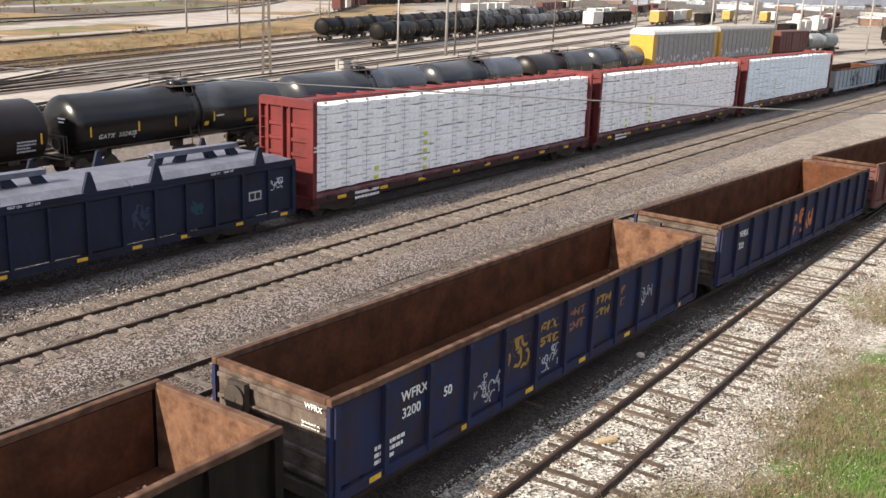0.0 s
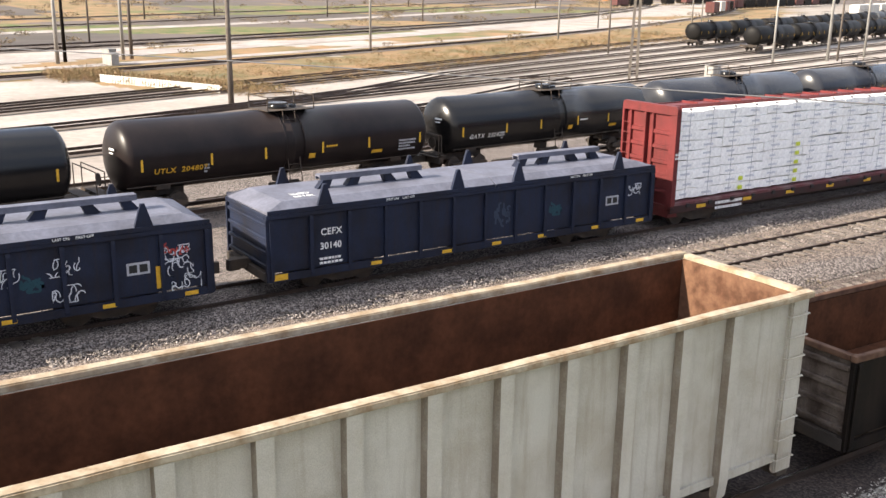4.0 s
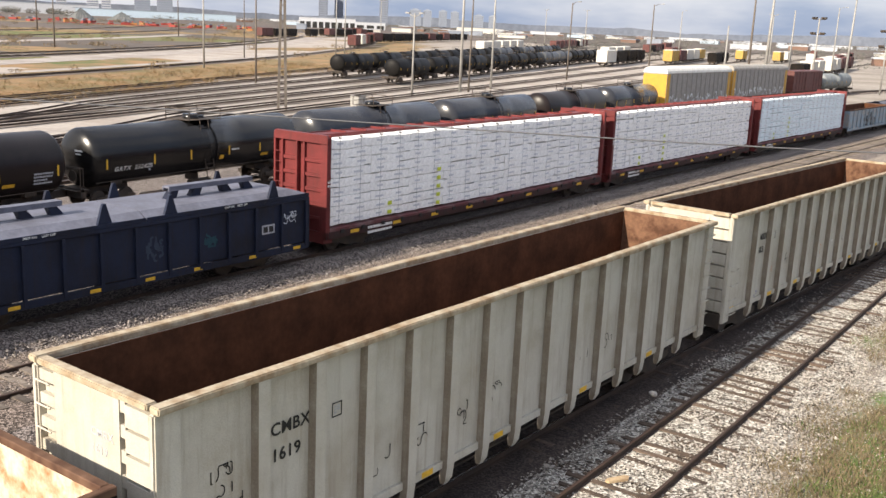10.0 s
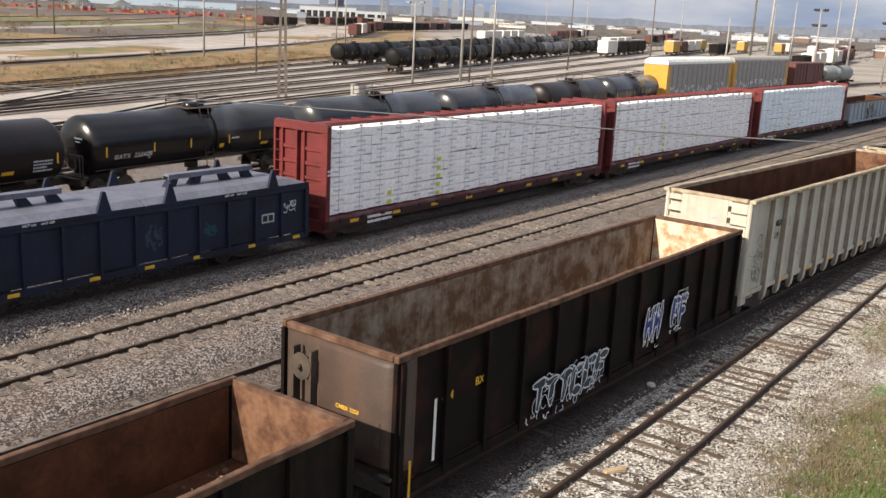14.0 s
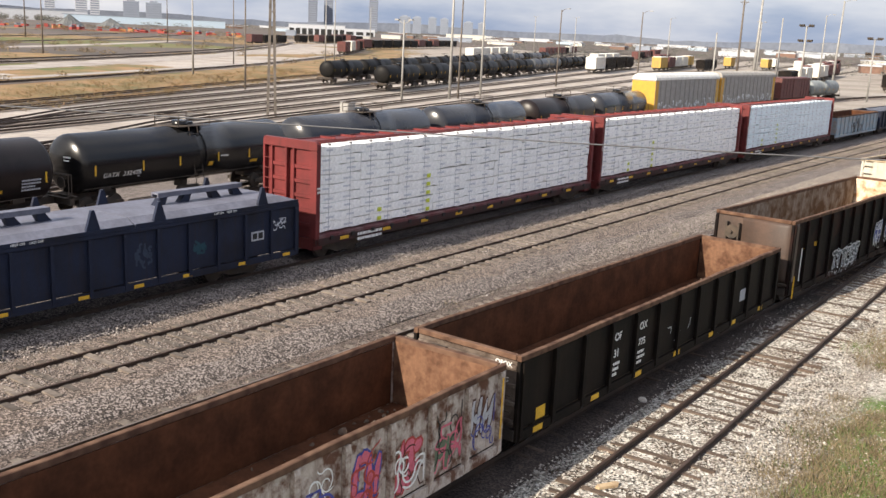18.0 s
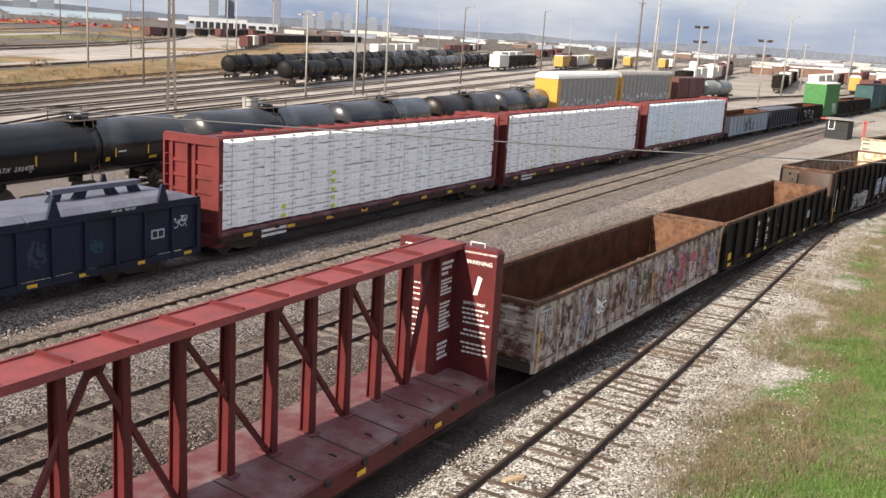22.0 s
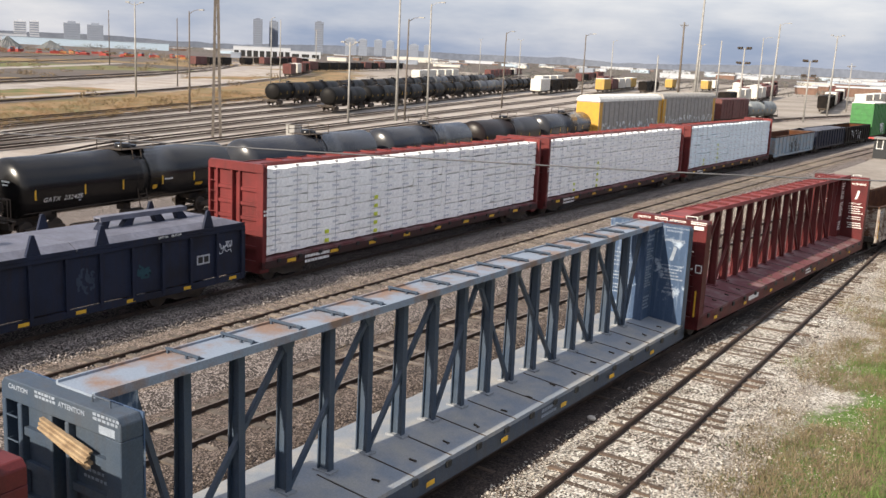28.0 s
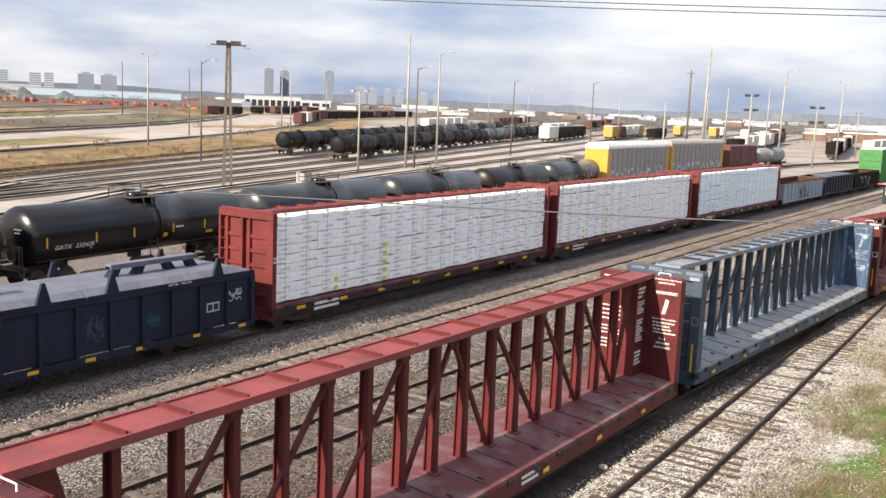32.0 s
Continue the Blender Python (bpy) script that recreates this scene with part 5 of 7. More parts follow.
    lettering("reporting_mark", mark, 0.30, BLACK, c, near_face(w + 0.012, y + 0.29, 2.68), 1.08)
    lettering("reporting_mark", "CMBX", 0.19, GREY_MARK, c, back_face(0.02, -L - 0.003, 3.48), 1.1)
    lettering("reporting_mark", mark, 0.19, GREY_MARK, c, back_face(0.02, -L - 0.003, 3.22), 1.1)
    q0, q1, z0, z1 = y + g + 0.42, y + g + 0.66, 3.02, 3.28
    part("stencil_square", boxes((w + 0.008, w + 0.012, q0, q1, z0, z0 + 0.02), (w + 0.008, w + 0.012, q0, q1, z1 - 0.02, z1), (w + 0.008, w + 0.012, q0, q0 + 0.02, z0 + 0.02, z1 - 0.02), (w + 0.008, w + 0.012, q1 - 0.02, q1, z0 + 0.02, z1 - 0.02)), BLACK, c)
    text_bars(c, w + 0.006, q0 + 0.06, z0 + 0.2, 3, 0.14, 0.03, GREY_MARK, seed)
    ladder(c, w + 0.10, -L + 0.45, 0.8, 2.7, PALE_GREY, "y", 0.5, 4)
    ladder(c, w + 0.10, L - 0.35, 0.9, 4.1, PALE_GREY, "y", 0.5, 8)
    yellow_tags(c, w + 0.062, [y + g * k + g / 2 for k in (1, 3, 5, 8, 11)], zb + 0.08, 0.34, 0.12)
    yellow_tags(c, w + 0.012, [-L + 0.75], 1.12, 0.34, 0.12)
    text_bars(c, w + 0.004, y + 0.15, 1.75, 2, 0.5, 0.06, GREY_MARK, seed)
    text_bars(c, w + 0.004, y + g + 0.2, 1.55, 2, 0.3, 0.1, WHITE, seed + 1)
    return c


c = tall("tall pale grey ribbed gondola with rust inside", -28.09, -8.19, "1603", 40)
for k, (n, u, z, ww, hh, mt) in enumerate(((1, 0.25, 1.72, 0.42, 0.32, ORANGE_SPRAY), (2, 0.25, 1.9, 0.55, 0.4, BLACK), (5, 0.35, 1.75, 0.35, 0.35, ORANGE_SPRAY), (6, 0.2, 1.85, 0.6, 0.5, WHITE), (7, 0.5, 1.9, 0.3, 0.5, BLACK), (0, -0.1, 1.0, 0.9, 0.35, SPRAY_BLUE))):
    scrawl("graffiti", mt, c, near_face(1.437, 1.223 * (n - 6.5) + u, z), ww, hh, 5, 40 + k, 0.03, "small sprayed tag")
c = tall("tall pale grey ribbed gondola with a sprayed corner tag", -49.38, -29.64, "1619", 60)
scrawl("graffiti", BLACK, c, near_face(1.437, -9.0, 1.35), 0.75, 0.62, 11, 71, 0.024, "black sprayed tag")
scrawl("graffiti", BLACK, c, near_face(1.437, -9.0, 2.0), 0.75, 0.45, 11, 72, 0.022, "black sprayed tag")
scrawl("graffiti", BLACK, c, near_face(1.437, -8.85, 2.5), 0.4, 0.5, 6, 73, 0.022, "black sprayed tag")
for k, (n, u, z, ww, hh) in enumerate(((2, 0.2, 1.55, 0.55, 0.5), (3, 0.3, 1.65, 0.35, 0.5), (4, 0.35, 1.7, 0.35, 0.5), (5, 0.35, 1.75, 0.35, 0.55), (8, 0.3, 1.7, 0.5, 0.5), (9, 0.3, 1.8, 0.5, 0.5))):
    scrawl("graffiti", BLACK, c, near_face(1.437, 1.223 * (n - 6.5) + u, z), ww, hh, 3, 60 + k, 0.024, "small sprayed tag")

c = joins(gondola("brown-black gondola, peeling white and rust inside, bold graffiti", 16.79, 3.15, 3.46, BROWN_PAINT, RUST_PALE, RIM_RUST, 13, end=BROWN_END, end_in=RUST_PALE_LIT, end_ribs=False), -66.9, -50.11)
lettering("reporting_mark", "BX", 0.25, YELLOW, c, near_face(1.48, -5.85, 2.2))
lettering("reporting_mark", "CM", 0.25, YELLOW, c, near_face(1.48, -6.95, 2.15))
lettering("reporting_mark", "CMBX 2203", 0.12, YELLOW, c, back_face(0.05, -8.449, 2.1))
for y, z, wd, ht, n, seed, fl, ln, lab in ((-3.75, 0.85, 3.3, 0.9, 6, 83, SPRAY_SLATE, SILVER, "dark sprayed letters with a pale rim"), (1.75, 1.2, 0.95, 1.05, 2, 84, SPRAY_DEEP, WHITE, "blue sprayed letters with a white rim"), (3.4, 1.3, 0.95, 1.05, 2, 85, SPRAY_DEEP, WHITE, "blue sprayed letters with a white rim")):
    bubble_letters(c, near_face(1.584, y, z), wd, ht, n, seed, fl, ln, lab)
    scrawl("graffiti", ln, c, near_face(1.592, y, z), wd, ht, n * 2, seed + 9, 0.022, "thin pale lines over sprayed letters")
    scrawl("graffiti", ln, c, near_face(1.592, y - 0.2, z - 0.2), wd + 0.2, 0.35, n * 2, seed + 12, 0.03, "thin pale loops under sprayed letters")
E2 = 8.395
bm = bmesh.new()
rows = []
for z, k in ((1.12, 0.0), (1.25, 0.05), (3.2, 0.05), (3.33, 0.0)):
    edge = [(-0.42, -E2 - k)] + [(1.22 + 0.30 * math.sin(a), -E2 + 0.30 - (0.30 + k) * math.cos(a)) for a in [math.pi / 12 * i for i in range(7)]] + [(1.52 + k * 0.3, -E2 + 0.55)]
    rows.append([bm.verts.new((x, y, z)) for x, y in edge])
for p, q in zip(rows, rows[1:]):
    for i in range(len(p) - 1):
        bm.faces.new((p[i], p[i + 1], q[i + 1], q[i])).smooth = True
bmesh.ops.recalc_face_normals(bm, faces=bm.faces)
bmesh.ops.solidify(bm, geom=list(bm.faces), thickness=0.03)
part("end_plate", bm, BROWN_END, c, "rounded brown end plate")
part("corner_step", boxes((1.2, 1.5, -E2 - 0.1, -E2 + 0.2, 1.02, 1.08)), TRUCK, c)
part("grab_post", tube(bmesh.new(), (1.62, -E2 + 0.35, 0.5), (1.62, -E2 + 0.35, 1.35), 0.025, 6), YELLOW, c, "worn yellow grab post")
part("brake_wheel", tube(tube(bmesh.new(), (-0.75, -8.62, 2.75), (-0.75, -8.57, 2.75), 0.27, 16), (-0.75, -8.60, 2.75), (-0.75, -8.74, 2.75), 0.05, 8), TRUCK, c, "round brake hand wheel")
part("brake_stand", boxes((-1.02, -0.96, -8.60, -8.41, 1.3, 3.1), (-0.54, -0.48, -8.60, -8.41, 1.3, 3.1)), TRUCK, c)
part("brake_step", boxes((-1.15, -0.4, -8.74, -8.39, 1.45, 1.52)), SPRAY_RED, c, "red brake platform")
part("sign_strip", boxes((1.485, 1.49, -7.2, -7.12, 1.0, 2.3)), WHITE, c)
part("gusset_plate", extrude_poly(bmesh.new(), [(1.0, 1.6), (1.2, 1.6), (1.2, 2.1)], "y", -8.47, -8.45), TRUCK, c)

c = mill("black open gondola with rust-brown inside and rubble on its floor", -85.09, -68.14, BLACK_PAINT, RUST, RIM_RUST, 13, end=END_GREY, end_in=RUST_LIGHT, load=(260, 21))
lettering("reporting_mark", "OF", 0.30, WHITE, c, near_face(1.468, -3.89, 1.95))
lettering("reporting_mark", "OX", 0.30, WHITE, c, near_face(1.468, -2.47, 1.95))
lettering("reporting_mark", "31", 0.30, WHITE, c, near_face(1.468, -3.89, 1.5))
lettering("reporting_mark", "775", 0.28, WHITE, c, near_face(1.468, -2.47, 1.5))
lettering("reporting_mark", "OFOX", 0.16, WHITE, c, back_face(0.85, -8.480, 2.36))
lettering("reporting_mark", "31775", 0.15, WHITE, c, back_face(0.86, -8.480, 2.0))
text_bars(c, 1.466, -2.59, 1.35, 3, 0.6, 0.08, WHITE, 4)
text_bars(c, 1.466, -3.94, 1.35, 3, 0.5, 0.08, WHITE, 5)
part("placard", boxes((1.466, 1.472, 5.0, 5.5, 1.3, 1.7)), GREY_MARK, c)
yellow_tags(c, 1.547, (-7.6, -4.9, -2.5, 0.0, 2.6, 4.4, 6.9), 0.74, 0.4, 0.14)
yellow_tags(c, 1.466, (-7.4,), 1.05, 0.4, 0.3)
scrawl("graffiti", SILVER, c, near_face(1.468, -0.62, 0.9), 1.6, 0.7, 4, 101, 0.03, "thin white sprayed line")

c = mill("open gondola with peeling white sides covered in colourful graffiti", -102.34, -85.76, GRAFF_SIDE, RUST, RIM_RUST, 14, end=GRAFF_SIDE, end_in=RUST_LIGHT, load=(220, 23))
gp = (16.58 - 0.3) / 13
for k, (fl, ln) in enumerate(((GREY_MARK, SPRAY_BROWN), (SPRAY_BROWN, BLACK), (GREY_MARK, BLACK), (WHITE, BLACK), (SPRAY_BROWN, BLACK), (GREY_MARK, SPRAY_BROWN), (SPRAY_MOSS, BLACK), (SPRAY_RED, SPRAY_BROWN), (PINK, SPRAY_RED), (PINK, SPRAY_BLUE), (PINK, SPRAY_RED), (SPRAY_MOSS, PINK), (GREY_MARK, SPRAY_BROWN))):
    y = -8.14 + gp * k + 0.14
    low = 0.95 if k % 3 else 1.2
    if k > 7:
        bubble_letters(c, near_face(1.468, y, low), gp - 0.45, (1.0, 1.15, 0.8)[k % 3], 2, 110 + k, fl, ln, "sprayed letter on a side panel")
    else:
        scrawl("graffiti", ln, c, near_face(1.468, y, low - 0.1), gp - 0.35, 1.2, 3, 110 + k, 0.15, "dark rim of a sprayed letter")
        scrawl("graffiti", fl, c, near_face(1.470, y, low - 0.1), gp - 0.35, 1.2, 3, 110 + k, 0.085, "sprayed letter on a side panel")
    scrawl("graffiti", (SPRAY_BROWN, WHITE, BLACK, SPRAY_RED, SPRAY_BLUE)[(k * 2) % 5], c, near_face(1.474, y, 0.95), gp - 0.3, 1.35, 4 if k < 8 else 7, 130 + k, 0.03, "sprayed loops and outlines")
for k in (8, 9, 10, 11):
    scrawl("graffiti", (SPRAY_BLUE, SPRAY_RED, WHITE, PINK)[k - 8], c, near_face(1.476, -8.14 + gp * k + 0.1, 0.9), gp - 0.25, 1.0, 6, 150 + k, 0.05, "colourful sprayed outlines")
part("yellow_stripe", boxes((1.58, 1.584, 8.09, 8.15, 1.0, 2.4)), YELLOW, c)
part("yellow_stripe", boxes((1.58, 1.584, -8.15, -8.09, 0.8, 1.9)), YELLOW, c)
part("yellow_stripe", boxes((1.58, 1.584, 0.4, 0.46, 1.0, 2.0)), YELLOW, c)

joins(centerbeam("red empty centerbeam lumber car with white warning text", RED_DARK, RED_DECK, material("red_top_plate", (0.26, 0.062, 0.062), (0.17, 0.05, 0.05), 0.65, scale=1.2, spec=0.2), "cars of the moving train", safety=True, length=23.11), -127.33, -104.22)
c = joins(centerbeam("blue-grey empty centerbeam lumber car with worn top", BLUE_CB, BLUE_DECK, BLUE_TOP, "cars of the moving train", plate=BLUE_PEEL, thin_bars=True, sign=material("faded_blue_white_text", (0.26, 0.30, 0.36)), length=23.20), -151.89, -128.69)
bm = bmesh.new()
for k in range(5):
    beam(bm, (-0.35 + 0.05 * k, -11.64 - 0.05 * (k % 3), 3.98 - 0.04 * k), (0.78, -11.62 - 0.04 * (k % 3), 3.74 - 0.055 * k), 0.07, 0.04)
part("timber_dunnage", bm, material("weathered_timber", (0.36, 0.27, 0.17), (0.22, 0.15, 0.09), 0.85, scale=4), c, "pale timber pieces stuck in the bulkhead")
joins(centerbeam("second red empty centerbeam lumber car with white text", RED_DARK, RED_DECK, material("red_top_plate", (0.26, 0.062, 0.062), (0.17, 0.05, 0.05), 0.65, scale=1.2, spec=0.2), "cars of the moving train", length=23.20), -176.66, -153.46)

# ---- the standing train ----
def stand(car, line, y, z=0.0):
    x, yy, a = line(y)
    car.matrix_basis = pose(x, yy, z, 0, 0, math.degrees(a))
    return car


def covered_gondola(label, mark):
    car = gondola(label, 15.1, 3.1, 2.5, NAVY, NAVY, NAVY, 13, zb=0.55, post_w=0.11, post_d=0.1, group="cars of the standing train")
    L = 7.55
    for k, (y0, y1) in enumerate(((-L + 0.05, 0.35), (0.39, L - 0.05))):
        bm = bmesh.new()
        a = [(-1.5, 2.505), (1.5, 2.505), (1.5, 2.58), (1.15, 2.78), (-1.15, 2.78), (-1.5, 2.58)]
        extrude_poly(bm, a, "y", y0, y1)
        for v in bm.verts:
            if v.co.z > 2.7 and (abs(v.co.y + L - 0.05) < 1e-3 or abs(v.co.y - L + 0.05) < 1e-3):
                v.co.y *= 1 - 0.6 / L
        cover = part("cover", bm, ROOF_BLUE, car, "pale blue-grey steel coil cover")
        part("cover_edge", boxes((1.503, 1.53, y0, y1, 2.505, 2.62), (-1.53, -1.503, y0, y1, 2.505, 2.62)), NAVY, cover)
        b0, b1 = ((-5.2, -1.6), (2.3, 6.0))[k]
        part("lifting_beam", boxes((-0.17, 0.17, b0, b1, 3.14, 3.20), (-0.17, -0.13, b0, b1, 3.04, 3.137), (0.13, 0.17, b0, b1, 3.04, 3.137)), ROOF_BLUE, cover, "flat lifting rail over the cover")
        for i in range(4):
            yy = b0 + 0.35 + (b1 - b0 - 0.7) * i / 3
            lean = 0.22 if i < 2 else -0.22
            bm = extrude_poly(bmesh.new(), [(yy - 0.2 - lean, 2.78), (yy + 0.2 - lean, 2.78), (yy + 0.13, 3.13), (yy - 0.13, 3.13)], "x", -0.12, 0.12)
            part("beam_leg", bm, NAVY, cover, "dark blue leg of the lifting rail")
        for sx in (-1, 1):
            for yy in (-5.7, -1.08) if k == 0 else (1.32, 5.76):
                bm = bmesh.new()
                extrude_poly(bm, [(yy - 0.28, 2.5), (yy + 0.28, 2.5), (yy + 0.05, 3.22), (yy - 0.05, 3.22)], "x", sx * 1.40, sx * 1.5)
                part("guide_horn", bm, NAVY, cover, "tapered dark blue guide horn")
    yellow_tags(car, 1.532, (-7.15,), 0.68, 0.42, 0.18)
    yellow_tags(car, 1.532, (-4.05, -1.5, 0.45, 2.35, 4.75, 6.9), 0.66, 0.36, 0.11)
    lettering("reporting_mark", "CEFX", 0.28, WHITE, car, near_face(1.46, -5.85, 1.72), 1.05)
    lettering("reporting_mark", mark, 0.28, WHITE, car, near_face(1.46, -5.88, 1.3), 1.0)
    text_bars(car, 1.455, -5.9, 1.05, 2, 0.8, 0.07, WHITE, 6)
    text_bars(car, 1.455, -6.7, 0.75, 2, 0.4, 0.05, WHITE, 7)
    lettering("stencil_text", "FIRST ON     LAST OFF", 0.10, WHITE, car, near_face(1.533, -3.7, 2.52))
    lettering("stencil_text", "LAST ON     FIRST OFF", 0.10, WHITE, car, near_face(1.533, 3.5, 2.52))
    over = Matrix(((0, 1, 0, 0), (-1, 0, 0, 0), (0, 0, 1, 0), (0, 0, 0, 1)))
    for k, txt in enumerate(("CEFX", mark)):
        lettering("roof_mark", txt, 0.26, WHITE, car, Matrix.Translation((0.35 + 0.34 * k, -5.7, 2.785)) @ over)
    part("placard", boxes((1.451, 1.456, 5.25, 5.85, 1.35, 1.68)), GREY_MARK, car)
    part("placard_mark", boxes((1.457, 1.46, 5.31, 5.52, 1.41, 1.62), (1.457, 1.46, 5.58, 5.79, 1.41, 1.62)), BLACK, car)
    scrawl("graffiti", SILVER, car, near_face(1.453, 6.2, 1.5), 0.75, 0.5, 9, 201, 0.028, "white sprayed tag")
    scrawl("graffiti", FADED_TEAL, car, near_face(1.453, 2.7, 1.3), 0.5, 0.45, 14, 202, 0.07, "faded teal sprayed patch")
    scrawl("graffiti", CHALK_BLUE, car, near_face(1.453, 0.4, 1.15), 0.6, 0.8, 16, 203, 0.07, "faint pale blue patch")
    return car


stand(covered_gondola("dark blue gondola with pale steel covers and white markings", "30140"), stored_line, 17.7)
c = stand(covered_gondola("dark blue gondola with steel covers and white graffiti tags", "30299"), stored_line, 1.05)
for k, (y, z) in enumerate(((1.9, 1.5), (3.4, 0.9), (3.3, 1.6), (6.2, 1.2), (6.4, 0.75), (0.4, 1.2))):
    scrawl("graffiti", SILVER if k != 5 else GREY_MARK, c, near_face(1.465, y, z), 0.8, 0.45, 9, 210 + k, 0.026, "white sprayed tag")
scrawl("graffiti", SPRAY_RED, c, near_face(1.465, 6.1, 1.75), 0.8, 0.35, 6, 220, 0.04, "faded red sprayed tag")
part("yellow_panel", boxes((1.456, 1.462, 6.0, 6.12, 0.9, 1.5)), YELLOW, c)


def bundle_mesh(w, h, d, seed, wrap):
    rnd = random.Random(seed)
    bm = bmesh.new()
    n = 12
    rows = []
    for k, (x, z) in enumerate(((0, 0.0), (0.034, 0), (0.034, 0), (0, 0.0))):
        row = []
        for i in range(n + 1):
            y = w * i / n
            sag = 0.075 * noise.noise((y * 1.9 + seed * 3.1, k * 0.08, seed))
            zz = (0 if k < 2 else h) + (0.022 if k == 1 else -0.010 if k == 2 else 0) + sag
            row.append(bm.verts.new((x + 0.012 * noise.noise((y * 3, k, seed)), y + (0.006 if i == 0 else -0.006 if i == n else 0), zz)))
        rows.append(row)
    back = [bm.verts.new((-d, 0.006, 0)), bm.verts.new((-d, w - 0.006, 0)), bm.verts.new((-d, w - 0.006, h)), bm.verts.new((-d, 0.006, h))]
    for r, s in zip(rows, rows[1:]):
        for i in range(n):
            bm.faces.new((r[i], r[i + 1], s[i + 1], s[i]))
    bm.faces.new([rows[0][i] for i in range(n, -1, -1)] + [back[0], back[1]])
    bm.faces.new(rows[3] + [back[2], back[3]])
    bm.faces.new((rows[0][0], rows[1][0], rows[2][0], rows[3][0], back[3], back[0]))
    bm.faces.new((rows[3][n], rows[2][n], rows[1][n], rows[0][n], back[1], back[2]))
    bm.faces.new(back[::-1])
    bmesh.ops.recalc_face_normals(bm, faces=bm.faces)
    return mesh_of(bm, "lumber_package", wrap)


def lumber_car(label, y, length, wrap, seed):
    car = stand(centerbeam(label, RED_CAR, RED_DECK, RED_CAR, "cars of the standing train", length=length, top=4.62, lumber=True), stored_line, y)
    rows, cols = 9, 9
    L = length / 2 - 0.26
    bw, bh = 2 * L / cols, 3.32 / rows
    meshes = [bundle_mesh(bw, bh - 0.014, 0.95, seed * 20 + i, wrap) for i in range(10)]
    prints = [mesh_of(boxes((0.02, 0.044, 0, 0.36 + 0.08 * i, 0, 0.075)), "printed_label", WRAP_PRINT) for i in range(3)]
    rnd = random.Random(seed)
    for r in range(rows):
        for q in range(cols):
            ob = new("lumber_package", meshes[rnd.randrange(10)])
            ob.matrix_basis = car.matrix_basis @ pose(1.222 + rnd.uniform(-0.022, 0.018), -L + bw * q, 1.105 + bh * r + rnd.uniform(-0.012, 0.012), rnd.uniform(-0.5, 0.5))
            for u in (0.22, 1.44):
                piece("printed_label", prints[rnd.randrange(3)], ob, pose(0, u + rnd.uniform(0, 0.25), bh * rnd.uniform(0.3, 0.45)))
            tagged(ob, "lumber package in pale printed plastic wrap on a red car", "lumber package", "lumber packages on the standing train")
    st = mesh_of(boxes((0, 0.004, -0.010, 0.010, 0.02, 3.33)), "strap", PALE_STRAP)
    sc = mesh_of(boxes((-0.06, 0.05, -0.03, 0.03, 3.34, 3.41)), "strap_corner", STRAP)
    for q in range(18):
        piece("strap", st, car, pose(1.282, -L + 1.22 * q + 0.6, 1.10))
        piece("strap_corner", sc, car, pose(1.27, -L + 1.22 * q + 0.6, 1.10))
    yellow_tags(car, 1.42, [-L + 1.4 + 2.65 * q for q in range(8)], 0.79, 0.5, 0.13)
    text_bars(car, 1.42, -L + 2.2, 0.86, 2, 1.6, 0.11, WHITE, seed)
    for q, z in ((0.46, 1), (0.46, 0)):
        yellow_tags(car, 1.29, [-L + 2 * L * 0.165], 1.25 + 0.37 * z, 0.26, 0.16, YELLOW_GREEN)
    for z in range(5):
        yellow_tags(car, 1.29, [-L + 2 * L * 0.315], 1.25 + 0.37 * z, 0.26, 0.16, YELLOW_GREEN)
    text_bars(car, 1.42, -length / 2 + 0.05, 2.9, 2, 0.25, 0.08, WHITE, seed + 3)
    bm = bmesh.new()
    for z in (4.3, 3.7, 3.0, 2.88):
        for k in range(4):
            box(bm, 0.66 + 0.1 * k, 0.73 + 0.1 * k, -length / 2 + 0.180, -length / 2 + 0.186, z, z + 0.05)
    tagged(part("stencil", bm, WHITE, car), "small unreadable stencil lines", kind="stuff")
    return car


lumber_car("red centerbeam car loaded with white-wrapped lumber", 37.75, 22.9, WRAP, 1)
lumber_car("second red centerbeam car loaded with white-wrapped lumber", 62.05, 23.6, WRAP, 2)
lumber_car("red centerbeam car loaded with pale blue wrapped lumber", 87.75, 24.6, WRAP_BLUE, 3)
PALE_BLUE = material("faded_blue_paint", (0.24, 0.34, 0.42), (0.32, 0.30, 0.28), 0.6, streak=0.5)
c = stand(gondola("faded light blue gondola with graffiti in the standing train", 16.8, 3.1, 2.75, PALE_BLUE, RUST, RIM_RUST, 12, group="cars of the standing train"), stored_line, 110)
scrawl("graffiti", BLACK, c, near_face(1.46, -2.4, 0.9), 4.2, 1.3, 14, 230, 0.2, "dark sprayed letters")
TARP = material("grey_blue_heap", (0.11, 0.12, 0.15), (0.07, 0.07, 0.085), 0.9, scale=0.8, bump=0.4)
c = stand(gondola("navy gondola heaped with grey scrap in the standing train", 15.6, 3.1, 2.75, NAVY, NAVY, NAVY, 12, group="cars of the standing train"), stored_line, 127.4)
bm = bmesh.new()
bmesh.ops.create_grid(bm, x_segments=8, y_segments=40, size=1, matrix=Matrix.Translation((0, 0, 2.55)) @ Matrix.Diagonal((1.32, 7.4, 1, 1)))
for v in bm.verts:
    v.co.z += 0.55 * (1 - (v.co.x / 1.4) ** 2) * (0.5 + 0.6 * noise.noise((v.co.x, v.co.y * 0.6, 3)))
part("scrap_heap", bm, TARP, c, "grey scrap heaped over the rim")
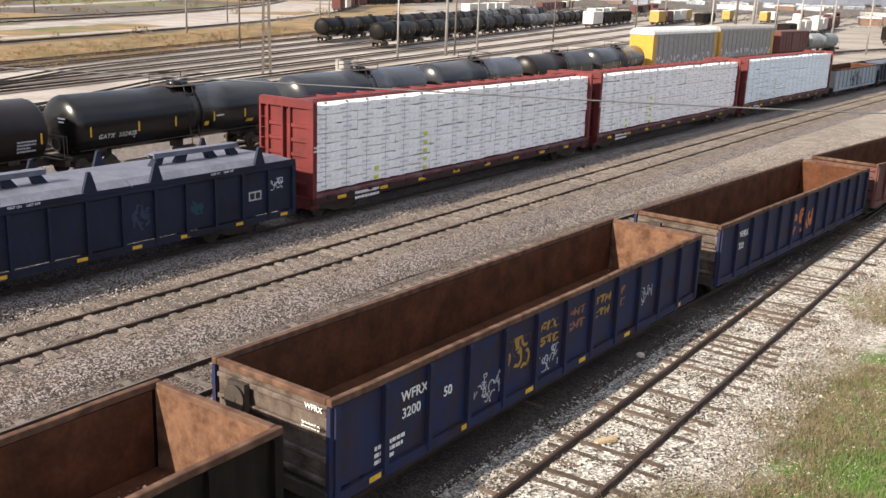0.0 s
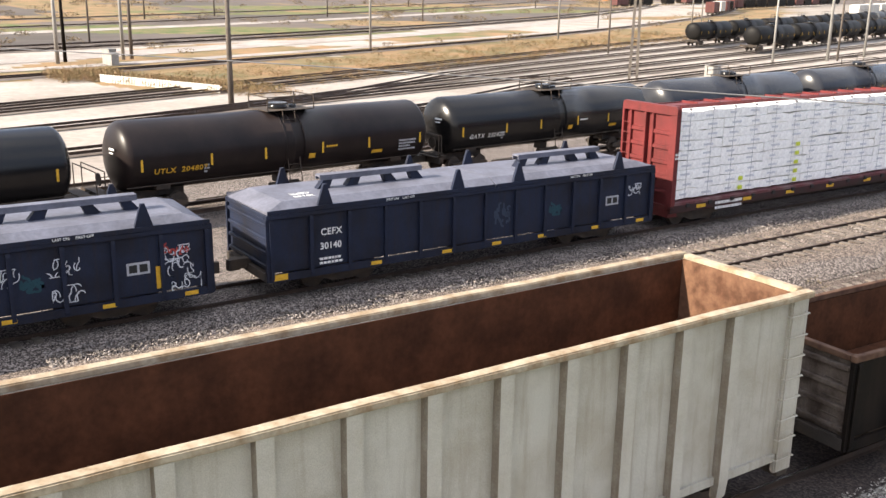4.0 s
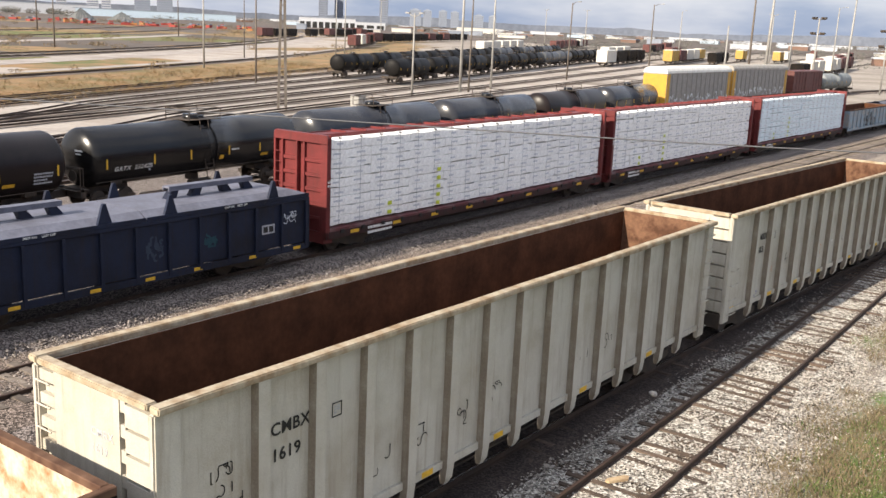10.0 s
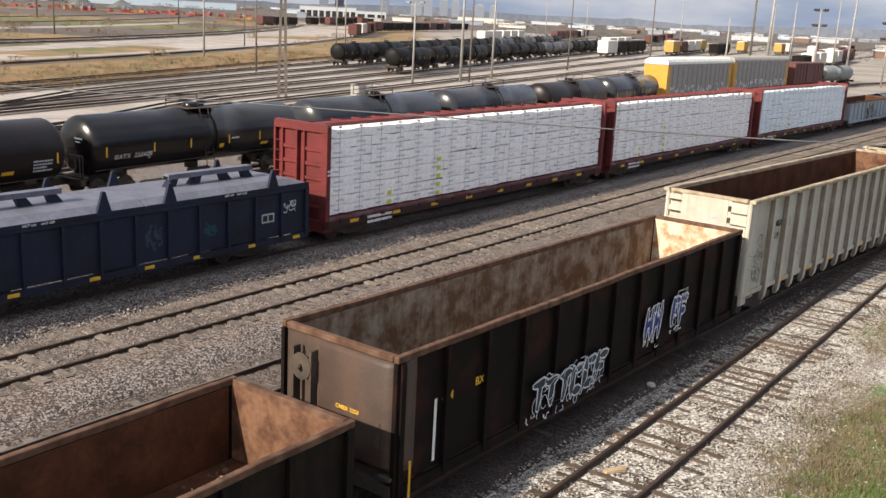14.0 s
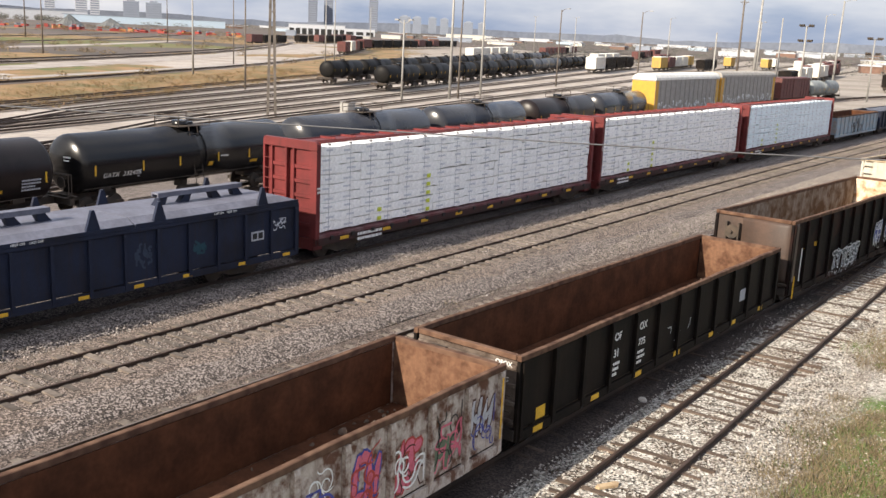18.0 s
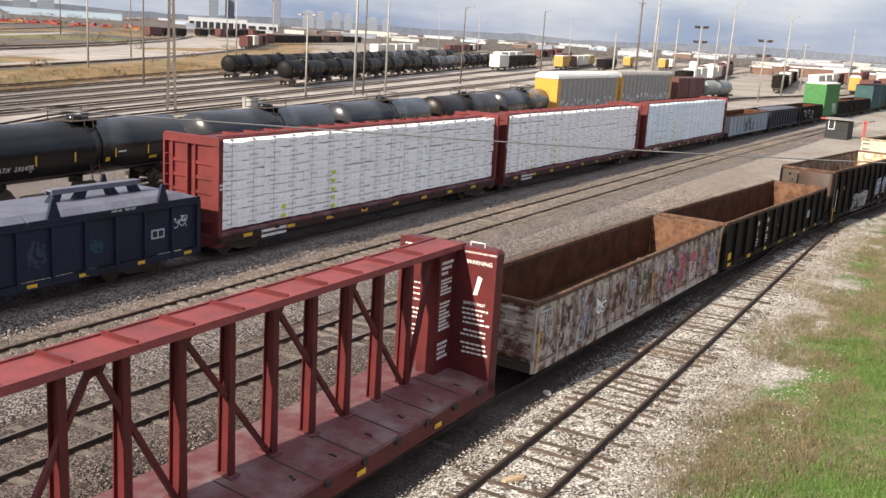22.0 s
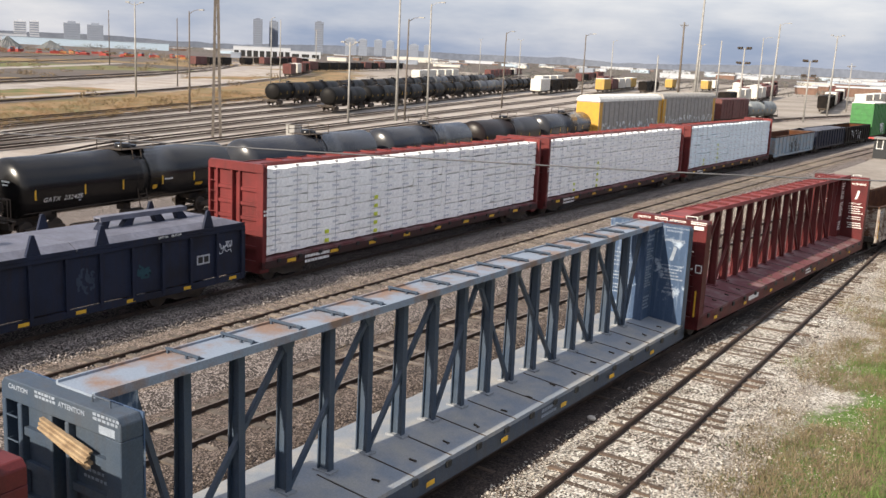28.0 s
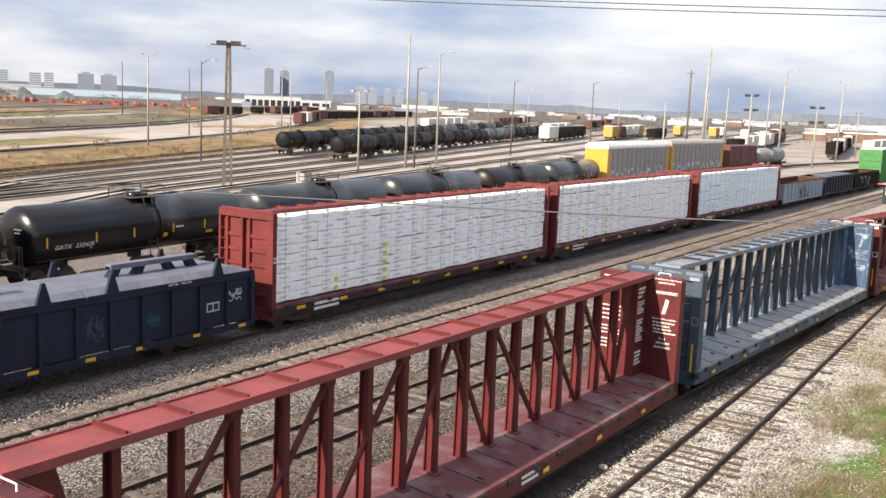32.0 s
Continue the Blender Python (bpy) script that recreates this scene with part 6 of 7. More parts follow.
c = stand(gondola("black gondola with pale graffiti in the standing train", 15.6, 3.1, 2.75, BLACK_PAINT, RUST, BLACK_PAINT, 12, group="cars of the standing train"), stored_line, 143.9)
scrawl("graffiti", SILVER, c, near_face(1.46, -4.4, 0.8), 7.0, 1.3, 14, 231, 0.14, "pale sprayed letters")


# ---- tank cars ----
def tank_car(label, mat, mark=None, mark_mat=WHITE, half=7.15, rad=1.45, group="tank cars", far=False):
    car = thing("tank_car", label, "tank car", group)
    bm = bmesh.new()
    k, prof = 28, []
    for i in range(7):
        a = i / 6 * math.pi / 2
        prof.append((-half - 0.55 * math.cos(a), rad * math.sin(a)))
    prof += [(-half * 0.4, rad), (-0.05, rad), (-0.04, rad + 0.02), (0.04, rad + 0.02), (0.05, rad), (half * 0.4, rad)] + [(-y, r) for y, r in prof[:7]][::-1]
    rings = []
    for y, r in prof:
        r = max(r, 0.01)
        rings.append([bm.verts.new((r * math.sin(6.28318 * j / k), y, 2.38 + r * math.cos(6.28318 * j / k))) for j in range(k)])
    for a, b in zip(rings, rings[1:]):
        for j in range(k):
            bm.faces.new((a[j], a[(j + 1) % k], b[(j + 1) % k], b[j])).smooth = True
    bm.faces.new(rings[0])
    bm.faces.new(rings[-1][::-1])
    bmesh.ops.recalc_face_normals(bm, faces=bm.faces)
    part("tank", bm, mat, car)
    dome = part("manway", tube(tube(bmesh.new(), (0, 0, 3.7), (0, 0, 4.12), 0.42, 14), (0, 0.75, 3.7), (0, 0.75, 4.0), 0.17, 10), TANK_BLACK, car)
    bm = boxes((-0.85, 0.85, -0.95, 1.35, 3.84, 3.87))
    part("platform", bm, TRUCK, dome, "grated platform")
    bars = []
    for sx in (-0.85, 0.85):
        bars += [((sx, y, 3.85), (sx, y, 4.45), 0.028) for y in (-0.95, 1.35)]
        bars += [((sx, -0.95, z), (sx, 1.35, z), 0.024) for z in (4.45, 4.15)]
    bars += [((-0.85, y, 4.45), (0.85, y, 4.45), 0.024) for y in (-0.95, 1.35)]
    if far:
        bm = bmesh.new()
        for p, q, r in bars[:4] + bars[8:]:
            tube(bm, p, q, r, 4)
        tagged(part("handrail", bm, TRUCK, dome), "thin platform handrail", kind="stuff")
    else:
        for p, q, r in bars:
            part("handrail", tube(bmesh.new(), p, q, r, 6), TRUCK, dome)
    bm = bmesh.new()
    for sx in (-1, 1):
        tube(bm, (sx * 1.5, -0.3, 0.8), (sx * 0.95, -0.3, 3.85), 0.025, 6)
        tube(bm, (sx * 1.5, 0.3, 0.8), (sx * 0.95, 0.3, 3.85), 0.025, 6)
        for i in range(8):
            t = i / 8
            tube(bm, (sx * (1.5 - 0.55 * t), -0.3, 0.8 + 3.05 * t), (sx * (1.5 - 0.55 * t), 0.3, 0.8 + 3.05 * t), 0.016, 5)
        tube(bm, (sx * 1.42, -half - 0.4, 1.35), (sx * 1.42, half + 0.4, 1.35), 0.02, 5)
    part("ladder", bm, TRUCK, car)
    part("band", tube(tube(bmesh.new(), (0, -0.45, 2.38), (0, -0.38, 2.38), rad + 0.012, 28), (0, 0.5, 2.38), (0, 0.57, 2.38), rad + 0.012, 28), mat, car)
    for sy in (-1, 1):
        a, b = sorted((sy * (half + 1.05), sy * (half + 1.25)))
        c, d = sorted((sy * (half - 2.4), sy * (half + 1.04)))
        part("end_sill", boxes((-1.4, 1.4, a, b, 0.72, 1.02)), TRUCK, car)
        part("stub_sill", boxes((-0.35, 0.35, c, d, 0.7, 1.05)), TRUCK, car)
        a, b = sorted((sy * (half - 1.6), sy * (half - 1.0)))
        part("saddle", boxes((-0.9, 0.9, a, b, 1.054, 1.6)), TRUCK, car)
    if not far:
        for sy in (-1, 1):
            a, b = sorted((sy * (half + 0.75), sy * (half + 1.25)))
            part("end_platform", boxes((-1.35, 1.35, a, b, 1.05, 1.09)), TRUCK, car, "grated end platform")
            for sx in (-1, 1):
                part("end_rail_post", tube(bmesh.new(), (sx * 1.3, sy * (half + 1.2), 1.0), (sx * 1.3, sy * (half + 1.2), 2.1), 0.025, 6), TRUCK, car)
            part("end_rail", tube(bmesh.new(), (-1.3, sy * (half + 1.2), 2.1), (1.3, sy * (half + 1.2), 2.1), 0.025, 6), TRUCK, car)
        part("brake_wheel", tube(bmesh.new(), (0.9, -half - 1.32, 1.75), (0.9, -half - 1.28, 1.75), 0.26, 14), TRUCK, car, "round brake hand wheel")
    part("bottom_valve", boxes((-0.25, 0.25, -0.25, 0.25, 0.6, 1.0)), TRUCK, car)
    st = mesh_of(boxes((-0.012, 0.010, -0.045, 0.045, -0.24, 0.24)), "yellow_stripe", YELLOW)
    a = radians(8)
    for y in (-half + 0.25, -half * 0.55, -half * 0.2, half * 0.2, half * 0.55, half - 0.25):
        piece("yellow_stripe", st, car, pose((rad + 0.004) * math.cos(a), y, 2.38 - rad * math.sin(a)))
    if mark:
        def on_tank(y, z):
            s = (z - 2.38) / rad
            return Matrix.Translation((rad * math.sqrt(1 - s * s) + 0.012, y, z)) @ Matrix.Rotation(-math.asin(s), 4, "Y") @ near_face(0, 0, 0)
        lettering("reporting_mark", mark, 0.34, mark_mat, car, on_tank(-half + 0.75, 1.78), 1.12)
        tag = part("yellow_panel", boxes((0.0, 0.008, -0.16, 0.16, -0.12, 0.12)), YELLOW, car)
        tag.matrix_basis = on_tank(0.9, 1.85) @ near_face(0, 0, 0).inverted()
        tag = part("yellow_panel", boxes((0.0, 0.008, -0.3, 0.3, -0.09, 0.09)), YELLOW, car)
        tag.matrix_basis = on_tank(half - 2.7, 1.72) @ near_face(0, 0, 0).inverted()
        for y, z, w, n in ((half - 1.5, 2.16, 1.0, 4), (-half + 2.9, 2.0, 0.3, 3), (1.6, 2.25, 0.7, 1)):
            bars = text_bars(car, 0, 0, 0, n, w, 0.08, mark_mat if n == 1 else GREY_MARK, int(10 * y))
            bars.matrix_basis = on_tank(y, z) @ near_face(0, 0, 0).inverted()
        bm = boxes((0.2, 0.7, -half - 0.56, -half - 0.54, 2.75, 2.83), (0.25, 0.6, -half - 0.57, -half - 0.55, 2.6, 2.66))
        part("end_stencil", bm, WHITE, car)
    add_trucks(car, half - 1.1, far)
    add_couplers(car, half + 1.0, far=far)
    return car


def rail_top(line, y):
    return land(*line(y)[:2]) + 0.36


tanks = (("black tank car with a worn yellow stripe, unmarked", TANK_BLACK, None, WHITE, 0.4), ("dull black tank car with yellow lettering", TANK_BROWN, "UTLX  204807", YELLOW, 17.35),
         ("glossy black tank car with white lettering", TANK_BLACK, "GATX  232425", WHITE, 33.8), ("dark grey-blue tank car beyond lumber loads", TANK_GREY, None, WHITE, 50.8),
         ("dark slate tank car with a bright end highlight", TANK_GREY, None, WHITE, 67.8), ("dull brown tank car", TANK_BROWN, None, WHITE, 85.2), ("dark grey tank car at the end of its line", TANK_GREY, None, WHITE, 102.5))
for lab, mt, mk, mm, y in tanks:
    stand(tank_car(lab, mt, mk, mm), tank_line, y, rail_top(tank_line, y))


def boxcar(label, length, height, body, roof, name="boxcar", cat="boxcar", door=True, ribs=10, group="cars across the yard", scrawled=None, far=False):
    car = thing(name, label, cat, group)
    L, W = length / 2, 1.5
    if ribs:
        bm = boxes((-W, W, -L, L, 1.0, height - 0.25))
    else:
        edge = [(W, -L)]
        for i in range(9):
            y = -L + 0.1 + (2 * L - 0.2) * i / 8
            edge += [(W, y - 0.06), (W + 0.06, y - 0.05), (W + 0.06, y + 0.05), (W, y + 0.06)]
        edge += [(W, L)]
        bm = extrude_poly(bmesh.new(), edge + [(-x, y) for x, y in edge[::-1]], "z", 1.0, height - 0.25)
    part("body", bm, body, car)
    bm = bmesh.new()
    extrude_poly(bm, [(-W - 0.03, height - 0.247), (W + 0.03, height - 0.247), (W + 0.03, height - 0.15), (0.6, height), (-0.6, height), (-W - 0.03, height - 0.15)], "y", -L - 0.03, L + 0.03)
    part("roof", bm, roof, car)
    rb = mesh_of(boxes((0, 0.06, -0.05, 0.05, 1.0, height - 0.3)), "side_rib", body)
    for i in range(ribs + 1 if ribs else 0):
        for sx in (-1, 1):
            piece("side_rib", rb, car, pose(sx * W, -L + 0.1 + (2 * L - 0.2) * i / ribs, 0, 0, 0, 0 if sx > 0 else 180))
    if door:
        part("door", boxes((W + 0.004, W + 0.08, -1.4, 1.4, 1.1, height - 0.4)), body, car)
    part("underframe", boxes((-1.2, 1.2, -L, L, 0.65, 0.996)), TRUCK, car)
    if scrawled:
        scrawl("graffiti", SILVER, car, near_face(W + 0.065, -L + 1, 1.1), 2 * L - 2, 1.1, 26, scrawled, 0.2, "pale sprayed letters along the side")
    add_trucks(car, L - 2.2, far)
    add_couplers(car, L, far=far)
    return car


AUTO_YELLOW = material("autorack_yellow", (0.52, 0.29, 0.035), (0.42, 0.24, 0.04), 0.6)
AUTO_MESH = material("autorack_side_panels", (0.27, 0.26, 0.25), (0.21, 0.20, 0.19), 0.6, streak=0.4)
ROOF_PALE = material("pale_car_roof", (0.72, 0.72, 0.68), (0.6, 0.58, 0.53), 0.5)
for y, roof, s in ((125.8, ROOF_PALE, 300), (153.6, material("grey_car_roof", (0.36, 0.34, 0.31)), 310)):
    c = stand(boxcar("tall yellow and tan autorack car with graffiti along its base", 26.6, 5.2, AUTO_MESH, roof, "autorack_car", "autorack car", False, 14, scrawled=s), tank_line, y, rail_top(tank_line, y))
    cap = [(-1.57, 4.95), (1.57, 4.95), (1.53, 5.25), (1.28, 5.55), (0.8, 5.72), (-0.8, 5.72), (-1.28, 5.55), (-1.53, 5.25)]
    part("roof_cap", extrude_poly(bmesh.new(), cap, "y", -13.36, 13.36), roof, c, "rounded pale roof")
    seam = mesh_of(extrude_poly(bmesh.new(), [(x * 1.012, z + 0.015) for x, z in cap], "y", -0.04, 0.04), "roof_seam", roof)
    for k in range(13):
        piece("roof_seam", seam, c, pose(0, -12 + 2 * k, 0))
    for k in (-1, 1):
        part("yellow_end", boxes((-1.53, 1.53, min(k * 13.33, k * 12.1), max(k * 13.33, k * 12.1), 1.0, 4.84)), AUTO_YELLOW, c, "yellow end panel")
MAROON = material("maroon_boxcar", (0.125, 0.042, 0.038), (0.085, 0.034, 0.03), 0.6, streak=0.3)
GREENB = material("bright_green_boxcar", (0.05, 0.20, 0.055), (0.045, 0.15, 0.05), 0.6, streak=0.3)
CREAM = material("cream_hopper", (0.62, 0.60, 0.54), (0.5, 0.47, 0.42), 0.6, streak=0.4)
MUSTARD = material("mustard_boxcar", (0.45, 0.29, 0.06), (0.34, 0.22, 0.07), 0.6, streak=0.3)
stand(boxcar("maroon boxcar beyond the autoracks", 15.5, 4.6, MAROON, MAROON), tank_line, 178, rail_top(tank_line, 178))
stand(tank_car("pale grey tank car at the end of the row", material("tank_pale", (0.25, 0.27, 0.27))), tank_line, 196, rail_top(tank_line, 196))
c = stand(boxcar("bright green boxcar with a pale roof in the standing train", 10.8, 5.9, GREENB, ROOF_PALE, door=False, group="cars of the standing train"), stored_line, 157.9, 0.0)
for k in range(5):
    part("end_rib", boxes((-1.4, 1.4, -5.46, -5.404, 1.4 + 0.85 * k, 1.62 + 0.85 * k)), GREENB, c)
scrawl("graffiti", SILVER, c, near_face(1.57, 0.5, 1.1), 3.2, 1.5, 10, 232, 0.2, "pale sprayed letters")
low = gondola("dark empty gondola in the standing train", 14.6, 3.1, 2.9, BLACK_PAINT, RUST, BLACK_PAINT, 10, group="cars of the standing train")
for y in (171.4, 186.9):
    stand(low if y < 180 else copy_thing(low, pose(0, 0, 0)), stored_line, y, 0.0)
stand(boxcar("dark teal container car in the standing train", 15.5, 5.4, material("teal_container", (0.035, 0.085, 0.09)), BLACK_PAINT, group="cars of the standing train"), stored_line, 203, 0.0)
stand(boxcar("rust-red boxcar with graffiti in the standing train", 12.5, 5.2, MAROON, MAROON, group="cars of the standing train", scrawled=320), stored_line, 220, 0.0)
stand(boxcar("pale cream boxcar in the standing train", 15.5, 5.0, CREAM, ROOF_PALE, group="cars of the standing train"), stored_line, 236, 0.0)

# strings of cars standing across the yard
far_tank = tank_car("black tank car in a far yard string", material("tank_dull_black", (0.008, 0.008, 0.009), (0.014, 0.013, 0.012), 0.5, scale=0.5, bump=0.02, spec=0.1), group="tank cars across the yard", far=True)
far_grey = tank_car("grey tank car in a far yard string", material("tank_mid_grey", (0.085, 0.09, 0.098), None, 0.45), group="tank cars across the yard", far=True)
rnd = random.Random(12)
first = {0: True, 1: True}
for li, y0, n in ((6, 131, 11), (8, 133, 13)):
    y = y0
    for i in range(n):
        kind = 1 if (i > 2 and rnd.random() < 0.22) else 0
        src = (far_tank, far_grey)[kind]
        ob = src if first[kind] else copy_thing(src, pose(0, 0, 0))
        first[kind] = False
        stand(ob, YARD_LINES[li], y, rail_top(YARD_LINES[li], y))
        y += 17.4 * math.cos(YARD_LINES[li](y)[2])
hop = boxcar("cream covered hopper car on a yard track", 15.0, 4.6, CREAM, ROOF_PALE, "hopper_car", "hopper car", False, 0, far=True)
dk = boxcar("black hopper car on a yard track", 15.0, 4.2, BLACK_PAINT, BLACK_PAINT, "hopper_car", "hopper car", False, 0, far=True)
mu = boxcar("mustard yellow boxcar on a yard track", 15.5, 4.8, MUSTARD, ROOF_PALE, ribs=0, far=True)
mr = boxcar("rust-red boxcar on a far yard track", 15.5, 4.6, MAROON, MAROON, ribs=0, far=True)
wh = boxcar("white boxcar on a far yard track", 15.5, 4.6, CREAM, ROOF_PALE, ribs=0, far=True)
used = set()


def put(src, line, y):
    ob = src if src.name not in used else copy_thing(src, pose(0, 0, 0))
    used.add(src.name)
    stand(ob, line, y, rail_top(line, y))


for src, li, y in ((hop, 5, 266), (dk, 5, 284), (dk, 5, 301), (dk, 5, 318), (hop, 6, 322), (hop, 6, 339), (hop, 6, 356), (mu, 4, 322), (mr, 4, 340), (wh, 4, 357), (wh, 4, 374), (mu, 4, 391), (dk, 3, 345), (dk, 3, 362), (mu, 3, 420), (wh, 2, 460), (mu, 2, 430), (mr, 5, 400), (mr, 5, 417)):
    put(src, YARD_LINES[li], y)
for i in range(5):
    put((mr, wh, mr, dk, mr)[i], FAR_LINES[0], 275 + 17 * i)
for i in range(16):
    put(rnd.choice((mr, dk, wh)), slanted(-20, 0, -0.20), 320 + 17 * i)
for i in range(14):
    put(rnd.choice((mr, mr, wh, mu)), slanted(0, 0, -0.115), 300 + 18 * i)
for i in range(12):
    put(rnd.choice((mr, dk, wh)), slanted(20, 0, -0.08), 290 + 18 * i)
for x0, sl, y0, n in ((-30, -0.16, 250, 9), (-12, -0.14, 270, 8), (-5, -0.26, 420, 10), (10, -0.20, 400, 10), (40, -0.16, 380, 10), (50, -0.09, 360, 9)):
    for i in range(n):
        if rnd.random() < 0.8:
            put(rnd.choice((mr, mr, dk, wh, hop)), slanted(x0, 0, sl), y0 + 18 * i)
for x0, sl, y0, n in ((-180, -0.50, 330, 12), (-150, -0.42, 360, 12), (-60, -0.42, 420, 10), (-40, -0.36, 460, 12), (70, -0.05, 330, 8), (30, 0.02, 260, 6)):
    for i in range(n):
        if rnd.random() < 0.85:
            put(rnd.choice((dk, dk, dk, mr) if x0 < -100 else (mr, mr, mr, dk, wh)), slanted(x0, 0, sl), y0 + 17 * i)
for i in range(5):
    put((wh, hop, wh)[i % 3], YARD_LINES[10], 300 + 17.5 * i)
for x0, sl, y0, n in ((-30, 0.015, 240, 9), (-18, 0.045, 225, 9), (-4, 0.05, 250, 10), (14, 0.06, 240, 9), (-36, -0.03, 300, 10), (30, 0.08, 230, 8)):
    for i in range(n):
        if rnd.random() < 0.8:
            put(rnd.choice((mr, wh, mr, hop)), slanted(x0, 0, sl), y0 + 18 * i)
for i in range(10):
    put(rnd.choice((dk, dk, mr)), slanted(-380, 400, -0.65), 430 + 14.5 * i)


# ---- poles, masts and cables ----
def pole(x, y, h, mat, r=0.16, kind="lamp", lean=0.0, label=""):
    p = thing("light_pole" if kind in ("lamp", "twin") else "utility_pole", label, "pole", "poles across the yard", m=pose(x, y, land(x, y) - 0.1, 0, lean, rnd.uniform(0, 360) if kind == "wood" else rnd.uniform(-30, 30)))
    part("shaft", tube(bmesh.new(), (0, 0, 0), (0, 0, h), r, 10, r * 0.6), mat, p)
    if kind == "lamp":
        bm = bmesh.new()
        tube(bm, (0, 0, h - 0.4), (0.9, 0, h + 0.15), 0.05, 6)
        tube(bm, (0.9, 0, h + 0.15), (1.9, 0, h + 0.25), 0.045, 6)
        part("arm", bm, mat, p)
        part("lamp_head", boxes((1.7, 2.5, -0.16, 0.16, h + 0.15, h + 0.32)), GALV, p)
    elif kind == "twin":
        bm = bmesh.new()
        for k in (-1, 1):
            tube(bm, (0, 0, h - 0.5), (k * 1.3, 0, h), 0.05, 6)
        part("arm", bm, mat, p)
        for k in (-1, 1):
            part("lamp_head", boxes((k * 1.3 - 0.35, k * 1.3 + 0.35, -0.2, 0.2, h - 0.05, h + 0.15)), GALV, p)
    elif kind == "wood":
        bm = boxes((-1.2, 1.2, -0.07, 0.07, h - 0.9, h - 0.75))
        beam(bm, (-0.9, 0, h - 0.8), (0, 0, h - 1.7), 0.06, 0.06)
        beam(bm, (0.9, 0, h - 0.8), (0, 0, h - 1.7), 0.06, 0.06)
        part("crossarm", bm, WOOD_POLE, p)
        for k in (-1.0, -0.4, 0.4, 1.0):
            part("insulator", tube(bmesh.new(), (k, 0, h - 0.75), (k, 0, h - 0.55), 0.06, 6), GALV, p)
    elif kind == "flood":
        for z in (h - 0.2, h - 3.2):
            part("flood_frame", boxes((-1.4, 1.4, -0.06, 0.06, z - 0.06, z + 0.06)), TRUCK, p)
            for k in (-1.3, -0.7, 0.7, 1.3):
                part("floodlight", boxes((k - 0.22, k + 0.22, -0.3, 0.2, z + 0.06, z + 0.45)), TRUCK, p)
    return p


for x, y, h, mt, r, kd, ln in ((-144.1, 122.2, 17.2, GALV, 0.2, "twin", 0), (-110, 103.4, 15, WOOD_POLE, 0.16, "lamp", 0), (-177.7, 163.2, 16.2, WOOD_POLE, 0.16, "plain", 0), (-84.6, 109.7, 11.5, GALV, 0.17, "twin", 0),
                               (-84.8, 122, 20.9, GALV, 0.24, "plain", 0), (-84.9, 124.5, 15.6, WOOD_POLE, 0.17, "lamp", 0.4), (-87.2, 134.4, 18.5, GALV, 0.2, "lamp", 0), (-97.6, 179.3, 15.7, WOOD_POLE, 0.18, "lamp", 1), (-95.9, 216.5, 16.9, WOOD_POLE, 0.2, "lamp", 0),
                               (-87, 261.5, 22.4, WOOD_POLE, 0.36, "wood", 0), (-56, 177.3, 22.5, GALV, 0.3, "plain", 1), (-54.5, 186.8, 15.6, GALV, 0.2, "plain", 0), (-54.7, 204.4, 14.7, GALV, 0.24, "flood", 0), (-52.5, 221.6, 20.5, GALV, 0.28, "lamp", 1.2), (-42.8, 211, 12.7, GALV, 0.2, "flood", 0),
                               (-43.8, 241.4, 19.1, GALV, 0.24, "twin", 1), (-60.3, 168.4, 12.2, GALV, 0.2, "plain", 0), (-47.2, 287.4, 13.4, GALV, 0.22, "wood", 0), (-122.5, 25.8, 13.5, GALV, 0.26, "plain", -1), (-124.4, 27.1, 13.5, BLACK_PAINT, 0.24, "plain", 0), (-163, 39.5, 15, WOOD_POLE, 0.18, "plain", 0),
                               (-125.8, 34.5, 15.5, GALV, 0.24, "plain", 0), (-126.6, 35.8, 15.5, WOOD_POLE, 0.24, "plain", 0), (-73.9, 28.6, 13.5, WOOD_POLE, 0.24, "plain", 0), (-130.4, 73.2, 17, GALV, 0.2, "lamp", 0), (-258.8, 130.9, 16.6, WOOD_POLE, 0.2, "plain", 0), (-223.4, 141.6, 16.6, WOOD_POLE, 0.2, "plain", 0),
                               (-270.3, 100.7, 20, WOOD_POLE, 0.22, "plain", 0), (-252, 75.2, 19, WOOD_POLE, 0.22, "plain", 0), (-344.2, 277.9, 22.9, WOOD_POLE, 0.26, "plain", 0), (-368, 225.8, 27, WOOD_POLE, 0.3, "wood", 0), (-190.5, 210.2, 18.6, GALV, 0.2, "lamp", 0), (-336, 406.2, 21.2, GALV, 0.25, "twin", 0),
                               (-200.4, 225.2, 18.9, GALV, 0.22, "plain", 0), (-100, 320, 18, GALV, 0.25, "twin", 0), (-75, 300, 20, GALV, 0.25, "lamp", 0), (-40, 330, 19, GALV, 0.25, "lamp", 0), (-220, 420, 20, GALV, 0.28, "twin", 0), (-160, 390, 20, GALV, 0.28, "lamp", 0), (-300, 520, 22, GALV, 0.3, "twin", 0)):
    pole(x, y, h, mt, r, kd, ln, {"lamp": "tall yard lamp pole with a single arm", "twin": "tall yard lamp pole with two lamp heads", "plain": "plain weathered yard pole", "wood": "wooden utility pole with a crossarm", "flood": "floodlight pole with banks of lamps"}[kd])

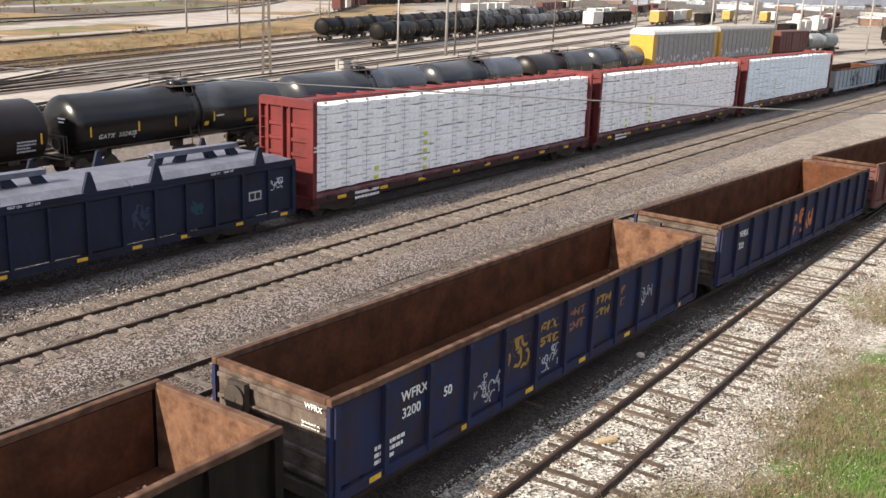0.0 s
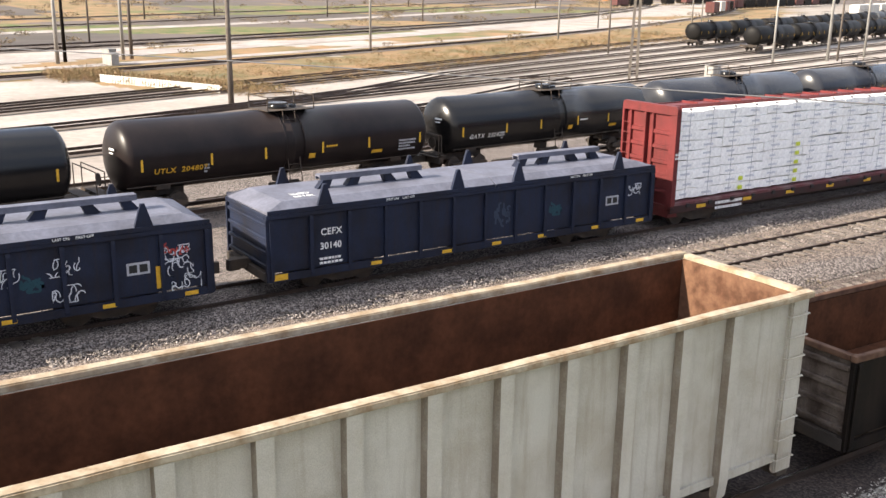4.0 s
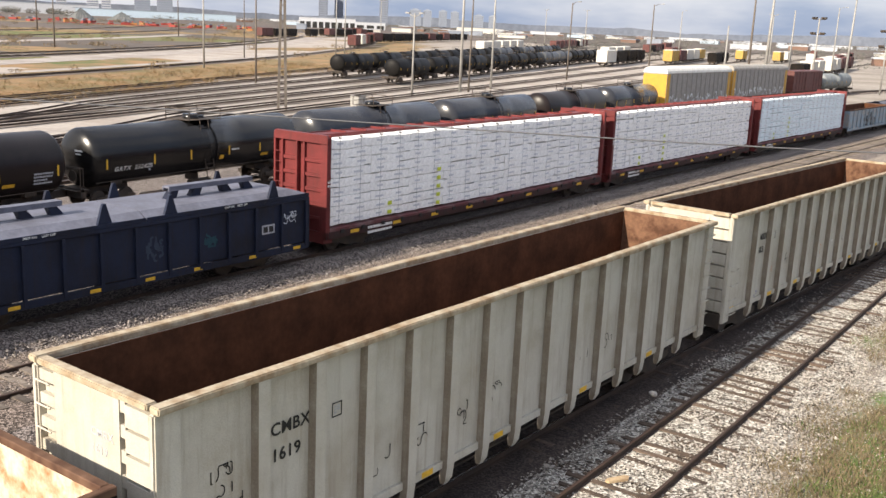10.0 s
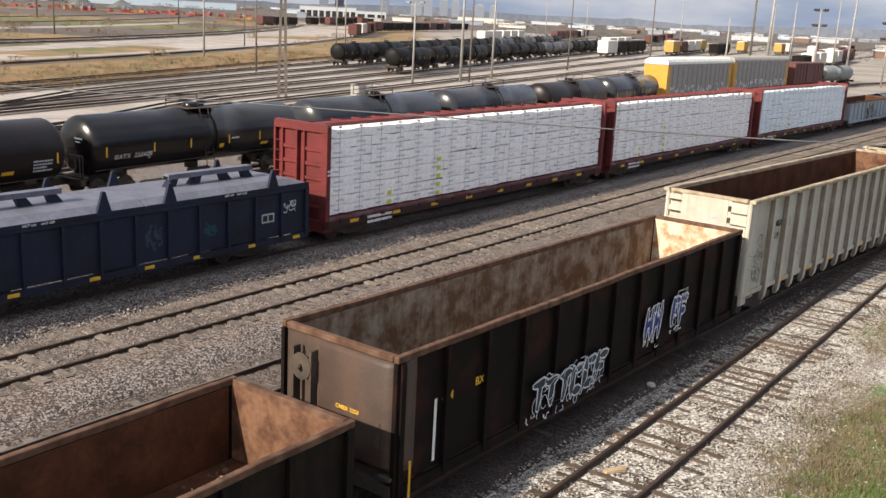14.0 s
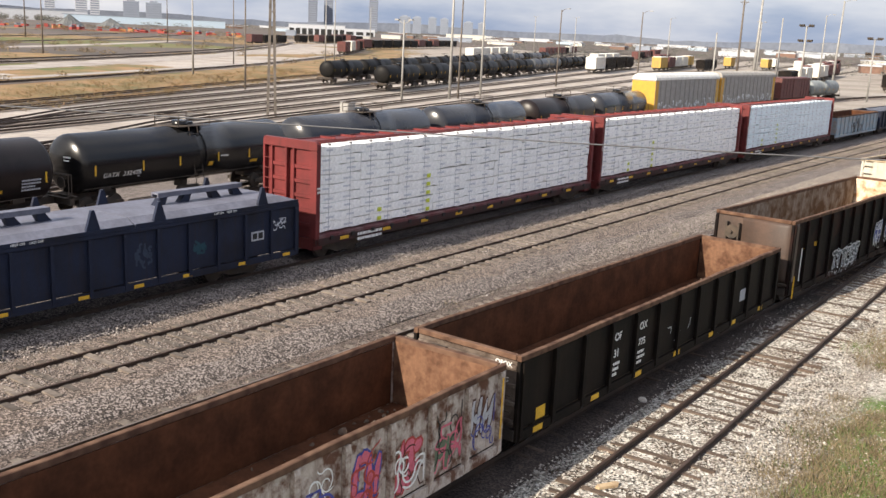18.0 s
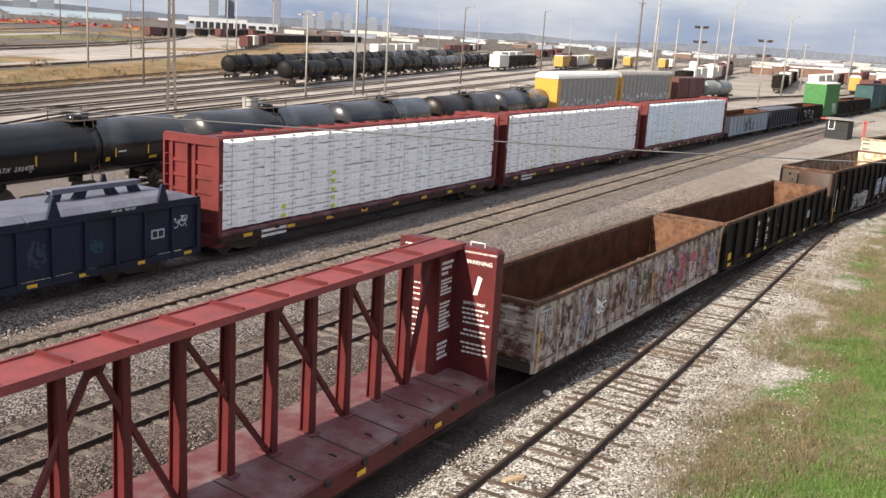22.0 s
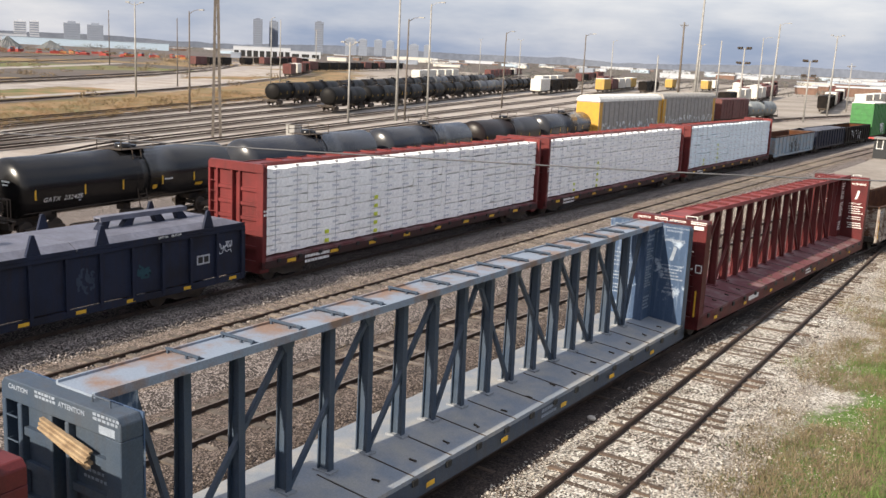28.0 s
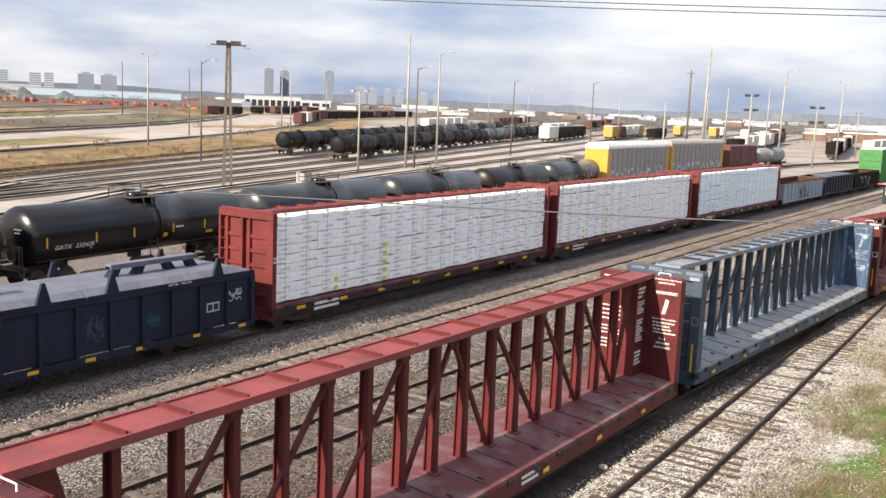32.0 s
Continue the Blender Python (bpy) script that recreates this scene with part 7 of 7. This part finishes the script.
# the concrete mast of two legs with four lamps
mast = thing("light_mast", "tall weathered mast of two joined legs with floodlights", "light mast", "poles across the yard", m=pose(-77.1, 76.4, -0.9, 0, 0, 45))
for sx in (-1, 1):
    part("mast_leg", beam(bmesh.new(), (sx * 0.42, 0, 0), (sx * 0.13, 0, 15.9), 0.24, 0.3), CONCRETE_POLE, mast)
for i in range(9):
    z = 1.2 + 1.7 * i
    part("mast_rung", boxes((-0.38 + 0.015 * z, 0.38 - 0.015 * z, -0.06, 0.06, z, z + 0.12)), CONCRETE_POLE, mast)
part("lamp_bar", boxes((-1.9, 1.9, -0.05, 0.05, 15.55, 15.67)), TRUCK, mast)
for k in (-0.75, 0.75):
    part("floodlight", boxes((k - 0.55, k + 0.55, -0.45, 0.45, 15.6, 16.05)), TRUCK, mast)
for k in (-2.0, 2.0):
    part("lamp_head", boxes((k - 0.35, k + 0.35, -0.15, 0.15, 15.3, 15.45)), GALV, mast)


def cable(label, pts, r):
    """One swept tube through the points."""
    bm, rings = bmesh.new(), []
    for i, p in enumerate(pts):
        t = Vector(pts[min(i + 1, len(pts) - 1)]) - Vector(pts[max(i - 1, 0)])
        m = t.to_track_quat("Z", "Y").to_matrix()
        rings.append([bm.verts.new(Vector(p) + m @ Vector((r * math.cos(1.2566 * k), r * math.sin(1.2566 * k), 0))) for k in range(5)])
    for a, b in zip(rings, rings[1:]):
        for k in range(5):
            bm.faces.new((a[k], a[(k + 1) % 5], b[(k + 1) % 5], b[k])).smooth = True
    return tagged(new("cable", mesh_of(bm, "cable", STRAP)), label, "cable", "overhead cables")


def span(az_list):
    out = []
    for az, el in az_list:
        d = 14 / math.cos(radians(az - 35))
        out.append((-d * math.sin(radians(az)), d * math.cos(radians(az)), CAM_Z + d * math.tan(radians(el))))
    return out


def smooth_el(az, fit):
    u = (az - 45) / 40
    return fit[0] + fit[1] * u + fit[2] * u * u + fit[3] * u ** 3


cable("thin grey overhead cable sagging across the tracks", span([(az, smooth_el(az, (-5.36, 1.45, 1.27, -0.45))) for az in np.linspace(-18, 95, 40)]), 0.011)
cable("thin overhead cable high above the yard", span([(az, 6.25 - 0.0006 * (az - 30) ** 2) for az in np.linspace(-30, 90, 30)]), 0.008)
cable("thin overhead cable high above the yard", span([(az, 6.55 - 0.0007 * (az - 28) ** 2) for az in np.linspace(-30, 90, 30)]), 0.008)


# ---- yard hut, fence, boxes ----
HUT_ROOF = plain("weathered_hut_roof", (0.24, 0.225, 0.21))
HUT_DARK = plain("dark_hut_cladding", (0.02, 0.022, 0.026))
hut = thing("yard_hut", "small dark yard hut with a pale canopy roof", "hut", m=pose(-14.9, 127.0, -0.45, 0, 0, -4))
part("lower_wall", boxes((-2.0, 0.6, -1.6, 1.6, 0, 1.2)), HUT_DARK, hut)
for x0, x1, y0, y1 in ((-2.0, -1.7, -1.6, -1.55), (-0.95, -0.75, -1.6, -1.55), (0.4, 0.6, -1.6, -1.55), (0.55, 0.6, -1.55, 1.6), (-2.0, -1.95, -1.55, 1.6)):
    part("wall_post", boxes((x0, x1, y0, y1, 1.203, 2.5)), HUT_DARK, hut)
glass = part("window", boxes((-1.7, -0.95, -1.58, -1.56, 1.35, 2.45)), BLACK, hut)
for b in ((-1.7, -0.95, -1.62, -1.585, 1.3, 1.38), (-1.7, -0.95, -1.62, -1.585, 2.4, 2.48), (-1.7, -1.62, -1.62, -1.585, 1.38, 2.4), (-1.03, -0.95, -1.62, -1.585, 1.38, 2.4)):
    part("window_frame", boxes(b), WHITE, glass, "white window frame")
part("window", boxes((-0.75, 0.4, -1.58, -1.56, 1.25, 2.48)), BLACK, hut)
part("roof", boxes((-2.5, 2.9, -2.0, 2.0, 2.504, 2.62)), HUT_ROOF, hut, "pale flat canopy roof")
for x in (-2.45, 2.45):
    part("roof_edge", boxes((x - 0.15, x + 0.45, -2.06, -2.004, 2.5, 2.68)), SPRAY_RED, hut, "red end of the roof edge")
part("canopy_post", boxes((2.35, 2.6, -1.8, -1.55, 0, 2.5)), SPRAY_RED, hut, "red canopy post")

fence = thing("low_fence", "long low white slatted fence beside the dirt road", "fence", m=pose(-99, 24.7, -0.78, 0, 0, math.degrees(math.atan2(6.7, 15.6))))
sl = mesh_of(boxes((-0.16, 0.16, -0.03, 0.03, 0, 0.78)), "slat", CREAM)
for i in range(42):
    piece("slat", sl, fence, pose(0.2 + 0.4 * i, 0, 0))
part("fence_rail", boxes((0, 17, 0.032, 0.08, 0.55, 0.64)), CREAM, fence)
for x, y, w, h in ((-119, 31, 1.4, 1.8), (-117.5, 31, 0.9, 1.4), (-76, 88, 1.6, 1.2)):
    bx = thing("signal_cabinet", "pale grey signal cabinet beside the tracks", "cabinet", "signal cabinets", m=pose(x, y, land(x, y), 0, 0, 20))
    part("body", boxes((-w / 2, w / 2, -0.5, 0.5, 0, h)), GALV, bx)
    part("lid", boxes((-w / 2 - 0.05, w / 2 + 0.05, -0.55, 0.55, h + 0.003, h + 0.08)), GALV, bx)


# ---- distance ----
def warehouse(x, y, w, d, h, turn, wall, roof, label, openings=0):
    z = land(x, y) - 0.5
    b = thing("warehouse", label, "building", "far buildings", m=pose(x, y, z, 0, 0, turn))
    part("wall", boxes((-w / 2, w / 2, -d / 2, d / 2, 0, h)), wall, b)
    part("roof", boxes((-w / 2 - 0.4, w / 2 + 0.4, -d / 2 - 0.4, d / 2 + 0.4, h + 0.01, h + 0.8)), roof, b)
    if openings:
        me = mesh_of(boxes((-0.36 * w / openings, 0.36 * w / openings, -0.3, 0.02, 0, h * 0.6)), "door", BLACK)
        for i in range(openings):
            piece("door", me, b, pose(-w / 2 + w * (i + 0.5) / openings, -d / 2, 0.2))
    return b


def at(az, r):
    return -r * math.sin(radians(az)), r * math.cos(radians(az))


def tower(az, r, w, h, mat, floors, label):
    x, y = at(az, r)
    t = thing("tower_block", label, "building", "far buildings", m=pose(x, y, land(x, y) - 1, 0, 0, az))
    part("wall", boxes((-w / 2, w / 2, -w / 2, w / 2, 0, h)), mat, t)
    part("plant_room", boxes((-w / 4, w / 4, -w / 4, w / 4, h, h + w * 0.12)), mat, t)
    wm = mesh_of(boxes((-w * 0.45, w * 0.45, -0.6, 0.1, -0.25 * h / floors, 0.25 * h / floors)), "window_band", HAZE_BAND)
    for i in range(floors):
        piece("window_band", wm, t, pose(0, -w / 2, h * (i + 0.6) / (floors + 0.3)))
    return t


WALL_WHITE = plain("white_cladding", (0.50, 0.52, 0.56))
WALL_BLUE = plain("pale_blue_cladding", (0.42, 0.52, 0.62))
# distance haze is put into these blue-grey base colours; there is no volume
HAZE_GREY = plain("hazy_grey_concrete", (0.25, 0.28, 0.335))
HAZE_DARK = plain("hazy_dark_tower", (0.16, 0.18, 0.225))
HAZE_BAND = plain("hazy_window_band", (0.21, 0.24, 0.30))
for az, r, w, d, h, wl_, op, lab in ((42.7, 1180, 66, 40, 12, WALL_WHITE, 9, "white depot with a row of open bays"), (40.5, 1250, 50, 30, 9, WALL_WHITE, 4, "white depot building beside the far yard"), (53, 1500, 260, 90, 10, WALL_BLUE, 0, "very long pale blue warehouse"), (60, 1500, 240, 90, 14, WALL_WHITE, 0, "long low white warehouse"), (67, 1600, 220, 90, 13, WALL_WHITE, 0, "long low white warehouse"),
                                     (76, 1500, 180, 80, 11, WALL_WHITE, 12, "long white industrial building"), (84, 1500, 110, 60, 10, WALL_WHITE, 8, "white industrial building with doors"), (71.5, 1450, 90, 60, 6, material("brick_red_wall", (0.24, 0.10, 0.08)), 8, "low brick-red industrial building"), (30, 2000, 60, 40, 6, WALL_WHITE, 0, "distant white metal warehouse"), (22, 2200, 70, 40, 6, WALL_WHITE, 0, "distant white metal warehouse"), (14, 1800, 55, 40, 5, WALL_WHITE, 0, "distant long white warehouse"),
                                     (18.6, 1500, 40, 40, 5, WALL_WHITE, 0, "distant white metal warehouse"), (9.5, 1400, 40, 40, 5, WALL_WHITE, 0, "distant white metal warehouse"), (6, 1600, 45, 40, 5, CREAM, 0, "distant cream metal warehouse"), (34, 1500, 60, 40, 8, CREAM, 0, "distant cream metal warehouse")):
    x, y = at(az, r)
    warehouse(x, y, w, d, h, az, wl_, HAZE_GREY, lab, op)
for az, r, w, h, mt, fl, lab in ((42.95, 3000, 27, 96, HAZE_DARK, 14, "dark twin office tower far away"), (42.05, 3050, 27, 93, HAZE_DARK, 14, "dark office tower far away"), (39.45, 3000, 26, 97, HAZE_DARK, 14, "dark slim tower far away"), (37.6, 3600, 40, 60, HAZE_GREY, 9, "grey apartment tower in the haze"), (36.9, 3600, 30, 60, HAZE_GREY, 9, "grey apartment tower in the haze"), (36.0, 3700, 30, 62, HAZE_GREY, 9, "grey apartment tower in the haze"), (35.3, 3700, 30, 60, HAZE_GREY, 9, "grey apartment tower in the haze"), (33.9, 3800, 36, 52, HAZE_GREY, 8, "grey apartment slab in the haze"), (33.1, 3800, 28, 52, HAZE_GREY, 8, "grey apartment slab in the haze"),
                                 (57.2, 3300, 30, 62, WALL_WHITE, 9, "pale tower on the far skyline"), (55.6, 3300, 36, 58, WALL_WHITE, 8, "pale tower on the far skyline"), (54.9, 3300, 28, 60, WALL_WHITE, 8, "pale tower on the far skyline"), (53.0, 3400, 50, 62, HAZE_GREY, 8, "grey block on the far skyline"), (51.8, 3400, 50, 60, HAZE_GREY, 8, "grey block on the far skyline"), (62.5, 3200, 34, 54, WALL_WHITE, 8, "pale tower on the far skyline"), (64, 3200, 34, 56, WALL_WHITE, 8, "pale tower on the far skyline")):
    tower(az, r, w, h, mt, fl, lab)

# small distant sheds
rnd = random.Random(5)
shed_mats = (WALL_WHITE, CREAM, HAZE_GREY, material("shed_brown", (0.20, 0.12, 0.09)), WALL_BLUE)
for i in range(170):
    az, r = rnd.uniform(-6, 48), rnd.uniform(450, 2600)
    if az > 12 and r < 900:
        continue
    x, y = at(az, r)
    warehouse(x, y, rnd.uniform(8, 34), rnd.uniform(8, 20), rnd.uniform(2.5, 5), az + rnd.uniform(-15, 15), rnd.choice(shed_mats), rnd.choice((HAZE_GREY, WALL_WHITE)), "small shed on the far edge of the yard")

# piles and red machinery at the far works yard
PILE = material("dark_gravel_pile", (0.11, 0.12, 0.125), (0.16, 0.16, 0.155), 1.0, scale=0.2)
for az, r, rad_, h in ((56.2, 980, 13, 10), (54.1, 980, 14, 8)):
    x, y = at(az, r)
    bm = bmesh.new()
    bmesh.ops.create_cone(bm, segments=22, radius1=rad_, radius2=0.6, depth=h, cap_ends=True, matrix=Matrix.Translation((0, 0, h / 2)))
    bmesh.ops.subdivide_edges(bm, edges=list(bm.edges), cuts=2)
    for v in bm.verts:
        v.co += Vector((noise.noise(v.co * 0.15), noise.noise(v.co * 0.15 + Vector((9, 0, 0))), 0)) * 2.2
    ob = new("spoil_heap", mesh_of(bm, "spoil_heap", PILE))
    ob.matrix_basis = pose(x, y, land(x, y))
    tagged(ob, "dark conical spoil heap in the far works yard", "spoil heap", "spoil heaps")
RED_M = plain("orange_red_machine", (0.30, 0.05, 0.04))
ORG_M = plain("orange_machine", (0.42, 0.19, 0.07))
for i in range(60):
    az, r = rnd.uniform(47, 62), rnd.uniform(660, 760)
    x, y = at(az, r)
    w = rnd.uniform(2.5, 6)
    m = thing("works_machine", "orange-red machine parked in the far works yard", "machine", "machines in the works yard", m=pose(x, y, land(x, y), 0, 0, rnd.uniform(0, 180)))
    part("body", boxes((-w / 2, w / 2, -1.3, 1.3, 0.4, rnd.uniform(1.3, 2.2))), rnd.choice((RED_M, RED_M, ORG_M)), m)
    part("cab", boxes((-w / 2, -w / 2 + 1.8, -1.2, 1.2, 2.204, 2.9)), rnd.choice((HAZE_DARK, RED_M)), m)
for az0, az1, r in ((49.5, 58, 640), (62.5, 68.5, 560)):
    bm = bmesh.new()
    k = int((az1 - az0) * 4)
    for i in range(k):
        (xa, ya), (xb, yb) = at(az0 + (az1 - az0) * i / k, r), at(az0 + (az1 - az0) * (i + 0.9) / k, r)
        beam(bm, (xa, ya, land(xa, ya) + 1.0), (xb, yb, land(xb, yb) + 1.0), 1.8, 0.3)
    tagged(new("barrier_wall", mesh_of(bm, "barrier_wall", RED_M)), "orange-red plastic barrier line at the works yard", "barrier")


# hills and tree belts
def hills(name, az0, az1, r, h0, mat, label, seed):
    v, f = [], []
    n = 160
    for i in range(n + 1):
        az = az0 + (az1 - az0) * i / n
        x, y = at(az, r)
        h = h0 * (0.7 + 0.5 * noise.noise((az * 0.12, seed, 0)) + 0.2 * noise.noise((az * 0.7, seed, 2)))
        v += [(x, y, -30), (x, y, 24 + h), (x * 1.15, y * 1.15, -30)]
    for i in range(n):
        a = i * 3
        f += [(a, a + 3, a + 4, a + 1), (a + 1, a + 4, a + 5, a + 2)]
    m = bpy.data.meshes.new(name)
    m.from_pydata(v, [], f)
    m.materials.append(mat)
    return tagged(new(name, m), label, "hills", kind="structure")


# the hills' blue-grey has the distance haze painted into it
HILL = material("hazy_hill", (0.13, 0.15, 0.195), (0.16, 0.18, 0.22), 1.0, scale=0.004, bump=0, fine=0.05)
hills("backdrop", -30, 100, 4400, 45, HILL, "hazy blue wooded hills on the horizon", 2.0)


def clump_belt(name, spots, label, mat, seed):
    """Shrubs and tree crowns as many small leaf flakes."""
    rng = np.random.default_rng(seed)
    vs, fs = [], []
    for x, y, w, h, n in spots:
        z = land(x, y)
        c = rng.normal(0, 1, (n, 3))
        c /= np.maximum(np.linalg.norm(c, axis=1, keepdims=True), 1e-6)
        c *= rng.uniform(0.35, 1.0, (n, 1)) ** 0.5
        c = c * (w / 2, w / 2, h / 2) + (x, y, z + h * 0.48)
        d = rng.normal(0, 1, (n, 3, 3)) * (min(w * 0.04, h * 0.11, 0.55 if n > 400 else 9))
        base = len(vs)
        for i in range(n):
            for k in range(3):
                vs.append(tuple(c[i] + d[i, k]))
            fs.append((base + 3 * i, base + 3 * i + 1, base + 3 * i + 2))
    m = bpy.data.meshes.new(name)
    m.from_pydata(vs, [], fs)
    m.materials.append(mat)
    return tagged(new(name, m), label, "shrubs", kind="stuff")


SHRUB = material("autumn_shrub", (0.16, 0.125, 0.08), (0.19, 0.14, 0.085), 0.95, scale=0.5, island=0.4, bump=0)
FAR_TREE = material("far_trees", (0.12, 0.125, 0.115), (0.16, 0.145, 0.125), 0.95, scale=0.05, island=0.3, bump=0)
sp = []
for i in range(900):
    az, r = rnd.uniform(42, 98), rnd.uniform(130, 900)
    x, y = at(az, r)
    if soil_kind(x, y) in (2, 5, 3) and noise.noise((x / 50, y / 50, 5)) > -0.1:
        sp.append((x, y, rnd.uniform(1.2, 3.0) * (1 + r / 300), rnd.uniform(0.4, 0.9) * (1 + r / 400), 130))
clump_belt("shrubs", sp, "dry autumn shrubs across the waste ground", SHRUB, 3)
sp = []
for i in range(620):
    az, r = rnd.uniform(-5, 34), rnd.uniform(380, 1500)
    x, y = at(az, r)
    sp.append((x, y, rnd.uniform(3, 12), rnd.uniform(1.2, 3.4), 70))
for i in range(420):
    az, r = rnd.uniform(-4, 96), rnd.uniform(1100, 2900)
    x, y = at(az, r)
    sp.append((x, y, rnd.uniform(14, 45), rnd.uniform(3, 6.5), 110))
for i in range(240):
    az, r = rnd.uniform(57, 97), rnd.uniform(1300, 1900)
    x, y = at(az, r)
    sp.append((x, y, rnd.uniform(14, 30), rnd.uniform(4, 9), 420))
clump_belt("far_trees", sp, "distant belts of bare autumn trees", FAR_TREE, 4)
sp = [(-81 - 0.42 * d + rnd.uniform(-1, 0) * 22, 30 + d, rnd.uniform(0.5, 1.8), rnd.uniform(0.25, 0.7), 50) for d in [rnd.uniform(0, 130) for _ in range(1500)]]
for i in range(420):
    u = rnd.uniform(-3, 20)
    sp.append((-99 + 0.92 * u + rnd.uniform(-3.5, 3.0), 24.7 + 0.39 * u + rnd.uniform(0.2, 6.0), rnd.uniform(0.5, 1.6), rnd.uniform(0.4, 1.0), 60))
for i in range(260):
    sp.append((rnd.uniform(-108, -99), rnd.uniform(21, 28), rnd.uniform(0.6, 1.8), rnd.uniform(0.5, 1.3), 60))
clump_belt("dry_weeds", [s for s in sp if soil_kind(s[0], s[1]) in (1, 2)], "dry orange-brown weeds beside the yard", material("dry_weed", (0.24, 0.15, 0.08), (0.14, 0.12, 0.055), 0.95, island=0.4, bump=0), 6)
clump_belt("weed_tuft", [(-17.9, 26.4, 0.5, 0.35, 60), (-17.2, 33.5, 0.4, 0.45, 60), (-15.4, 44, 0.5, 0.3, 60)] + [(-18.4 + 3.2 * ((k * 37) % 17) / 17, 20 + 3.1 * k, 0.25 + 0.06 * (k % 5), 0.2 + 0.05 * (k % 4), 50) for k in range(14)], "small dry weeds growing in the ballast", BLADE_DRY, 8)


def blades(name, n, mat, want, seed, label, tall_=0.16, wide=0.011):
    """Grass in tufts: each tuft is a ring of leaning blades of its own height."""
    rng = np.random.default_rng(seed)
    vs, fs = [], []
    while len(fs) < n:
        cx, cy = rng.uniform(-6.6, 4.0), 14 + 50 * rng.random() ** 1.6
        g = noise.noise((cx * 0.35, cy * 0.22, 11)) + 0.45 * noise.noise((cx * 1.1, cy * 0.8, 4)) + 0.12 * (cx + 4.4)
        if not want(g, cx, rng.random()):
            continue
        r, lush = rng.uniform(0.06, 0.26), rng.lognormal(0, 0.35)
        for _ in range(int(6 + 60 * r)):
            x, y = cx + rng.normal(0, r), cy + rng.normal(0, r)
            z, a, h = land(x, y), rng.uniform(0, 6.28), tall_ * lush * rng.uniform(0.4, 1.3)
            dx, dy = wide * math.cos(a), wide * math.sin(a)
            lx, ly = rng.normal(0, 0.45, 2) * h + 0.25 * h * np.array((x - cx, y - cy)) / r
            k = len(vs)
            vs += [(x - dx, y - dy, z - 0.01), (x + dx, y + dy, z - 0.01), (x + lx, y + ly, z + h)]
            fs.append((k, k + 1, k + 2))
    m = bpy.data.meshes.new(name)
    m.from_pydata(vs, [], fs)
    m.materials.append(mat)
    return tagged(new(name, m), label, "grass", kind="stuff")


blades("green_grass", 170000, BLADE, lambda g, x, u: g > 0.02 + 0.38 * u, 21, "patches of green grass on the verge", 0.10, 0.013)
blades("dry_grass", 90000, BLADE_DRY, lambda g, x, u: -0.25 + 0.35 * u < g < 0.45 and u < 0.6, 22, "dry straw-coloured grass on the verge", 0.10, 0.011)
blades("brown_weeds", 22000, SHRUB, lambda g, x, u: 0.0 < g < 0.3 and u < 0.25, 23, "dead brown weeds among the verge grass", 0.20, 0.009)
stones("limestone_stones", 16000, spot_between(-1.0, 2.3, 14, 60, None, slanted(-5.2, 0, 0)), 0.02, STONE_WHITE, "white gravel scattered over the verge", 9)
bm = bmesh.new()
bmesh.ops.create_icosphere(bm, subdivisions=2, radius=0.11, matrix=Matrix.Diagonal((1.2, 1, 0.7, 1)))
for v in bm.verts:
    v.co *= 1 + 0.3 * noise.noise(v.co * 6)
ob = tagged(new("stone_block", mesh_of(bm, "stone_block", STONE_WHITE)), "single white stone lying beside the track", "stone")
ob.matrix_basis = pose(-9.55, 23.8, -0.92)


plank = thing("broken_plank", "pale splintered plank lying between the siding rails", "plank", m=pose(-7.95, 18.3, -0.93, 3, 2, 62))
part("board", extrude_poly(bmesh.new(), [(-0.28, -0.07), (0.22, -0.09), (0.31, 0.0), (0.25, 0.08), (-0.26, 0.06), (-0.33, 0.01)], "z", 0, 0.06), material("split_timber", (0.48, 0.36, 0.22), (0.34, 0.24, 0.14), 0.9, scale=6), plank)


# ---- everything that moves ----
def motions():
    for car, s0 in MOVING:
        rows = []
        for k in range(33):
            x, y, a = moving_line(s0 + run(k))
            rows.append((float(k), pose(x, y, RUN_Z, 0, 0, math.degrees(a))))
        walk(car, rows)


motions()
